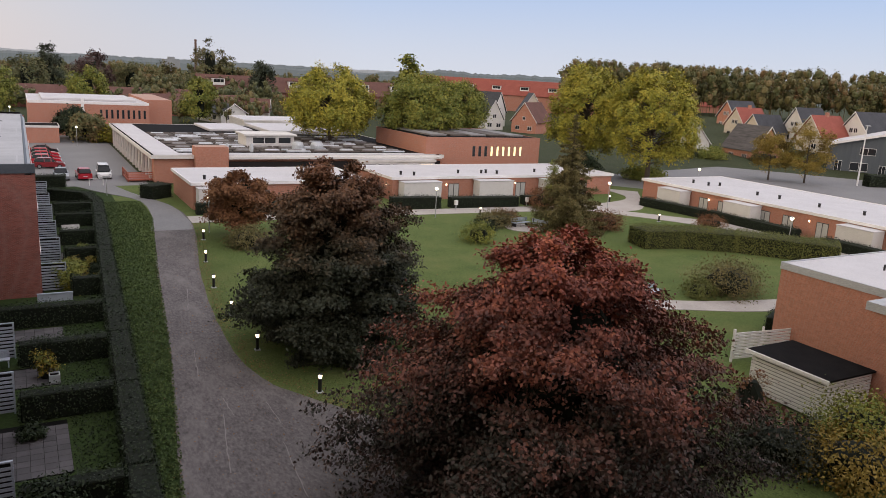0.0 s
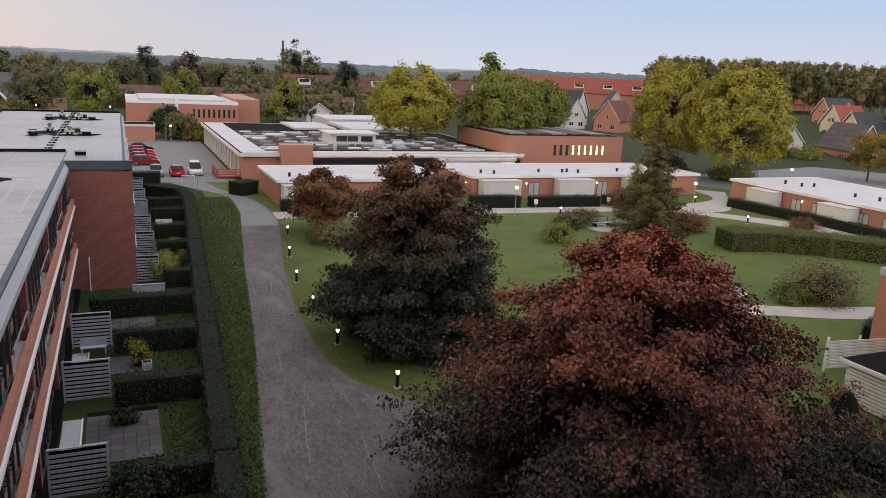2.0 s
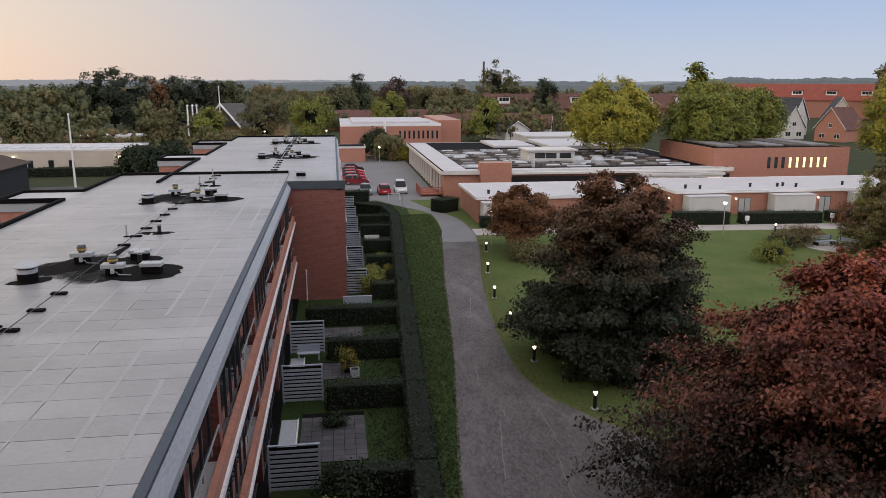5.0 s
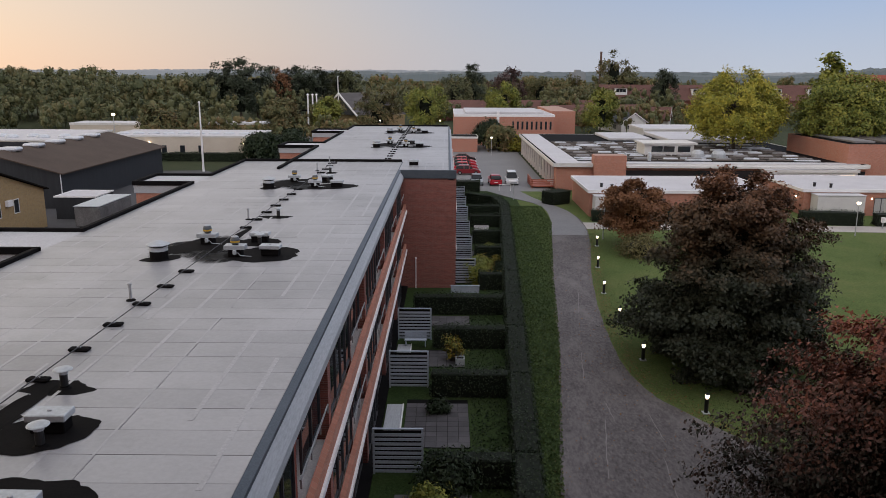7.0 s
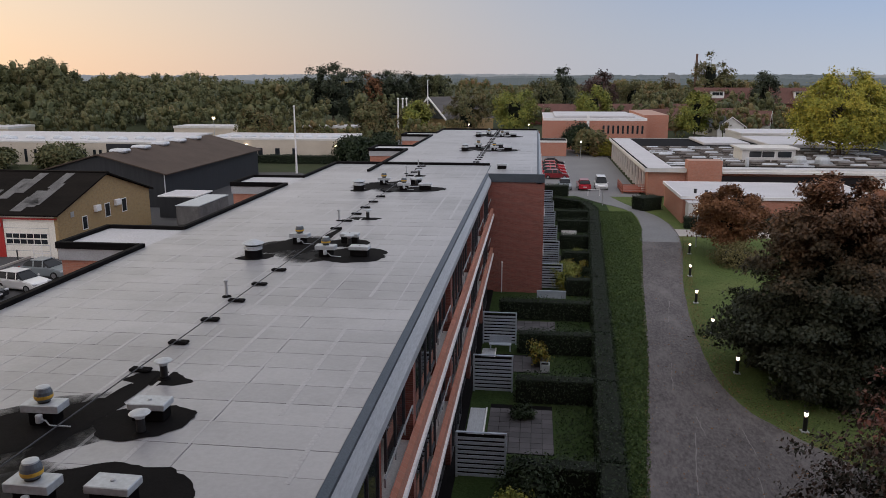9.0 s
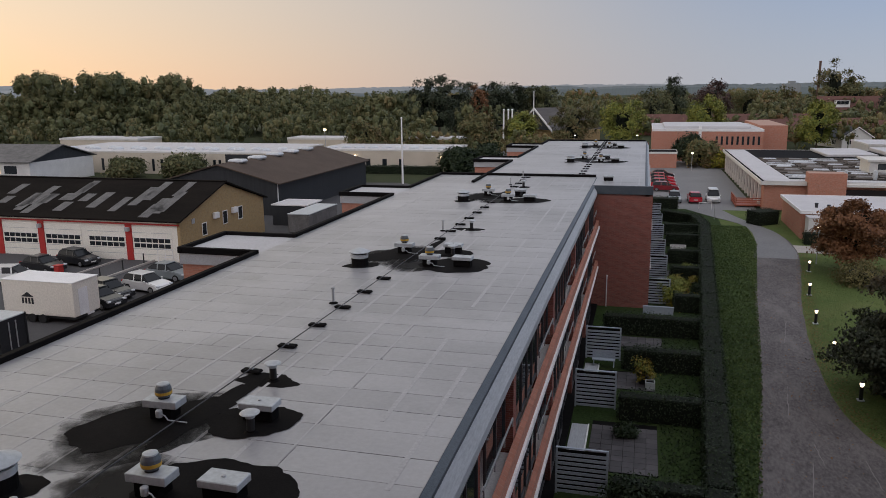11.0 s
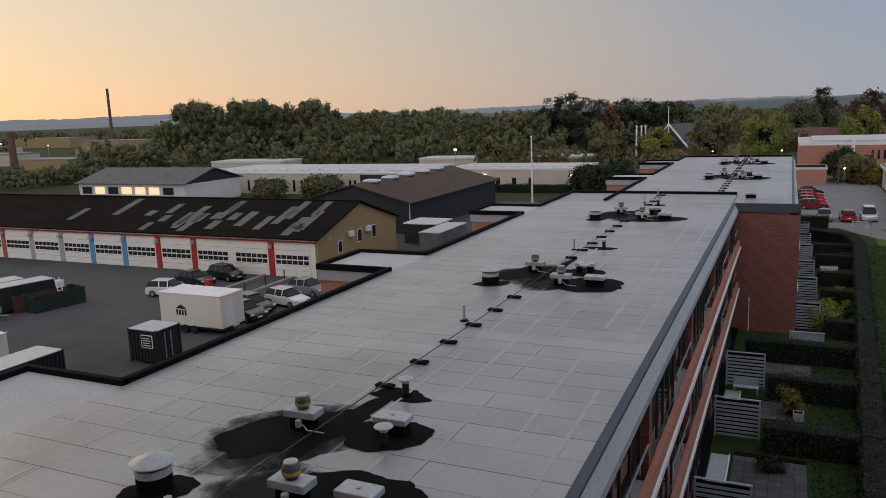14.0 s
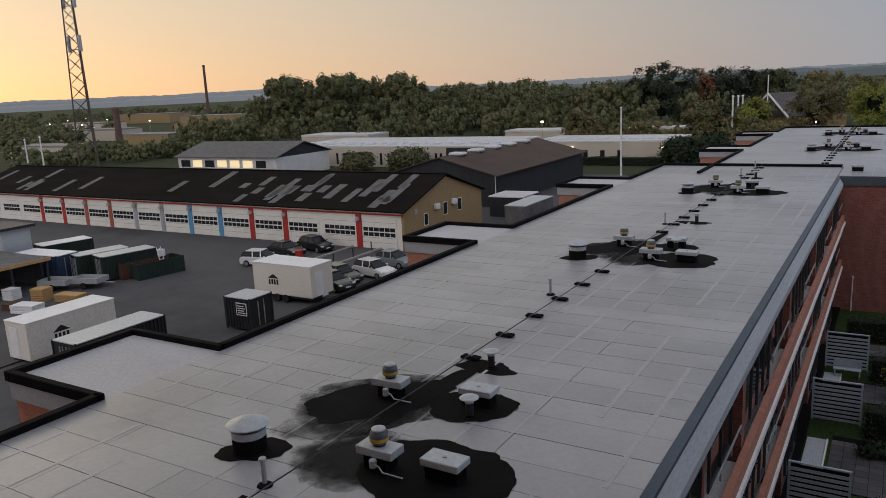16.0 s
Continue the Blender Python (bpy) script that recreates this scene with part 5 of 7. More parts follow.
terrace(-1.95, 30.3, 1.05, 35.3, "grey concrete slab terrace, stained and mossy")
terrace(-2.0, 39.6, 1.0, 42.3, "grey concrete slab terrace with a flower pot")
terrace(-1.5, 46.6, 1.5, 48.6, "narrow grey slab terrace by the hedge")
terrace(-2.0, 21.0, 1.0, 26.5, "grey concrete slab terrace behind the hedge")
for y in (57.6, 65.8, 73.0):
    terrace(0.6, y, 3.2, y + 2.4, "small grey slab terrace behind a screen")
for y in (31.0, 39.4, 46.0, 22.0):
    st = thing("terrace_step", pose(-2.9, y, 0), "pale concrete terrace step at the facade", "step", "terrace steps")
    part("tread", box(0, 0, 0, 0.75, 3.6, 0.12, 0.015), fascia_grey, st)
    part("edge_strip", box(0.76, 0, 0, 0.82, 3.6, 0.16), white_paint, st)

pot_clay = flat_mat("dark_pot", (0.03, 0.03, 0.032), 0.6)
flower = leaf_mat("garden_flowers", [(0.05, 0.08, 0.015), (0.12, 0.13, 0.02), (0.3, 0.22, 0.03), (0.2, 0.05, 0.05)])


def shrub(x, y, R, h, material, label, seed, name="shrub", z=0.0, clusters=70, size=0.13, core=True, group=""):
    t = thing(name, pose(x, y, z), label, "shrub", group)
    pts = crown_points(clusters, lambda q: R * max(0.05, 1 - (q - 0.35) ** 2 / 0.45) ** 0.5, 0.08, h, seed, 0.5, 0.14)
    bm = bmesh.new()
    for k in range(7):
        a = k * 0.9
        tube(bm, [(0, 0, 0), (R * 0.3 * math.cos(a), R * 0.3 * math.sin(a), h * 0.45), (R * 0.55 * math.cos(a), R * 0.55 * math.sin(a), h * 0.85)], [0.03, 0.02, 0.006], 5, False)
    part("stem", bm, bark, t)
    # near-black lump under the leaves, coloured as the shade inside the shrub
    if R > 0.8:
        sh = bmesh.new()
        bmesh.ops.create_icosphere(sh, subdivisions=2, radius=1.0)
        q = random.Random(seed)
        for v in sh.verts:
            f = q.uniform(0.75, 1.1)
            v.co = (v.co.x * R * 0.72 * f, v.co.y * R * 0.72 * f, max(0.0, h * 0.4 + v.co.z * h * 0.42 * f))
        part("inner_foliage", sh, core_shade, t)
    leafy("foliage", pts, 44, max(0.3, R * 0.42), size * 1.15, material, t, 0.7, centre=(0, 0, h * 0.3))
    return t


def potted(x, y, h, material, label, seed):
    t = shrub(x, y, 0.45, h, material, label, seed, "potted_plant", 0.07, 26, 0.12, False, "potted plants")
    part("pot", lathe(bmesh.new(), [(0.18, -0.02), (0.26, 0.38), (0.28, 0.4), (0.24, 0.4)], 14), pot_clay, t)
    return t


potted(0.35, 40.6, 1.6, flower, "tall yellow-leaved plant in a dark pot on the terrace", 71)
potted(-0.4, 33.9, 0.5, hedge_leaf, "small dark potted plant on the slabs", 72)
for k, (x, y) in enumerate(((2.6, 55.9), (3.0, 56.4), (3.6, 56.6), (4.3, 57.0), (3.4, 60.5), (2.9, 62.2), (4.2, 62.5))):
    potted(x, y, rnd.uniform(0.4, 0.9), flower, "small flowering plant in a dark pot", 80 + k)
shrub(0.0, 27.0, 1.1, 1.4, hedge_leaf, "dark garden shrub growing against a board screen", 91)
shrub(2.2, 57.3, 0.9, 2.1, maple_dark, "green shrub against a board screen", 92)
for k, (x, y) in enumerate(((3.1, 60.6), (4.5, 59.8), (3.9, 66.6), (4.8, 61.4), (-0.5, 25.6))):
    shrub(x, y, 0.6, 1.0, hedge_leaf if k % 2 else maple_dark, "low dark shrub in a garden bed", 95 + k, clusters=40)


def planter_box(x, y, w, d, h, material, label):
    t = thing("planter_box", pose(x, y, 0), label, "planter", "planter boxes")
    for q in ((0, 0, 0, w, 0.05, h), (0, d - 0.05, 0, w, d, h), (0, 0.05, 0, 0.05, d - 0.05, h), (w - 0.05, 0.05, 0, w, d - 0.05, h)):
        part("side", box(*q), material, t)
    part("soil", box(0.05, 0.05, 0, w - 0.05, d - 0.05, h - 0.06), felt_black, t)


planter_box(2.7, 57.9, 0.9, 0.5, 0.35, white_paint, "low white planter box on the terrace")
planter_box(2.8, 77.0, 1.5, 0.5, 0.5, white_paint, "long white planter box by the hedge")
planter_box(0.5, 39.8, 0.5, 0.5, 0.45, steel_pale, "grey metal planter on the terrace")
sun_l = thing("garden_bench", pose(-2.5, 42.6, 0.07), "weathered garden bench on the terrace", "bench")
part("seat", box(0, 0, 0.4, 1.3, 0.4, 0.45), slat_blue, sun_l)
part("backrest", box(0, 0.38, 0.5, 1.3, 0.42, 0.85), slat_blue, sun_l)
for lx in (0.05, 1.2):
    part("leg", box(lx, 0.04, 0, lx + 0.06, 0.36, 0.4), slat_blue, sun_l)

# ---- lamps ----
def bollard():
    t = thing("bollard_lamp", pose(0, 0, 0), "black bollard lamp with a glowing head on the lawn", "lamp", "bollard lamps")
    part("foot", box(-0.17, -0.17, 0.0, 0.17, 0.17, 0.06, 0.01), fascia_grey, t)
    part("post", lathe(bmesh.new(), [(0.10, 0.06), (0.10, 0.74), (0.085, 0.76)], 14), black_iron, t)
    part("glass", lathe(bmesh.new(), [(0.06, 0.76), (0.10, 0.86), (0.105, 0.94), (0.04, 0.98)], 14), lamp_glow, t, "glowing glass")
    part("cap", lathe(bmesh.new(), [(0.12, 0.98), (0.13, 1.0), (0.06, 1.05)], 14), black_iron, t)
    return t


b0 = bollard()
b0.matrix_world = pose(12.5, 34.0, 0.02)
for x, y in ((11.2, 40.9), (11.36, 47.7), (11.66, 54.3), (12.7, 62.0), (14.2, 70.2), (47.5, 75.6), (67.9, 66.9), (71.7, 80.4)):
    copy_thing(b0, pose(x, y, 0.02))


def post_lamp():
    t = thing("post_lamp", pose(0, 0, 0), "slim grey post lamp with a glowing globe head", "lamp", "post lamps")
    part("post", lathe(bmesh.new(), [(0.06, 0), (0.05, 0.3), (0.04, 3.2)], 10), steel, t)
    part("globe", lathe(bmesh.new(), [(0.05, 3.2), (0.17, 3.3), (0.2, 3.42), (0.15, 3.52)], 14), lamp_glow, t, "glowing globe")
    part("hood", lathe(bmesh.new(), [(0.24, 3.52), (0.22, 3.56), (0.04, 3.64)], 14), steel, t)
    return t


p0 = post_lamp()
p0.matrix_world = pose(15.4, 73.4, 0.02)
for x, y in ((41.3, 75.4), (70.4, 50.6), (67.7, 76.2), (8.8, 152.0), (-10.0, 168.0), (-2.0, 206.0), (14.4, 166.0), (97.0, 88.0), (-18.0, 205.0)):
    copy_thing(p0, pose(x, y, 0.02))
# wall lamps beside the low houses' doors
for x, y in ((41.05, 88.6), (49.0, 86.85), (60.0, 86.85), (71.0, 86.85), (79.1, 62.0), (79.1, 54.6), (79.1, 69.5)):
    t = thing("wall_lamp", pose(x, y, 2.0), "small glowing wall lamp beside a house door", "lamp", "wall lamps")
    part("bracket", box(-0.05, 0.03, -0.05, 0.05, 0.16, 0.05), black_iron, t)
    part("globe", lathe(bmesh.new(), [(0.03, -0.12), (0.09, -0.05), (0.09, 0.05), (0.03, 0.12)], 10), lamp_glow, t)

# ---- lawn: hedges, shrubs, seats ----
hedge(38.6, 82.0, 45.0, 81.2, 1.4, 1.5, label="wavy clipped hedge before the low house", density=60, top=0.12)
hedge(46.4, 81.2, 56.0, 80.4, 1.5, 1.4, label="clipped hedge before the low house", density=60)
hedge(57.5, 81.4, 60.5, 81.2, 1.4, 1.3, label="clipped hedge before the low house", density=60)
hedge(22.0, 83.0, 30.0, 82.7, 1.3, 1.3, label="clipped hedge before the low house", density=60)
hedge(16.0, 82.9, 18.0, 82.6, 1.3, 1.3, label="clipped hedge at the corner of the low house", density=60)
hedge(75.2, 77.6, 76.4, 67.6, 1.5, 1.2, label="long clipped hedge before the street houses", density=60)
hedge(77.0, 67.2, 77.2, 54.5, 1.5, 1.2, label="long clipped hedge before the street houses", density=60)
hedge(76.2, 50.5, 76.2, 40.0, 1.5, 1.2, label="clipped hedge before the street houses", density=60)
for (ax, ay), (cx, cy) in zip(((55.0, 57.0), (59.5, 56.0), (64.5, 52.5), (68.6, 47.6)), ((59.5, 56.0), (64.5, 52.5), (68.6, 47.6), (70.6, 45.0))):
    hedge(ax, ay, cx, cy, 3.4, 1.9, hedge_bright, "broad rounded yellow-green hedge on the lawn", 190, 0.11, top=0.10)
hedge(44.0, 31.5, 50.0, 34.5, 1.6, 1.3, label="clipped hedge beside the brick house", density=60)
shrub(49.8, 40.5, 2.6, 2.6, spruce, "loose grey-brown shrub on the lawn", 110, clusters=160)
shrub(46.6, 40.6, 1.2, 1.3, hedge_bright, "low yellow-green shrub on the lawn", 111)
shrub(71.5, 62.0, 1.6, 1.5, rust, "rust-coloured shrub behind the broad hedge", 112)
shrub(45.8, 69.8, 2.0, 1.5, spruce, "low brown-green shrub beside the stone seat", 113, clusters=110)
shrub(48.3, 71.5, 1.5, 1.4, rust, "low rust-coloured shrub beside the stone seat", 114)
shrub(43.6, 68.4, 1.3, 0.9, hedge_leaf, "low dark spreading shrub", 115)
shrub(39.4, 62.8, 1.5, 1.9, maple_dark, "young yellow-green shrub on the lawn", 116, clusters=100)
shrub(58.5, 78.2, 1.7, 2.6, rust, "rust-coloured shrub before the low house", 117, clusters=100)
shrub(57.4, 65.0, 2.0, 2.0, rust, "rust-coloured shrub under the spruce", 118, clusters=110)
shrub(17.2, 66.2, 1.7, 1.9, spruce, "dark brown-green shrub beside the footpath", 119, clusters=110)
shrub(30.5, 17.0, 2.2, 2.3, autumn, "loose yellow-green shrub before the shed", 120, clusters=150)
shrub(33.0, 18.6, 2.1, 2.6, maple_dark, "green and yellow shrub before the brick house", 121, clusters=150)
shrub(28.8, 19.6, 2.0, 2.0, dark_beech, "dark brown shrub beside the copper beech", 122, clusters=150)
shrub(35.6, 17.3, 2.2, 2.4, autumn, "tall yellow-brown shrub before the brick house", 123, clusters=150)
shrub(31.8, 23.6, 0.9, 2.4, rust, "thin rust-leaved shrub before the shed", 124, clusters=26)


def slat_seat(x, y, rz, label):
    t = thing("park_seat", pose(x, y, 0.03, 0, 0, rz), label, "bench", "park seats")
    for i in range(4):
        part("slat", box(-1.2, -0.3 + i * 0.16, 0.42, 1.2, -0.17 + i * 0.16, 0.46), slat_blue, t)
    for i in range(3):
        part("back_slat", box(-1.2, 0.38, 0.55 + i * 0.14, 1.2, 0.42, 0.65 + i * 0.14), slat_blue, t)
    for sx in (-1.05, 1.0):
        part("leg", box(sx, -0.3, 0, sx + 0.06, 0.42, 0.42), black_iron, t)
        part("back_post", box(sx, 0.34, 0.42, sx + 0.06, 0.38, 0.98), black_iron, t)


solo("seat_paving", prism(bmesh.new(), [(48.9 + 2.7 * math.cos(k * 0.5236), 67.6 + 2.3 * math.sin(k * 0.5236)) for k in range(12)], -0.05, 0.06), path_pale, "pale round paved seat place on the lawn", "paving", "", "structure")
slat_seat(48.6, 68.6, 8, "weathered grey slatted park bench on paving")
slat_seat(49.9, 67.0, -70, "weathered grey slatted park bench on paving")
slat_seat(42.6, 41.8, 20, "weathered grey slatted park bench by the footpath")
for x, y in ((46.2, 79.2), (57.0, 79.6)):
    t = thing("mail_box", pose(x, y, 0), "white post box on a short stand", "mail box", "mail boxes")
    part("stand", box(-0.04, -0.04, 0, 0.04, 0.04, 0.7), steel, t)
    part("case", box(-0.2, -0.15, 0.7, 0.2, 0.15, 1.25, 0.03), white_paint, t)


# ---- grass tufts and fallen leaves ----
def strewn(name, region, n, size, material, label, upright=True, seed=0, keep=None):
    r = np.random.default_rng(seed)
    x0, y0, x1, y1 = region
    c = np.stack([r.uniform(x0, x1, n), r.uniform(y0, y1, n), np.full(n, 0.03)], 1)
    if keep is not None:
        c = c[keep(c[:, 0], c[:, 1], r.uniform(0, 1, n))]
    k = len(c)
    if upright:
        nrm = np.stack([r.normal(size=k) * 0.8, r.normal(size=k) * 0.8, np.full(k, 0.7)], 1)
        c[:, 2] += size * 0.3
    else:
        nrm = np.stack([r.normal(size=k) * 0.35, r.normal(size=k) * 0.35, np.ones(k)], 1)
        c[:, 2] += 0.035
    me = cards_mesh(name, c, nrm, size * r.uniform(0.5, 1.5, k), 0.5)
    me.materials.append(material)
    return tagged(new(name, me), label, "grass" if upright else "leaves", "", "stuff")


tuft = leaf_mat("grass_blades", [(0.036, 0.066, 0.017), (0.062, 0.10, 0.026), (0.098, 0.135, 0.038)])
tuft_light = leaf_mat("lawn_blades", [(0.06, 0.095, 0.026), (0.09, 0.125, 0.038), (0.13, 0.15, 0.052)])
path_left = lambda y: np.interp(y, [26, 35, 43.4, 60, 82, 92], [4.4, 5.6, 6.75, 8.6, 11.4, 11.5])
path_right = lambda y: np.interp(y, [24, 33.2, 38, 45.4, 58.7, 77, 88], [18.5, 12.0, 10.1, 10.1, 11.6, 14.6, 14.4])
strewn("grass_tufts", (3.6, 24, 11.6, 92), 90000, 0.13, tuft, "rough grass blades between hedge and path", True, 3, lambda x, y, u: (x > 3.75 + (y - 27.7) * 0.058) & (x < path_left(y) + 0.10))
strewn("lawn_tufts", (9.8, 30, 24, 76), 60000, 0.065, tuft_light, "grass blades at the lawn's edge", True, 4, lambda x, y, u: (x > path_right(y) - 0.05) & (u < np.exp(-(x - path_right(y)) / 4.0) + 0.12))
strewn("garden_tufts", (-2.8, 24, 3.4, 50), 14000, 0.10, hedge_leaf, "short dark grass in the gardens", True, 5, lambda x, y, u: x > 1.15)
litter = leaf_mat("fallen_leaves", [(0.10, 0.05, 0.02), (0.18, 0.09, 0.03), (0.26, 0.15, 0.05)])
strewn("fallen_leaves", (6, 20, 30, 60), 9000, 0.10, litter, "fallen brown beech leaves on lawn and path", False, 6, lambda x, y, u: (u < np.exp(-((x - 16.9) ** 2 + (y - 42) ** 2) / 60)) | (u < 0.7 * np.exp(-((x - 18) ** 2 + (y - 24) ** 2) / 110)))
strewn("fallen_leaves", (4, 24, 13, 80), 500, 0.08, litter, "scattered fallen leaves along the path", False, 7)
strewn("fallen_leaves", (9.5, 28, 19, 78), 30000, 0.08, litter, "band of brown leaves along the lawn's edge", False, 8, lambda x, y, u: (x > path_right(y) - 0.3) & (u < np.exp(-((x - path_right(y) - 0.35) / 0.55) ** 2)))
strewn("fallen_leaves", (3.5, 26, 12, 90), 16000, 0.07, litter, "brown leaves along the grass strip's edge", False, 9, lambda x, y, u: u < 0.5 * np.exp(-((x - path_left(y)) / 0.25) ** 2))


# ---- vehicles ----
tyre_mat = flat_mat("tyre_rubber", (0.012, 0.012, 0.012), 0.9)
rim_mat = flat_mat("alloy_rim", (0.35, 0.35, 0.36), 0.35, 0.7)
tail_red = flat_mat("tail_light", (0.35, 0.015, 0.012), 0.25)
head_glass = flat_mat("headlight_glass", (0.55, 0.57, 0.6), 0.15)
plate_mat = flat_mat("number_plate", (0.7, 0.7, 0.68), 0.5)


car_glass = node_mat("car_glass", 0.12, 0.0, 0.25)[0]
car_glass.node_tree.nodes["Principled BSDF"].inputs["Base Color"].default_value = (0.012, 0.014, 0.016, 1)


def paint(name, c):
    m, n, l, b = node_mat(name, 0.28, 0.1, 0.5)
    b.inputs["Base Color"].default_value = (*c, 1)
    b.inputs["Coat Weight"].default_value = 0.6
    return m


car_red, car_dark_red, car_white, car_black, car_grey = (paint("car_paint", c) for c in ((0.45, 0.015, 0.03), (0.22, 0.012, 0.018), (0.72, 0.72, 0.71), (0.012, 0.013, 0.016), (0.22, 0.25, 0.26)))


def shell(bm, outline, half, top_half=None, ztop=None):
    """A body of a side outline (x, z), as wide as 2 x half, drawn in towards the top."""
    def wid(z):
        if top_half is None:
            return half
        z0 = min(q[1] for q in outline)
        f = (z - z0) / max(0.01, (ztop or max(q[1] for q in outline)) - z0)
        return half + (top_half - half) * f
    a = [bm.verts.new((x, -wid(z), z)) for x, z in outline]
    b = [bm.verts.new((x, wid(z), z)) for x, z in outline]
    bm.faces.new(a)
    bm.faces.new(b[::-1])
    for i in range(len(a)):
        j = (i + 1) % len(a)
        bm.faces.new((a[j], a[i], b[i], b[j]))
    bmesh.ops.recalc_face_normals(bm, faces=bm.faces)
    return bm


def car(m, body, label, van=False, wagon=False):
    t = thing("car", m, label, "car", "parked cars")
    L = 2.05
    low = [(-L, 0.32), (-L + 0.05, 0.22), (L - 0.05, 0.22), (L, 0.35), (L - 0.02, 0.62), (L - 0.25, 0.78), (0.85, 0.92), (-1.75, 0.95), (-L, 0.82)]
    bm = shell(bmesh.new(), low, 0.86)
    bmesh.ops.bevel(bm, geom=list(bm.edges), offset=0.06, segments=2, affect="EDGES")
    part("body", bm, body, t)
    if van:
        roof = [(-1.98, 0.93), (1.15, 0.93), (0.55, 1.62), (0.35, 1.74), (-1.9, 1.78)]
    elif wagon:
        roof = [(-1.95, 0.93), (0.95, 0.91), (0.25, 1.42), (-0.2, 1.48), (-1.45, 1.45), (-1.8, 1.3)]
    else:
        roof = [(-1.75, 0.93), (0.95, 0.91), (0.2, 1.40), (-0.2, 1.46), (-1.0, 1.43), (-1.45, 1.25)]
    top = max(q[1] for q in roof)
    cab = shell(bmesh.new(), roof, 0.80, 0.62, top)
    bmesh.ops.bevel(cab, geom=list(cab.edges), offset=0.07, segments=2, affect="EDGES")
    part("cabin_glass", cab, car_glass, t, "dark window glass")
    cap = [(x * 0.97 - 0.02, z + 0.02) for x, z in roof if z > 1.3]
    x0, x1 = min(q[0] for q in cap), max(q[0] for q in cap)
    part("roof_panel", box(x0, -0.62, top - 0.06, x1, 0.62, top + 0.025, 0.03), body, t)
    for x in (0.25, -0.62):
        for s in (-1, 1):
            bm = bmesh.new()
            lo, hi = sorted((s * 0.64, s * 0.83))
            v = [bm.verts.new(p) for p in ((x - 0.04, s * 0.82, 0.92), (x + 0.06, s * 0.82, 0.92), (x + 0.02, s * 0.645, top), (x - 0.08, s * 0.645, top))]
            bm.faces.new(v)
            part("door_pillar", bm, body, t)
    for x in (-1.28, 1.3):
        for s in (-1, 1):
            w = part("wheel", tube(bmesh.new(), [(x, s * 0.68, 0.31), (x, s * 0.9, 0.31)], 0.31, 16), tyre_mat, t)
            part("rim", tube(bmesh.new(), [(x, s * 0.9, 0.31), (x, s * 0.915, 0.31)], 0.2, 12), rim_mat, w)
    for s in (-1, 1):
        part("headlight", box(L - 0.2, s * 0.68 - 0.15, 0.6, L + 0.01, s * 0.68 + 0.15, 0.74, 0.03), head_glass, t)
        part("tail_light", box(-L - 0.01, s * 0.72 - 0.1, 0.66, -L + 0.12, s * 0.72 + 0.1, 0.9, 0.02), tail_red, t)
        part("mirror", box(0.62, s * 0.92 - 0.07, 0.93, 0.78, s * 0.92 + 0.07, 1.05, 0.03), body, t)
    part("number_plate", box(L - 0.02, -0.26, 0.4, L + 0.02, 0.26, 0.51), plate_mat, t)
    part("number_plate", box(-L - 0.02, -0.26, 0.5, -L + 0.01, 0.26, 0.61), plate_mat, t)
    return t


car(pose(3.3, 121.9, 0.03), car_dark_red, "dark red small car parked in a row", wagon=True)
for y in (126.2, 130.4, 134.6):
    car(pose(3.1, y, 0.03, 0, 0, rnd.uniform(-2, 2)), car_red, "red small car parked in a row", wagon=True)
car(pose(3.2, 140.0, 0.03), car_black, "black car parked at the end of the row")
car(pose(7.0, 110.8, 0.03, 0, 0, 92), car_red, "red small car seen from behind", wagon=True)
car(pose(9.5, 111.6, 0.03, 0, 0, -91), car_white, "white van parked nose to the path", van=True)
car(pose(4.3, 110.6, 0.03, 0, 0, -90), car_grey, "pale grey car half hidden by a hedge")
car(pose(-52.0, 51.9, 0.03, 0, 0, 14), car_white, "white hatchback parked in the yard", wagon=True)
car(pose(-52.6, 55.9, 0.03, 0, 0, -8), car_black, "black car parked in the yard")
car(pose(-51.4, 59.0, 0.03, 0, 0, -12), car_black, "black car parked beside the workshop", wagon=True)
car(pose(-38.9, 52.0, 0.03, 0, 0, -12), car_white, "white small car parked by the block", wagon=True)
car(pose(-39.4, 55.8, 0.03, 0, 0, -6), car_grey, "grey car parked by the block")
car(pose(-40.5, 49.4, 0.03, 0, 0, -14), car_black, "black car behind the white trailer", wagon=True)
car(pose(-39.7, 47.3, 0.03, 0, 0, -14), car_black, "dark car beside the white trailer")
car(pose(-31.5, 203.0, 0.03, 0, 0, 30), car_white, "white car parked far down the road")
car(pose(-27.0, 204.5, 0.03, 0, 0, 20), car_grey, "grey car parked far down the road")

# ---- yard goods ----
container_blue = worn("blue_container", (0.02, 0.035, 0.075), (0.035, 0.05, 0.10), 0.8, 10.0, 0.6)
container_green = worn("green_container", (0.012, 0.022, 0.018), (0.022, 0.035, 0.028), 0.8, 10.0, 0.6)
container_black = worn("black_container", (0.014, 0.015, 0.017), (0.025, 0.027, 0.03), 0.8, 10.0, 0.6)
rust_steel = worn("rusty_steel", (0.06, 0.028, 0.02), (0.10, 0.05, 0.03), 1.0, 9.0, 0.9)
pine = worn("pine_timber", (0.38, 0.22, 0.09), (0.5, 0.31, 0.14), 2.0, 20.0, 0.8)
trailer_white = worn("white_trailer", (0.66, 0.62, 0.54), (0.74, 0.70, 0.62), 0.5, 8.0, 0.5)


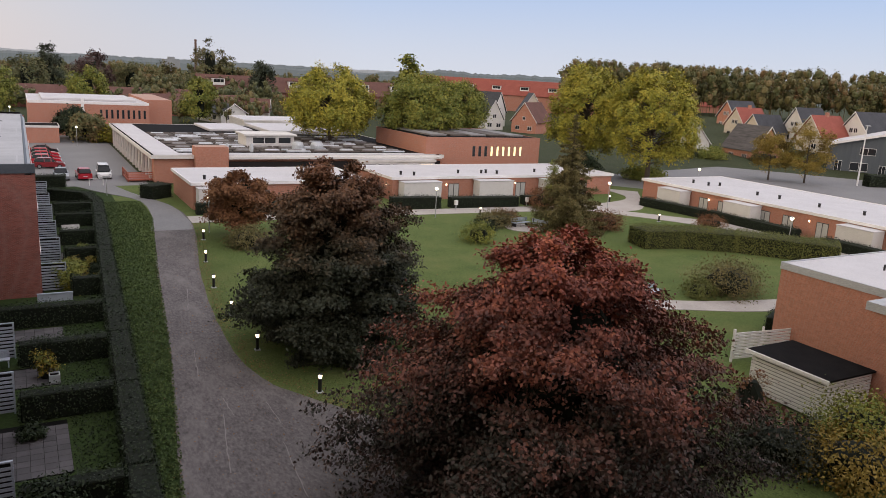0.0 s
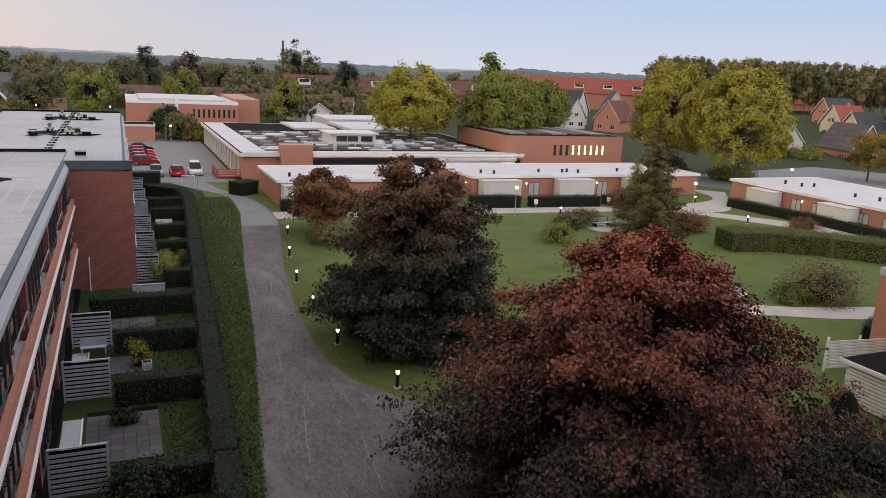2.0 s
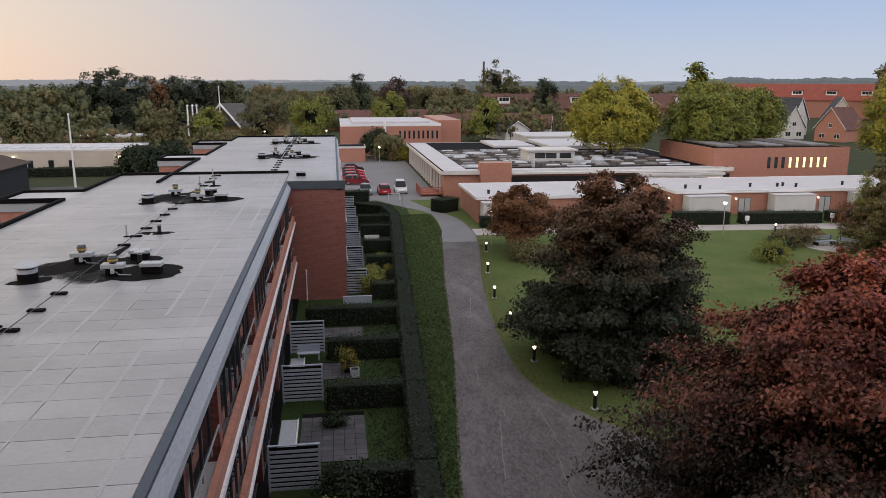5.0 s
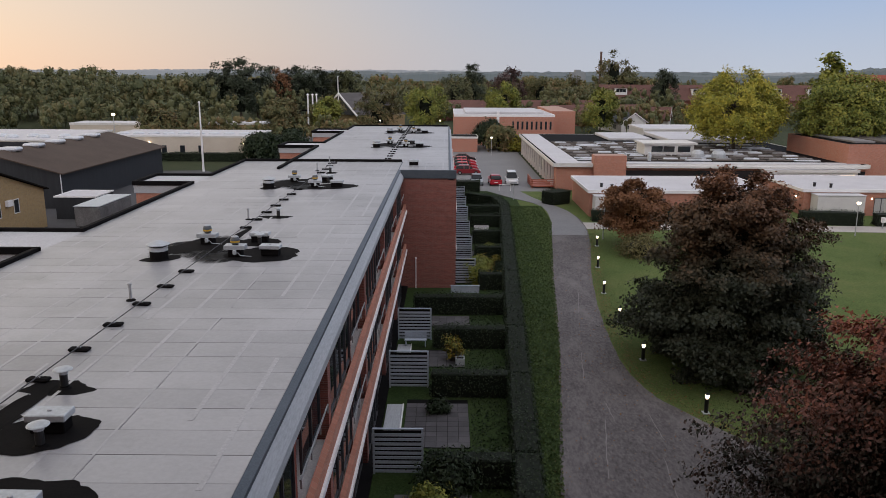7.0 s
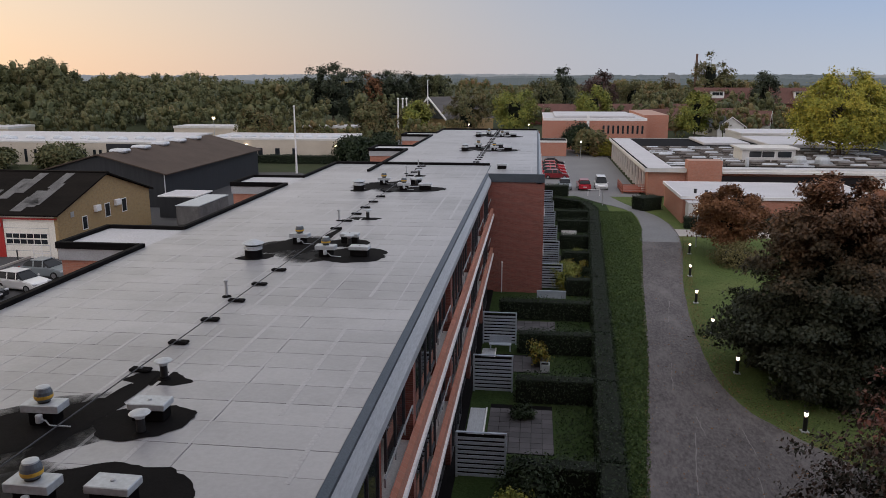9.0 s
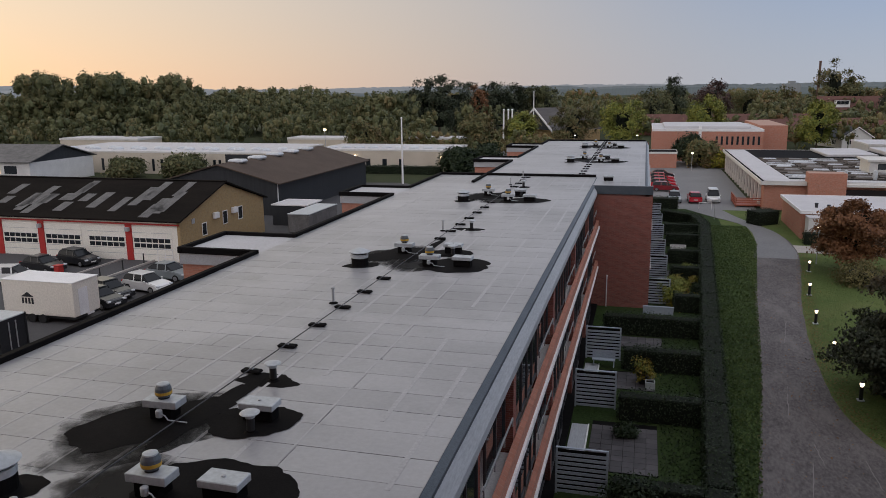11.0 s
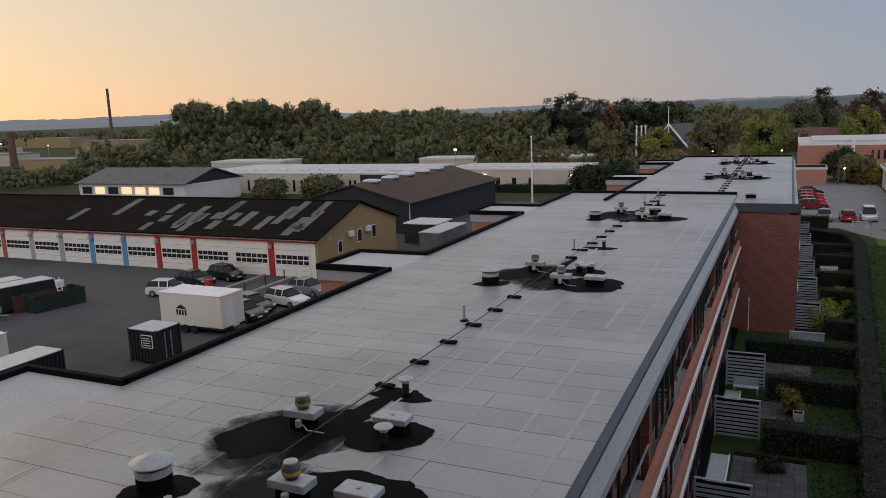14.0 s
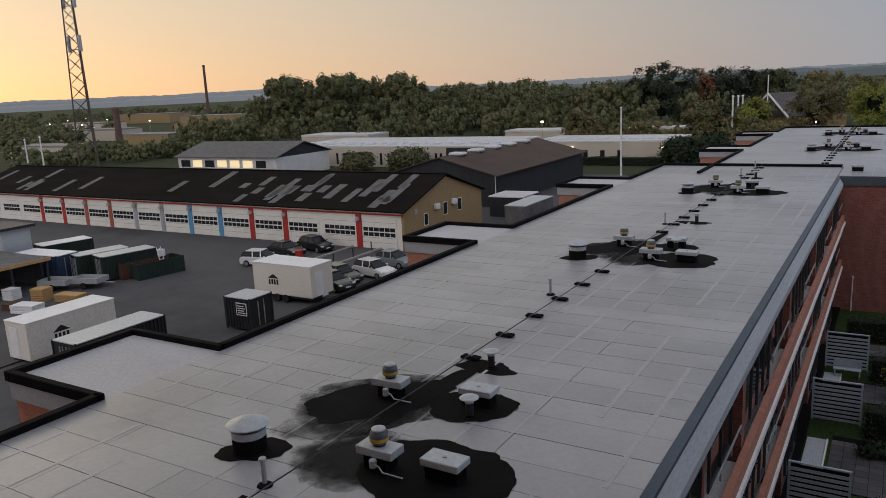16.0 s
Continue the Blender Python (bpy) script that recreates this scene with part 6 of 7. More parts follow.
def container(x0, y0, x1, y1, h, material, roof, label, rz=0.0):
    """A ribbed steel container with a door end."""
    t = thing("container", pose(x0, y0, 0.03, 0, 0, rz), label, "container", "containers")
    w, d = x1 - x0, y1 - y0
    part("body", box(0.06, 0.06, 0.12, w - 0.06, d - 0.06, h - 0.08), material, t)
    part("roof", box(0.02, 0.02, h - 0.08, w - 0.02, d - 0.02, h, 0.02), roof, t)
    n = int(max(w, d) / 0.28)
    for i in range(n):
        if w >= d:
            x = 0.1 + i * 0.28
            part("rib", box(x, 0.0, 0.16, x + 0.13, 0.06, h - 0.1), material, t)
        else:
            y = 0.1 + i * 0.28
            part("rib", box(w - 0.06, y, 0.16, w, y + 0.13, h - 0.1), material, t)
    if w >= d:
        for y in (0.35 * d, 0.6 * d):
            part("lock_bar", box(w - 0.06, y, 0.3, w, y + 0.05, h - 0.3), steel, t)
    else:
        for x in (0.3 * w, 0.42 * w, 0.58 * w, 0.7 * w):
            part("lock_bar", box(x, 0.0, 0.3, x + 0.05, 0.06, h - 0.3), steel, t)
    for q in ((0, 0), (w - 0.1, 0), (0, d - 0.1), (w - 0.1, d - 0.1)):
        part("corner_post", box(q[0], q[1], 0, q[0] + 0.1, q[1] + 0.1, h), material, t)
    return t


container(-40.1, 35.9, -37.6, 38.1, 2.35, container_black, steel_pale, "small black steel container with grey roof")
sg = thing("sign_board", pose(-38.9, 35.88, 1.15), "white framed notice on the black container", "sign")
part("frame", box(0, -0.03, 0, 1.0, 0.0, 0.9), white_paint, sg)
part("panel", box(0.06, -0.036, 0.06, 0.94, -0.03, 0.84), container_black, sg)
for i in range(4):
    part("bar", box(0.15, -0.042, 0.16 + i * 0.16, 0.85 - 0.1 * (i % 2), -0.036, 0.22 + i * 0.16), white_paint, sg)
container(-42.2, 24.5, -39.9, 30.8, 2.5, container_black, steel_pale, "long black steel container with pale ribbed roof")
container(-66.2, 41.3, -64.0, 46.2, 2.35, container_green, steel_pale, "dark green steel container with pale roof", -14)
container(-63.4, 41.8, -61.2, 47.0, 2.35, container_green, steel_pale, "dark green steel container with pale roof", -13)
container(-71.4, 39.0, -65.4, 41.4, 2.5, container_blue, white_paint, "blue steel container with white roof and markings", 6)
container(-74.6, 43.0, -72.2, 48.0, 2.4, container_green, white_paint, "dark container with white roof", -12)


def skip(x, y, rz, w, d, h, material, label):
    t = thing("skip_container", pose(x, y, 0.03, 0, 0, rz), label, "skip", "skips")
    for q in ((0, 0, 0.1, w, 0.06, h), (0, d - 0.06, 0.1, w, d, h), (0, 0.06, 0.1, 0.06, d - 0.06, h), (w - 0.06, 0.06, 0.1, w, d - 0.06, h)):
        part("side", box(*q), material, t)
    part("floor_plate", box(0.0, 0.0, 0.0, w, d, 0.1), material, t)
    for i in range(int(d / 0.8)):
        part("rib", box(w, 0.2 + i * 0.8, 0.15, w + 0.06, 0.32 + i * 0.8, h - 0.05), material, t)


skip(-62.2, 42.9, -12, 2.0, 4.6, 1.5, rust_steel, "brown open skip container")
skip(-60.6, 43.3, -10, 2.1, 4.6, 1.5, container_green, "dark green open skip container")
ld = thing("ladder", pose(-58.6, 45.6, 0.03, 0, -18, -10), "white ladder leaning on a skip", "ladder")
for s in (0, 0.42):
    part("rail", box(0, s, 0, 0.06, s + 0.05, 2.6), white_paint, ld)
for i in range(8):
    part("rung", box(0.01, 0.05, 0.2 + i * 0.3, 0.05, 0.42, 0.24 + i * 0.3), white_paint, ld)
fridge = thing("white_cabinet", pose(-60.4, 46.4, 0.9), "discarded white cabinet standing in a skip", "cabinet")
part("case", box(0, 0, 0, 0.7, 0.6, 1.2, 0.03), white_paint, fridge)
part("door", box(0.02, -0.04, 0.02, 0.68, -0.004, 1.18, 0.01), white_paint, fridge)


def box_trailer(x0, y0, x1, y1, h, label, long_y=False):
    """A white site trailer with a dark roof sign and bars for its lettering."""
    t = thing("site_trailer", pose(x0, y0, 0.03), label, "trailer", "site trailers")
    w, d = x1 - x0, y1 - y0
    part("body", box(0, 0, 0.55, w, d, h - 0.06, 0.04), trailer_white, t)
    part("roof", box(-0.03, -0.03, h - 0.06, w + 0.03, d + 0.03, h, 0.02), white_paint, t)
    part("chassis", box(0.1, 0.15, 0.35, w - 0.1, d - 0.15, 0.55), black_iron, t)
    if long_y:
        part("door", box(0.4, -0.03, 0.6, 1.3, -0.002, 2.6), white_paint, t)
        part("tow_bar", box(w / 2 - 0.05, -1.3, 0.4, w / 2 + 0.05, 0.15, 0.5), black_iron, t)
    else:
        part("door", box(w + 0.002, 0.5, 0.6, w + 0.03, 1.4, 2.5), white_paint, t)
        part("number_plate", box(w + 0.002, 1.2, 0.42, w + 0.02, 1.9, 0.58), plate_mat, t)
    for a in (0.4, 0.55):
        for s in (0, 1):
            if long_y:
                part("wheel", tube(bmesh.new(), [(w * s - 0.1 + 0.02 * s, d * a, 0.32), (w * s + 0.1, d * a, 0.32)], 0.32, 14), tyre_mat, t)
            else:
                part("wheel", tube(bmesh.new(), [(w * a, d * s - 0.1, 0.32), (w * a, d * s + 0.1, 0.32)], 0.32, 14), tyre_mat, t)
    # logo: a dark gable over a bar
    u0, zz = (0.36 * (d if long_y else w), 1.35)
    bm = bmesh.new()
    if long_y:
        section(bm, [(u0 - 0.6, zz + 0.55), (u0 + 0.6, zz + 0.55), (u0, zz + 0.95)], "x", w + 0.002, w + 0.012)
    else:
        section(bm, [(u0 - 0.55, zz + 0.5), (u0 + 0.55, zz + 0.5), (u0, zz + 0.85)], "y", -0.012, -0.002)
    part("logo_gable", bm, container_black, t)
    for i in range(4):
        a = u0 - 0.5 + i * 0.27
        if long_y:
            part("logo_bar", box(w + 0.002, a, zz, w + 0.012, a + 0.17, zz + 0.45), container_black, t)
        else:
            part("logo_bar", box(a, -0.012, zz, a + 0.17, -0.002, zz + 0.42), container_black, t)
    return t


box_trailer(-43.9, 42.6, -37.9, 45.2, 3.05, "white site trailer with a dark gable logo")
box_trailer(-47.5, 24.8, -45.2, 31.0, 3.0, "long white site trailer with a dark gable logo", True)


def tipper(x, y, rz, label):
    t = thing("flat_trailer", pose(x, y, 0.03, 0, 0, rz), label, "trailer", "flat trailers")
    part("bed", box(-1.4, -0.85, 0.5, 1.4, 0.85, 0.6), steel, t)
    for q in ((-1.4, -0.85, 0.6, 1.4, -0.8, 0.95), (-1.4, 0.8, 0.6, 1.4, 0.85, 0.95), (-1.4, -0.8, 0.6, -1.35, 0.8, 0.95), (1.35, -0.8, 0.6, 1.4, 0.8, 0.95)):
        part("side", box(*q), steel, t)
    part("tow_bar", box(1.4, -0.05, 0.45, 2.6, 0.05, 0.53), steel, t)
    for s in (-1, 1):
        part("wheel", tube(bmesh.new(), [(0, s * 0.75, 0.3), (0, s * 0.95, 0.3)], 0.3, 14), tyre_mat, t)


tipper(-63.4, 38.2, 20, "grey flat car trailer with low sides")
tipper(-61.2, 39.8, 18, "grey flat car trailer with low sides")


def stack(x, y, rz, w, d, n, step, material, label):
    t = thing("board_stack", pose(x, y, 0.03, 0, 0, rz), label, "stack", "board stacks")
    for i in range(n):
        o = rnd.uniform(-0.05, 0.05)
        part("layer", box(o, -o, i * step, w + o, d - o, (i + 0.8) * step), material, t)


stack(-61.6, 34.6, 15, 1.3, 1.1, 7, 0.16, pine, "stack of pine pallets on the asphalt")
stack(-59.6, 35.4, 12, 2.4, 1.1, 4, 0.16, pine, "low stack of pale timber boards")
stack(-59.8, 31.8, 15, 2.2, 1.3, 5, 0.13, white_paint, "stack of white boards")
stack(-64.6, 33.9, 10, 1.1, 1.0, 6, 0.16, white_paint, "stack of white crates under the lean-to")
stack(-61.4, 32.0, 5, 1.4, 1.2, 3, 0.18, rust_steel, "low stack of brown boards")

lt = thing("lean_to", pose(0, 0, 0), "dark lean-to shed with a felt roof and pale edge", "shed")
part("roof", box(-75.0, 31.0, 2.6, -64.6, 38.6, 2.75), sheet_pale, lt)
part("roof_edge", box(-64.6, 31.0, 2.5, -64.5, 38.6, 2.8), pine, lt)
part("wall", box(-75.0, 38.4, 0, -66.0, 38.6, 2.6), clad_dark, lt)
for y in (31.2, 35.0, 38.2):
    part("post", box(-64.85, y, 0, -64.7, y + 0.15, 2.6), clad_dark, lt)
part("back_wall", box(-75.0, 31.0, 0, -74.8, 38.4, 2.6), clad_dark, lt)
tw = thing("site_hut", pose(0, 0, 0), "grey site hut with a dark flat roof", "hut")
part("body", box(-76.5, 38.8, 0, -72.3, 41.6, 4.6), fascia_grey, tw)
part("roof", box(-76.9, 38.4, 4.6, -71.9, 42.0, 4.85), clad_dark, tw)
# ramp walls, posts and red bin between the parked cars
rp = thing("ramp", pose(-48.6, 53.5, 0.03), "dark asphalt ramp with pale kerbs", "ramp")
part("surface", box(0.2, 0, 0, 3.5, 10.5, 0.05), asphalt, rp)
for x in (0.0, 3.5):
    part("kerb", box(x, 0, 0, x + 0.2, 10.5, 0.18), path_pale, rp)
for i in range(4):
    part("post", box(3.5, 0.5 + i * 3.0, 0.18, 3.58, 0.58 + i * 3.0, 1.1), black_iron, rp)
bn = thing("red_bin", pose(-49.6, 54.4, 0.03), "red plastic bin between the cars", "bin")
part("bin", box(-0.3, -0.3, 0, 0.3, 0.3, 1.0, 0.06), red_paint, bn)
part("lid", box(-0.33, -0.33, 1.0, 0.33, 0.33, 1.08, 0.03), red_paint, bn)
gt = thing("stair_rail", pose(-43.6, 60.2, 0.03), "white tubular stair railing by the workshop", "railing")
for x in (0, 0.8, 1.6):
    part("post", lathe(bmesh.new(), [(0.03, 0), (0.03, 1.6)], 8, x, 0.0), white_paint, gt)
for z in (0.8, 1.55):
    part("rail", tube(bmesh.new(), [(0, 0, z), (1.6, 0, z)], 0.03, 8), white_paint, gt)
# covered trailer behind the workshop
ct = thing("covered_trailer", pose(0, 0, 0), "grey tarpaulin-covered trailer beside the block", "trailer")
part("cover", box(-37.2, 74.2, 0.7, -34.6, 82.0, 2.8, 0.15), sheet_pale, ct)
part("roof_sheet", box(-37.2, 74.2, 2.78, -34.6, 82.0, 2.86), steel_pale, ct)
part("chassis", box(-36.9, 74.5, 0.03, -34.9, 81.7, 0.7), black_iron, ct)
hutb = flat_building("small_hut", -43.0, 82.0, -38.6, 86.5, 2.6, clad_dark, "small dark hut with pale flat roof", felt_plain, white_paint, 0.1, 0.15)

# red timber ramp and railings by the school
rr = thing("timber_ramp", pose(12.0, 107.0, 0.0), "red-painted timber ramp with railings by the school", "ramp")
part("deck", box(0, 0, 0.2, 3.4, 6.0, 0.35), orange_paint, rr)
for y in (0, 1.5, 3.0, 4.5, 5.9):
    part("post", box(0, y, 0, 0.12, y + 0.12, 1.3), orange_paint, rr)
for z in (0.6, 0.9, 1.2):
    part("rail", box(0.02, 0, z, 0.1, 6.0, z + 0.1), orange_paint, rr)
    part("rail", box(0.12, 0.02, z, 3.4, 0.1, z + 0.1), orange_paint, rr)
rl = thing("barrier", pose(7.2, 104.4, 0), "white steel barrier rail at the path end", "barrier")
for x in (0, 1.6):
    part("post", lathe(bmesh.new(), [(0.04, 0), (0.04, 0.9)], 8, x, 0), white_paint, rl)
part("rail", tube(bmesh.new(), [(0, 0, 0.88), (1.6, 0, 0.88)], 0.035, 8), white_paint, rl)
sp = thing("sign_post", pose(8.5, 96.6, 0), "slim grey sign post beside the path", "sign")
part("post", lathe(bmesh.new(), [(0.035, 0), (0.035, 2.3)], 8), steel, sp)
part("plate", box(-0.4, -0.02, 2.1, 0.4, 0.02, 2.35), steel, sp)


# ---- woods and distance ----
def ball_mesh():
    bm = bmesh.new()
    bmesh.ops.create_icosphere(bm, subdivisions=1, radius=1.0)
    v = np.array([q.co[:] for q in bm.verts])
    f = np.array([[q.index for q in p.verts] for p in bm.faces])
    bm.free()
    return v, f


BALL = ball_mesh()


def wood(name, places, material, label, per=150, card=0.75, seed=0, lift=0.0):
    """Many crowns in one mesh: places are (x, y, height, radius); each crown is a heap of uneven lobes under a coat of leaves."""
    r = np.random.default_rng(seed)
    vs, fs, cs, ns, ss = [], [], [], [], []
    off = 0
    for x, y, h, R in places:
        n = r.integers(14, 21)
        t = r.uniform(0.3, 0.93, n)
        a = r.uniform(0, math.tau, n)
        wide = R * np.sqrt(np.clip(1 - ((t - 0.55) / 0.5) ** 2, 0.04, 1)) * r.uniform(0.5, 0.86, n)
        mid = np.stack([x + wide * np.cos(a), y + wide * np.sin(a), t * h + lift], 1)
        rad = R * r.uniform(0.18, 0.36, n)
        for m, q in zip(mid, rad):
            bumpy = 1 + r.normal(size=(len(BALL[0]), 1)) * 0.16
            vs.append(m + BALL[0] * bumpy * q * 0.75 * (1, 1, 1.3))
            fs.append(BALL[1] + off)
            off += len(BALL[0])
        stem = max(0.12, 0.035 * R)
        ring = [(c * stem, d * stem) for c, d in ((1, 0), (0, 1), (-1, 0), (0, -1))]
        vs.append(np.array([(x + u, y + v, lift - 0.3) for u, v in ring] + [(x + 0.4 * u, y + 0.4 * v, lift + 0.8 * h) for u, v in ring]))
        fs.append(np.array([(i, (i + 1) % 4, 4 + (i + 1) % 4) for i in range(4)] + [(i, 4 + (i + 1) % 4, 4 + i) for i in range(4)]) + off)
        off += 8
        k = int(2.0 * per * max(0.5, (R / 4.0) ** 2))
        pick = r.integers(0, n, k)
        d = r.normal(size=(k, 3))
        d /= np.linalg.norm(d, axis=1, keepdims=True)
        d[:, 2] = np.where(r.uniform(0, 1, k) < 0.6, np.abs(d[:, 2]), d[:, 2])
        cs.append(mid[pick] + d * rad[pick, None] * r.uniform(0.75, 1.25, (k, 1)) * (1, 1, 1.3))
        ns.append(d + r.normal(size=(k, 3)) * 0.45)
        ss.append(card * r.uniform(0.45, 1.3, k))
    me = cards_mesh("cards", np.concatenate(cs), np.concatenate(ns), np.concatenate(ss), 0.8)
    bm = bmesh.new()
    bm.from_mesh(me)
    bpy.data.meshes.remove(me)
    body = bpy.data.meshes.new("body")
    body.from_pydata(np.concatenate(vs).tolist(), [], np.concatenate(fs).tolist())
    bm.from_mesh(body)
    bpy.data.meshes.remove(body)
    me = bpy.data.meshes.new(name)
    bm.to_mesh(me)
    bm.free()
    me.materials.append(material)
    ob = new(name, me)
    return tagged(ob, label, "trees", "", "stuff")


def scatter(seed, n, line, depth, h, R):
    """Places along a line of plan points, strewn over a depth behind it."""
    r = random.Random(seed)
    out = []
    seg = [(Vector(a), Vector(b)) for a, b in zip(line, line[1:])]
    tot = sum((b - a).length for a, b in seg)
    for _ in range(n):
        d = r.uniform(0, tot)
        for a, b in seg:
            if d <= (b - a).length:
                break
            d -= (b - a).length
        p = a.lerp(b, min(1.0, d / (b - a).length))
        away = p.normalized() * r.uniform(0, depth)
        p = p + away
        hh = r.uniform(*h)
        out.append((p.x, p.y, hh, r.uniform(*R) * (0.7 + 0.3 * hh / h[1])))
    return out


V = Vector
wood("wood_west", scatter(1, 190, [V((-208, 206)), V((-190, 222)), V((-140, 226)), V((-100, 226)), V((-72, 232))], 60, (10, 16), (2.8, 5.0)), wood_leaf, "dense mixed wood behind the office buildings", 190, 0.7, 1)
wood("wood_west", scatter(2, 80, [V((-200, 214)), V((-178, 226)), V((-158, 242))], 45, (17, 24), (4.0, 6.5)), wood_leaf, "taller wood rising behind the yard", 190, 0.75, 2)
wood("wood_west", scatter(12, 60, [V((-160, 246)), V((-130, 260)), V((-112, 268))], 40, (13, 18), (3.5, 5.5)), wood_leaf, "tall wood behind the office buildings", 190, 0.75, 12)
wood("wood_edge", scatter(11, 120, [V((-200, 166)), V((-172, 166)), V((-135, 178)), V((-92, 192)), V((-52, 186))], 38, (4.5, 10.5), (2.2, 4.2)), wood_leaf, "mixed bushes and young trees at the wood's edge", 150, 0.55, 11)
wood("shrub_belt", scatter(13, 70, [V((-66, 172)), V((-50, 176)), V((-36, 172)), V((-22, 180))], 34, (2.0, 5.5), (1.6, 3.2)), wood_autumn, "garden shrubs behind the pale offices", 150, 0.45, 13)
wood("wood_east", scatter(3, 210, [V((330, 130)), V((270, 150)), V((235, 190)), V((212, 222)), V((190, 250))], 70, (14, 21), (4.0, 6.5)), wood_autumn, "autumn-tinted wood behind the gabled houses", 190, 0.75, 3, 6.5)
wood("plain_trees", scatter(7, 150, [V((-215, 120)), V((-260, 165)), V((-300, 205)), V((-330, 240))], 420, (3, 7), (3.0, 5.5)), wood_leaf, "scattered dark trees in the western plain", 70, 1.1, 7)
wood("plain_trees", scatter(8, 60, [V((-168, 96)), V((-176, 112)), V((-180, 125)), V((-168, 150))], 30, (3, 6), (2.2, 3.6)), wood_leaf, "autumn bushes behind the workshop", 110, 0.5, 8)
wood("tree_belt", scatter(4, 230, [V((-60, 240)), V((-30, 240)), V((10, 240)), V((60, 250)), V((100, 262)), V((130, 250))], 150, (5.5, 11.5), (2.6, 5.0)), wood_leaf, "belt of garden trees beyond the brick hall", 105, 0.78, 4)
wood("tree_belt", scatter(14, 60, [V((30, 205)), V((60, 212)), V((95, 215)), V((125, 205))], 60, (4, 8), (2.2, 4.0)), wood_autumn, "garden trees among the houses behind the school", 140, 0.55, 14)
wood("tree_belt", scatter(5, 190, [V((-160, 420)), V((0, 430)), V((160, 440)), V((300, 420)), V((420, 380))], 300, (8, 14), (4, 7)), wood_autumn, "distant autumn trees between the roofs", 55, 1.15, 5)
wood("tree_belt", scatter(6, 170, [V((-700, 330)), V((-480, 380)), V((-300, 420)), V((-120, 440))], 500, (5, 9), (4, 8)), wood_leaf, "distant trees in the western plain", 35, 1.4, 6)

# distance haze is put into these base colours, paler for the farther ridges
hill_a = flat_mat("hazed_hill", (0.105, 0.128, 0.13), 1.0)
hill_b = flat_mat("paler_hazed_hill", (0.25, 0.27, 0.275), 1.0)


def ridge(name, dist, base, amp, a0, a1, seed, material, label):
    """A long low ridge on a circle round the place; bearings in degrees from +y towards +x."""
    r = random.Random(seed)
    ph = [r.uniform(0, 6.28) for _ in range(6)]
    bm = bmesh.new()
    rows = []
    n = int((a1 - a0) * 9)
    crest = 0.0
    for i in range(n + 1):
        a = radians(a0 + (a1 - a0) * i / n)
        ends = min(1.0, 8.0 * min(i, n - i) / n)
        crest = 0.6 * crest + r.uniform(-1, 1) * amp * 0.3
        h = ends * (base + amp * (0.5 * math.sin(9 * a + ph[0]) + 0.35 * math.sin(23 * a + ph[1]) + 0.2 * math.sin(67 * a + ph[2])) + crest)
        rows.append([bm.verts.new((d * math.sin(a), d * math.cos(a), z)) for d, z in ((dist, -5), (dist + 60, h * 0.75), (dist + 160, h), (dist + 500, -5))])
    for p, q in zip(rows, rows[1:]):
        for k in range(3):
            bm.faces.new((p[k], q[k], q[k + 1], p[k + 1]))
    return solo(name, bm, material, label, "hills", "", "structure")


ridge("backdrop", 1500, 15, 3, -30, 80, 4, hill_a, "low wooded hills far off")
ridge("backdrop", 1900, 19, 4, -14, 24, 6, hill_a, "wooded rise beyond the town")
ridge("backdrop", 2200, 30, 6, 21, 80, 5, hill_a, "wooded rise beyond the red roofs")
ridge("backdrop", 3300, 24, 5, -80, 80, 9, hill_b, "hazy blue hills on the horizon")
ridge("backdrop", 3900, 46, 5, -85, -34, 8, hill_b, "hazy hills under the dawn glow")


# ---- houses and streets beyond ----
tile_red = worn("red_roof_tile", (0.22, 0.06, 0.045), (0.32, 0.095, 0.07), 0.4, 4.0, 0.85)
tile_brown = worn("brown_roof_tile", (0.10, 0.048, 0.04), (0.15, 0.075, 0.06), 0.4, 4.0, 0.85)
slate = worn("dark_roof_slate", (0.03, 0.033, 0.04), (0.055, 0.058, 0.065), 0.5, 4.0, 0.7)
slate_grey = worn("streaked_grey_roof", (0.045, 0.042, 0.042), (0.12, 0.11, 0.105), 1.2, 5.0, 0.8, stretch=(2.5, 0.15, 0.15))

bm = bmesh.new()
rows = []
for i in range(25):
    a = radians(44 + 34 * i / 24)
    rows.append([bm.verts.new((d * math.sin(a), d * math.cos(a), z)) for d, z in ((172, -0.3), (200, 2.0), (235, 4.5), (270, 6.5), (340, 7.0), (600, -1.0))])
for p, q in zip(rows, rows[1:]):
    for k in range(5):
        bm.faces.new((p[k], q[k], q[k + 1], p[k + 1]))
solo("hillside", bm, field_mat, "gentle grassy hillside under the gabled houses", "ground", "", "structure")


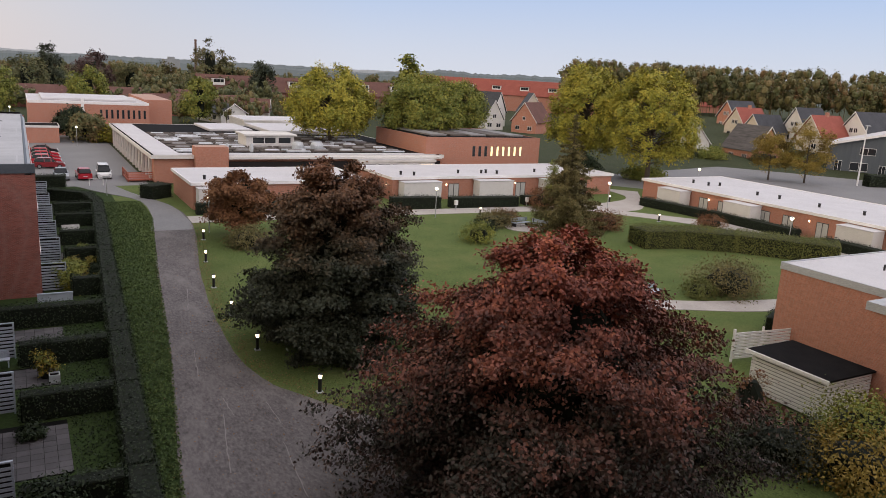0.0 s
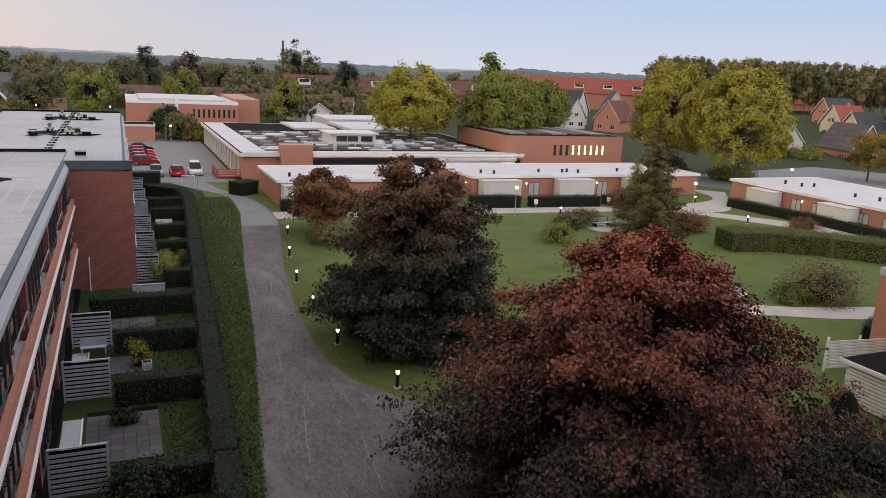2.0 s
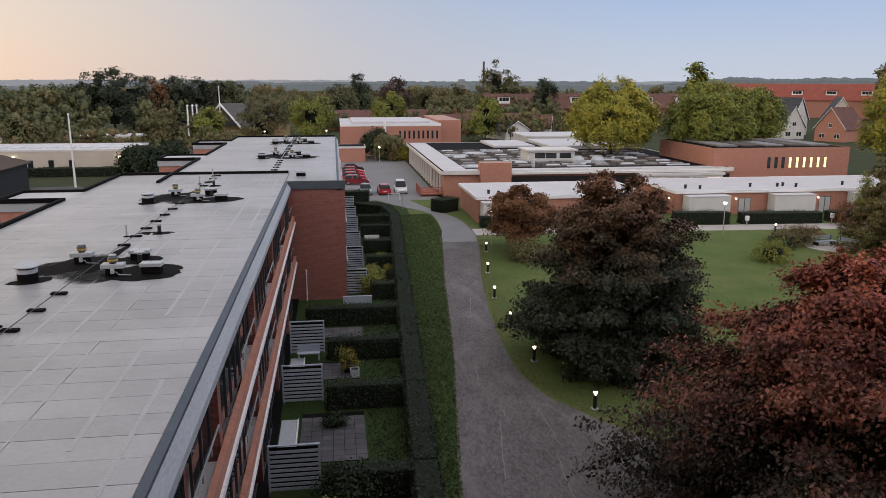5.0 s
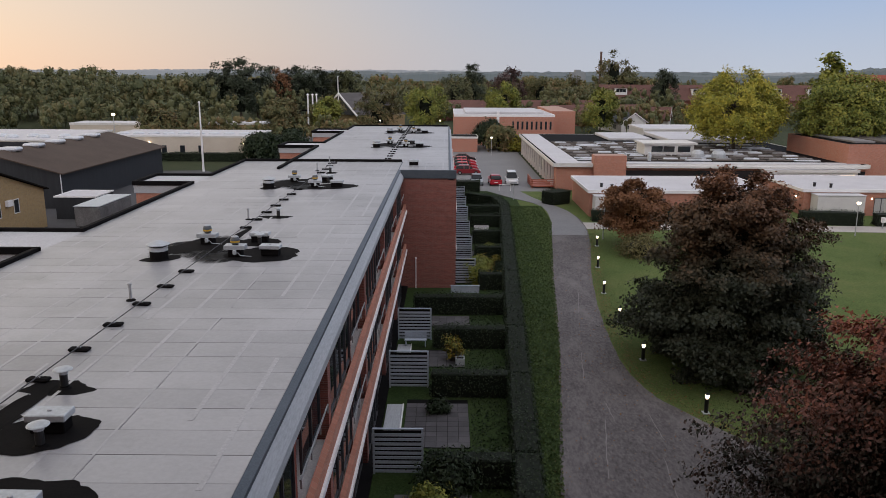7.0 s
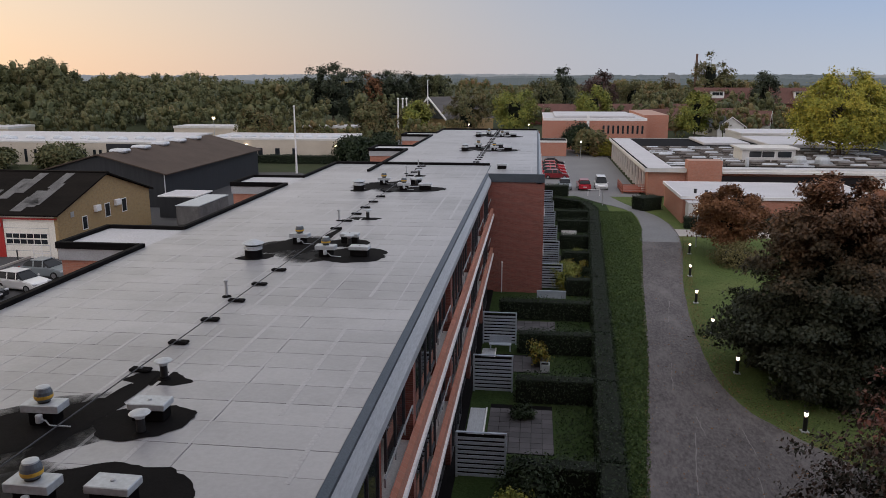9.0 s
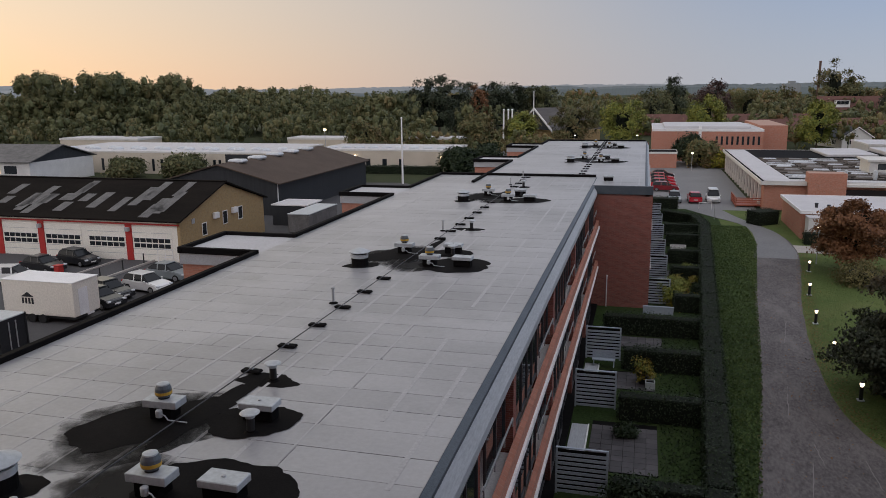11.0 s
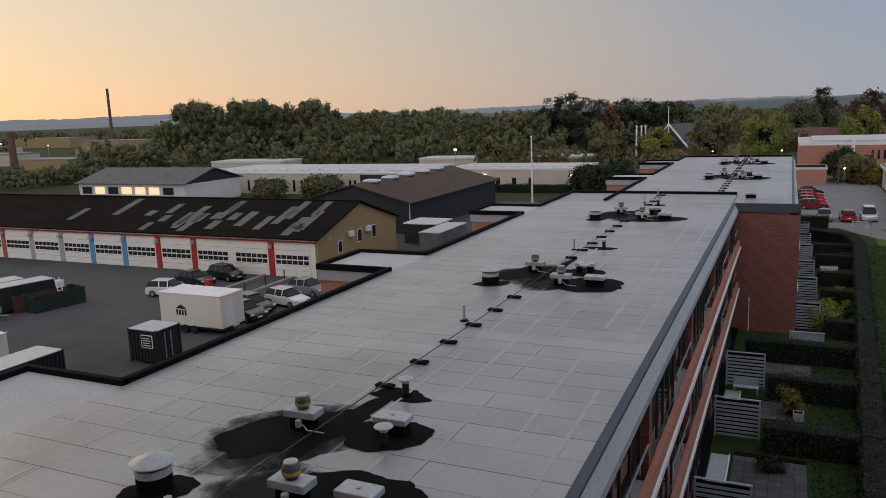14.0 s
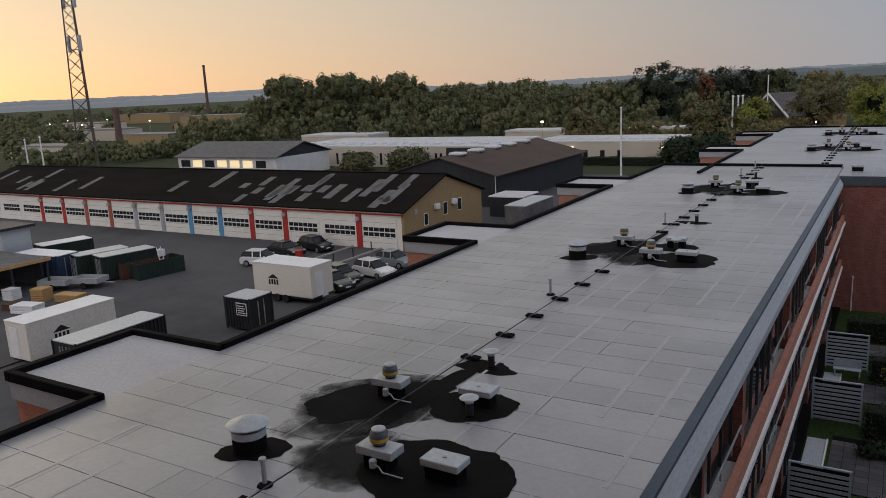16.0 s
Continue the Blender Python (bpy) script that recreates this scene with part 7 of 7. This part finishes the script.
def gable_house(x, y, z, rz, w, d, eave, top, wall, roof, label, windows=2, chimney=True):
    """A house with its gable facing -y before turning; w across the gable, d deep."""
    t = thing("house", pose(x, y, z, 0, 0, rz), label, "house", "gabled houses")
    part("wall", section(bmesh.new(), [(-w / 2, -0.6), (w / 2, -0.6), (w / 2, eave), (0, top - 0.15), (-w / 2, eave)], "y", 0, d), wall, t)
    for s in (-1, 1):
        e = eave - 0.35
        part("roof", section(bmesh.new(), [(s * (w / 2 + 0.45), e), (0, top), (0, top + 0.18), (s * (w / 2 + 0.45), e + 0.18)], "y", -0.35, d + 0.35), roof, t)
        part("barge_board", section(bmesh.new(), [(s * (w / 2 + 0.5), e - 0.05), (0, top - 0.04), (0, top + 0.2), (s * (w / 2 + 0.5), e + 0.2)], "y", -0.42, -0.36), white_paint, t)
    for i in range(windows):
        u = (i - (windows - 1) / 2) * 1.3
        wall_window(t, "x", u - 0.5, u + 0.5, eave + 0.3, eave + 1.5, 0, -1, 2)
    for u in (-w / 4, w / 4):
        wall_window(t, "x", u - 0.7, u + 0.7, 0.9, 2.2, 0, -1, 2)
    for v in (d * 0.28, d * 0.7):
        wall_window(t, "y", v - 0.8, v + 0.8, 0.8, 2.1, -w / 2, -1, 3)
    if chimney:
        part("chimney", box(-0.35, d * 0.5, top - 0.6, 0.35, d * 0.5 + 0.7, top + 0.9), brick_warm, t)
    return t


gable_house(151.5, 118.0, 0.0, -8, 8.0, 10.5, 3.2, 8.6, brick_warm, slate_grey, "brick house with streaked grey roof and white windows", 2, False)
gable_house(143.0, 133.0, 0.0, -35, 8.0, 10.0, 3.6, 9.0, white_render, tile_brown, "pale house with steep brown roof")
gable_house(178.0, 151.0, 3.0, -96, 7.5, 9.0, 4.0, 8.8, cream_render, tile_red, "cream gabled house with red roof", 2)
gable_house(196.0, 170.0, 4.5, -96, 7.5, 10.0, 4.0, 8.8, brick_warm, slate, "brick gabled house with dark roof", 2, False)
gable_house(172.0, 140.0, 2.5, -96, 7.5, 9.0, 3.4, 8.0, cream_render, slate, "cream gabled house with dark slate roof", 1, False)
gable_house(181.0, 134.0, 3.6, -96, 7.0, 9.0, 4.2, 9.3, white_render, slate, "white gabled house with dark slate roof", 2, False)
gable_house(171.0, 122.0, 2.6, -96, 7.5, 9.5, 3.9, 8.9, cream_render, tile_red, "cream gabled house with red tile roof", 1)
gable_house(180.0, 116.5, 3.4, -96, 8.5, 10.5, 4.2, 9.5, white_render, slate, "white gabled house with dark slate roof", 2, False)
gable_house(190.0, 103.0, 3.2, -96, 8.5, 10.5, 4.2, 9.2, white_render, tile_red, "white gabled house with red tile roof", 2)
gable_house(154.0, 216.0, 0.0, -25, 8.0, 9.5, 5.2, 11.8, cream_render, slate, "cream house with steep dark roof", 2, False)
gable_house(144.5, 222.0, 0.0, 25, 8.0, 10, 5.0, 11.5, white_render, slate, "pale house with steep dark roof", 1, False)
gable_house(137.5, 197.0, 0.0, -62, 8.5, 11, 3.6, 9.3, brick_warm, tile_brown, "brick house with steep brown tile roof", 1, False)
gable_house(133.0, 207.0, 0.0, -15, 6.0, 8, 3.5, 9.3, white_render, slate, "white gabled house among trees", 1, False)

# long red-roofed terrace rows
def terrace_row(x0, y0, x1, y1, eave, top, roof, wall, label, dormers=8):
    p, q = Vector((x0, y0, 0)), Vector((x1, y1, 0))
    L = (q - p).length
    a = math.degrees(math.atan2(q.y - p.y, q.x - p.x))
    t = thing("terrace_row", pose(x0, y0, 0, 0, 0, a), label, "building", "terrace rows")
    part("wall", box(0, 0, -0.5, L, 11, eave), wall, t)
    for e in (-0.5, 11.5):
        part("roof", section(bmesh.new(), [(e, eave - 0.2), (5.5, top), (5.5, top + 0.25), (e, eave + 0.05)], "x", -0.4, L + 0.4), roof, t)
    part("gable", section(bmesh.new(), [(0, eave), (11, eave), (5.5, top - 0.1)], "x", 0.05, L - 0.05), wall, t)
    for i in range(dormers):
        u = L * (i + 0.5) / dormers
        d = part("dormer", box(u - 2.4, 1.3, eave + 1.9, u + 2.4, 5.0, eave + 4.4), white_paint, t, "white dormer")
        part("dormer_roof", box(u - 2.7, 1.0, eave + 4.4, u + 2.7, 5.2, eave + 4.65), roof, d)
        for k in (-1.9, -0.6, 0.7):
            part("pane", box(u + k, 1.26, eave + 2.9, u + k + 1.2, 1.3, eave + 4.1), pane_dark, d)
    return t


terrace_row(178, 372, 320, 268, 8.2, 15.6, tile_red, brick_warm, "long brick terrace with red tile roof and white dormers", 12)
terrace_row(60, 300, 150, 300, 6.0, 11.5, tile_brown, brick_dark, "long brick block with dark red-brown roof", 6)
terrace_row(-8, 262, 52, 268, 2.8, 6.5, tile_brown, brick_dark, "low long building with brown roof", 0)
terrace_row(34, 236, 66, 246, 3.0, 6.0, tile_brown, brick_dark, "low house row with brown roof", 0)
fb = flat_building("low_building", 44.0, 172.0, 66.0, 186.0, 4.0, white_render, "white low building behind the school", felt_plain, white_paint, 0.1, 0.3)
fb = flat_building("low_building", 66.5, 196.0, 80.0, 205.0, 5.0, brick_warm, "brick low building with white roof", felt_plain, white_paint, 0.1, 0.5)
gable_house(28, 224, 0, 90, 9, 14, 3.0, 5.6, brick_warm, tile_brown, "low brick house with brown roof", 0, False)
gable_house(52, 214, 0, 20, 8, 12, 2.8, 5.2, white_render, slate, "low white house behind the school", 0, False)
gable_house(66, 228, 0, 70, 8, 12, 2.8, 6.2, white_render, tile_brown, "low white house with brown roof", 0, False)

# grey store with a shallow gable
st = thing("store_building", pose(153.6, 104.2, 0, 0, 0, -61), "grey clad store with white gable edge and a lit sign", "store")
clad_grey = worn("blue_grey_cladding", (0.07, 0.085, 0.10), (0.10, 0.115, 0.13), 0.6, 10.0, 0.6, stretch=(3, 3, 0.3))
part("wall", section(bmesh.new(), [(0, 0), (26, 0), (26, 6.2), (13, 9.6), (0, 6.2)], "y", 0, 30), clad_grey, st)
for s, a in ((-0.6, 0), (26.6, 26)):
    part("roof", section(bmesh.new(), [(s, 6.1), (13, 9.65), (13, 9.95), (s, 6.4)], "y", -0.6, 30.5), felt_plain, st)
    part("gable_edge", section(bmesh.new(), [(s, 5.95), (13, 9.5), (13, 10.0), (s, 6.45)], "y", -0.75, -0.61), white_paint, st)
for u, w, z0, z1 in ((1.5, 1.4, 0.1, 3.0), (4.5, 3.4, 1.0, 2.8), (10.0, 1.2, 0.1, 2.6), (12.0, 6.0, 0.4, 2.8), (6.0, 3.0, 4.5, 6.0)):
    wall_window(st, "x", u, u + w, z0, z1, 0, -1, 2)
for i, w in enumerate((0.5, 0.5, 0.7, 0.25, 0.6, 0.6)):
    part("sign_bar", box(13.0 + i * 0.8, -0.12, 3.4, 13.0 + i * 0.8 + w, -0.02, 4.3), white_paint, st)
mp = thing("street_lamp", pose(138.0, 86.7, 0), "tall white street lamp post by the store", "lamp")
part("post", lathe(bmesh.new(), [(0.16, 0), (0.12, 6), (0.08, 11.2)], 10), white_paint, mp)
part("head", box(-0.2, -0.6, 11.2, 0.2, 0.3, 11.4, 0.05), steel, mp)
hedge(139.5, 86.0, 147.0, 83.5, 2.0, 2.2, label="clipped green hedge beside the street", density=20, size=0.3)
for k, (x, y, R, h) in enumerate(((140.0, 124.0, 3.0, 3.2), (148.0, 116.5, 2.2, 2.4), (152.5, 111.0, 2.5, 2.8), (134.0, 128.5, 3.2, 3.6), (96.5, 100.0, 3.0, 2.0), (84.5, 103.0, 3.0, 4.0))):
    shrub(x, y, R, h, hedge_leaf if k % 2 else maple_dark, "dark garden shrub beside the street", 140 + k, clusters=130, size=0.3)

# church-like hall, poles and trees beyond the second block
ch = thing("parish_hall", pose(-36, 236, 0, 0, 0, -50), "low hall with a steep white-edged slate gable", "hall")
part("wall", box(-22, 4, 0, 14, 18, 3.4), brick_yellow, ch)
part("flat_roof", box(-23, 3, 3.4, 4, 19, 3.8), felt_black, ch)
for s in (-1, 1):
    part("roof", section(bmesh.new(), [(2 + s * 10, 3.2), (2, 9.6), (2, 9.85), (2 + s * 10, 3.45)], "y", 2, 20), slate_grey, ch)
    part("gable_edge", section(bmesh.new(), [(2 + s * 10.2, 2.9), (2, 9.4), (2, 9.95), (2 + s * 10.2, 3.5)], "y", 1.7, 1.99), white_paint, ch)
part("gable", section(bmesh.new(), [(-7.6, 3.4), (11.6, 3.4), (2, 9.4)], "y", 2.2, 2.5), clad_dark, ch)


def pole(name, x, y, h, r, label, material=white_paint, extra=None):
    t = thing(name, pose(x, y, 0), label, "pole", "poles")
    part("shaft", lathe(bmesh.new(), [(r * 1.2, 0), (r, h * 0.3), (r * 0.7, h)], 8), material, t)
    part("knob", lathe(bmesh.new(), [(r * 0.8, h), (r * 1.4, h + r), (r * 0.4, h + 2 * r)], 8), material, t)
    return t


pole("flag_pole", -30.8, 217.4, 14.6, 0.16, "tall white flag pole")
pole("flag_pole", -39.9, 123.6, 11.0, 0.16, "tall white flag pole by the offices")
for x, y in ((-38.6, 213.0), (-37.4, 213.6), (-36.4, 214.2)):
    pole("white_pole", x, y, 9.6, 0.28, "white painted banner pole in a row of three")
pole("flag_pole", -172.8, 101.4, 8.4, 0.2, "white flag pole behind the workshop")
pole("flag_pole", -171.2, 104.1, 8.8, 0.2, "white flag pole behind the workshop")

brick_stack = worn("old_brick_stack", (0.10, 0.06, 0.05), (0.16, 0.10, 0.08), 0.3, 2.0, 0.9)
def stack_chimney(x, y, h, r, label):
    t = thing("factory_chimney", pose(x, y, 0), label, "chimney", "chimneys")
    part("shaft", lathe(bmesh.new(), [(r * 1.5, 0), (r * 1.15, h * 0.5), (r, h - 1.5)], 14), brick_stack, t)
    part("rim", lathe(bmesh.new(), [(r * 1.1, h - 1.5), (r * 1.15, h - 0.5), (r * 1.0, h)], 14), brick_stack, t)


stack_chimney(-518, 470, 44.2, 1.0, "tall brick factory chimney beyond the wood")
stack_chimney(173.5, 884, 40.0, 1.15, "slim dark factory chimney far off")
stack_chimney(-210, 153.4, 14.6, 0.9, "short dark stack behind the workshop")
# takes the farther hills' colour, haze included
fx = thing("factory", pose(150, 890, 0), "factory block in painted haze grey beside the far chimney", "factory")
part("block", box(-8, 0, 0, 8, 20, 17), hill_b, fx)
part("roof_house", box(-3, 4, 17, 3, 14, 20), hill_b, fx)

# lattice mast
mast_steel = flat_mat("weathered_mast_steel", (0.10, 0.085, 0.07), 0.6, 0.3)
ms = thing("radio_mast", pose(-153.4, 104.3, 0), "tall steel lattice radio mast with antennas", "mast")
H = 58.0
half = lambda z: 2.6 - 1.7 * min(1, z / 50.0)
legs = [(1, 0), (-0.5, 0.866), (-0.5, -0.866)]
for lx, ly in legs:
    part("leg", tube(bmesh.new(), [(lx * half(0), ly * half(0), 0), (lx * half(50), ly * half(50), 50), (lx * half(50), ly * half(50), H)], [0.16, 0.13, 0.1], 6), mast_steel, ms)
z = 0.0
while z < H - 2:
    dz = 1.2 * half(z) + 0.6
    for i in range(3):
        a, b = legs[i], legs[(i + 1) % 3]
        p0, p1 = (a[0] * half(z), a[1] * half(z), z), (b[0] * half(z + dz), b[1] * half(z + dz), z + dz)
        q0, q1 = (b[0] * half(z), b[1] * half(z), z), (a[0] * half(z + dz), a[1] * half(z + dz), z + dz)
        part("brace", tube(bmesh.new(), [p0, p1], 0.06, 4), mast_steel, ms)
        part("brace", tube(bmesh.new(), [q0, q1], 0.06, 4), mast_steel, ms)
    z += dz
for zz in (27.0, 36.0):
    for s in (-1.9, 1.9):
        part("antenna", box(s - 0.3, -0.3, zz, s + 0.3, 0.3, zz + 3.4, 0.08), fascia_grey, ms)
    part("platform", box(-2.0, -0.1, zz + 0.4, 2.0, 0.1, zz + 0.6), steel, ms)

# scattered roofs in the western plain and behind the offices
for k, (x, y, w, d, h) in enumerate(((-262, 190, 30, 12, 4), (-330, 210, 40, 14, 5), (-300, 250, 26, 12, 5), (-420, 260, 50, 16, 6), (-390, 330, 60, 16, 6), (-250, 140, 34, 10, 4), (-520, 380, 60, 20, 7), (-88, 178, 22, 8, 4.2), (-60, 190, 14, 8, 3.6), (-150, 170, 24, 10, 4.2))):
    flat_building("far_building", x, y, x + w, y + d, h, cream_render if k % 2 else brick_yellow, "far low industrial building with a grey roof", felt_plain if k > 6 else duct_grey, white_render if k > 6 else duct_grey, 0.1, 0.5)
for k, (x, y) in enumerate(((-290, 200), (-345, 232), (-330, 260), (-420, 300), (-460, 300), (-500, 340), (-77, 176.5), (-400, 250))):
    t = thing("flood_lamp", pose(x, y, 0), "small bright yard lamp far off", "lamp", "yard lamps")
    part("post", lathe(bmesh.new(), [(0.1, 0), (0.08, 6.0)], 6), steel, t)
    part("head", lathe(bmesh.new(), [(0.25, 6.0), (0.45, 6.2), (0.3, 6.5)], 8), lamp_glow, t)

# single trees that stand out from the belts
pop = lambda R: (lambda h: R * max(0.03, 1 - (2 * h - 0.75) ** 2 / 1.6) ** 0.5)
for k, (x, y, h, R, mt) in enumerate(((16, 224, 12.6, 4.9, maple_dark), (42, 211, 11.4, 4.5, maple_dark), (-6, 215, 12.4, 6.0, maple_dark), (-20, 221, 10.8, 6.6, wood_autumn), (-31, 203, 9.2, 5.0, wood_autumn),
                                     (-40, 186, 9.5, 4.0, wood_autumn), (-31, 198, 9.4, 3.3, maple_dark), (-62, 164, 8.4, 3.9, wood_autumn), (11, 160, 5.0, 3.2, wood_autumn), (14.0, 160, 2.6, 2.4, maple), (9.0, 166, 5.6, 3.0, hedge_leaf),
                                     (-95, 124, 3.4, 2.8, wood_leaf), (-84, 126, 3.8, 3.4, wood_leaf), (-34, 140, 4.6, 3.0, hedge_leaf), (-31, 150, 4.4, 3.4, hedge_leaf))):
    tree("garden_tree", x, y, h, pop(R), h * 0.14, mt, "leafy garden tree in autumn colours", 630, 12, 0.9, 0.5, 200 + k, 0.2, "garden trees", 20, 0.7, clump=R * 0.24, core=0.3)
for k, (x, y, h, R, mt) in enumerate(((10, 300, 19.0, 4.0, pine_dark), (24, 309, 18.2, 6.7, plum), (69, 323, 25.2, 7.4, wood_autumn), (74, 311, 18.2, 5.3, wood_autumn), (81, 289, 17.8, 4.3, pine_dark), (47, 296, 13.3, 6.7, wood_autumn),
                                     (3, 290, 14.7, 6.5, wood_leaf), (38, 318, 14.1, 6.0, wood_autumn), (-34, 278, 16.8, 5.4, wood_leaf), (-52, 296, 16.8, 5.6, pine_dark), (-47, 306, 16.2, 4.6, pine_dark), (-73, 252, 18.4, 5.1, pine_dark),
                                     (-67, 249, 19.2, 5.8, pine_dark), (-63, 255, 17.8, 5.5, pine_dark), (-58, 269, 16.7, 4.1, rust), (-53, 275, 17.1, 4.6, pine_dark), (-47, 281, 17.0, 4.3, pine_dark), (-40, 287, 15.9, 5.4, wood_leaf),
                                     (-68, 293, 18.0, 5.6, pine_dark), (-60, 304, 17.6, 5.3, pine_dark), (66, 135, 19.2, 2.2, maple_dark))):
    tree("tall_tree", x, y, h, pop(R), h * 0.16, mt, "tall tree rising over the roofs", 500, 10, 1.2, 0.68, 240 + k, 0.4, "tall trees", 18, 0.75, clump=R * 0.26, core=0.3)


# ---- bricks of the nearest stair bay, one by one ----
brick_piece = per_piece("brick_piece", (0.42, 0.16, 0.10), (0.60, 0.27, 0.17), 0.85, 40.0)
bay = next(o for o in block_a.children if o.name.startswith("stair_bay"))
bm = box(0, -0.008, 0, 0.226, 0.004, 0.054, 0.003)
brick_mesh = bpy.data.meshes.new("brick")
bm.to_mesh(brick_mesh)
bm.free()
brick_mesh.materials.append(brick_piece)
for row in range(19):
    z = 7.09 + row * 0.0667
    x = -16.28 + (0.12 if row % 2 else 0.0)
    while x + 0.226 < -12.62:
        ob = new("brick", brick_mesh)
        ob.parent = bay
        ob.location = (x, 10.45 + rnd.uniform(-0.002, 0.002), z)
        x += 0.238
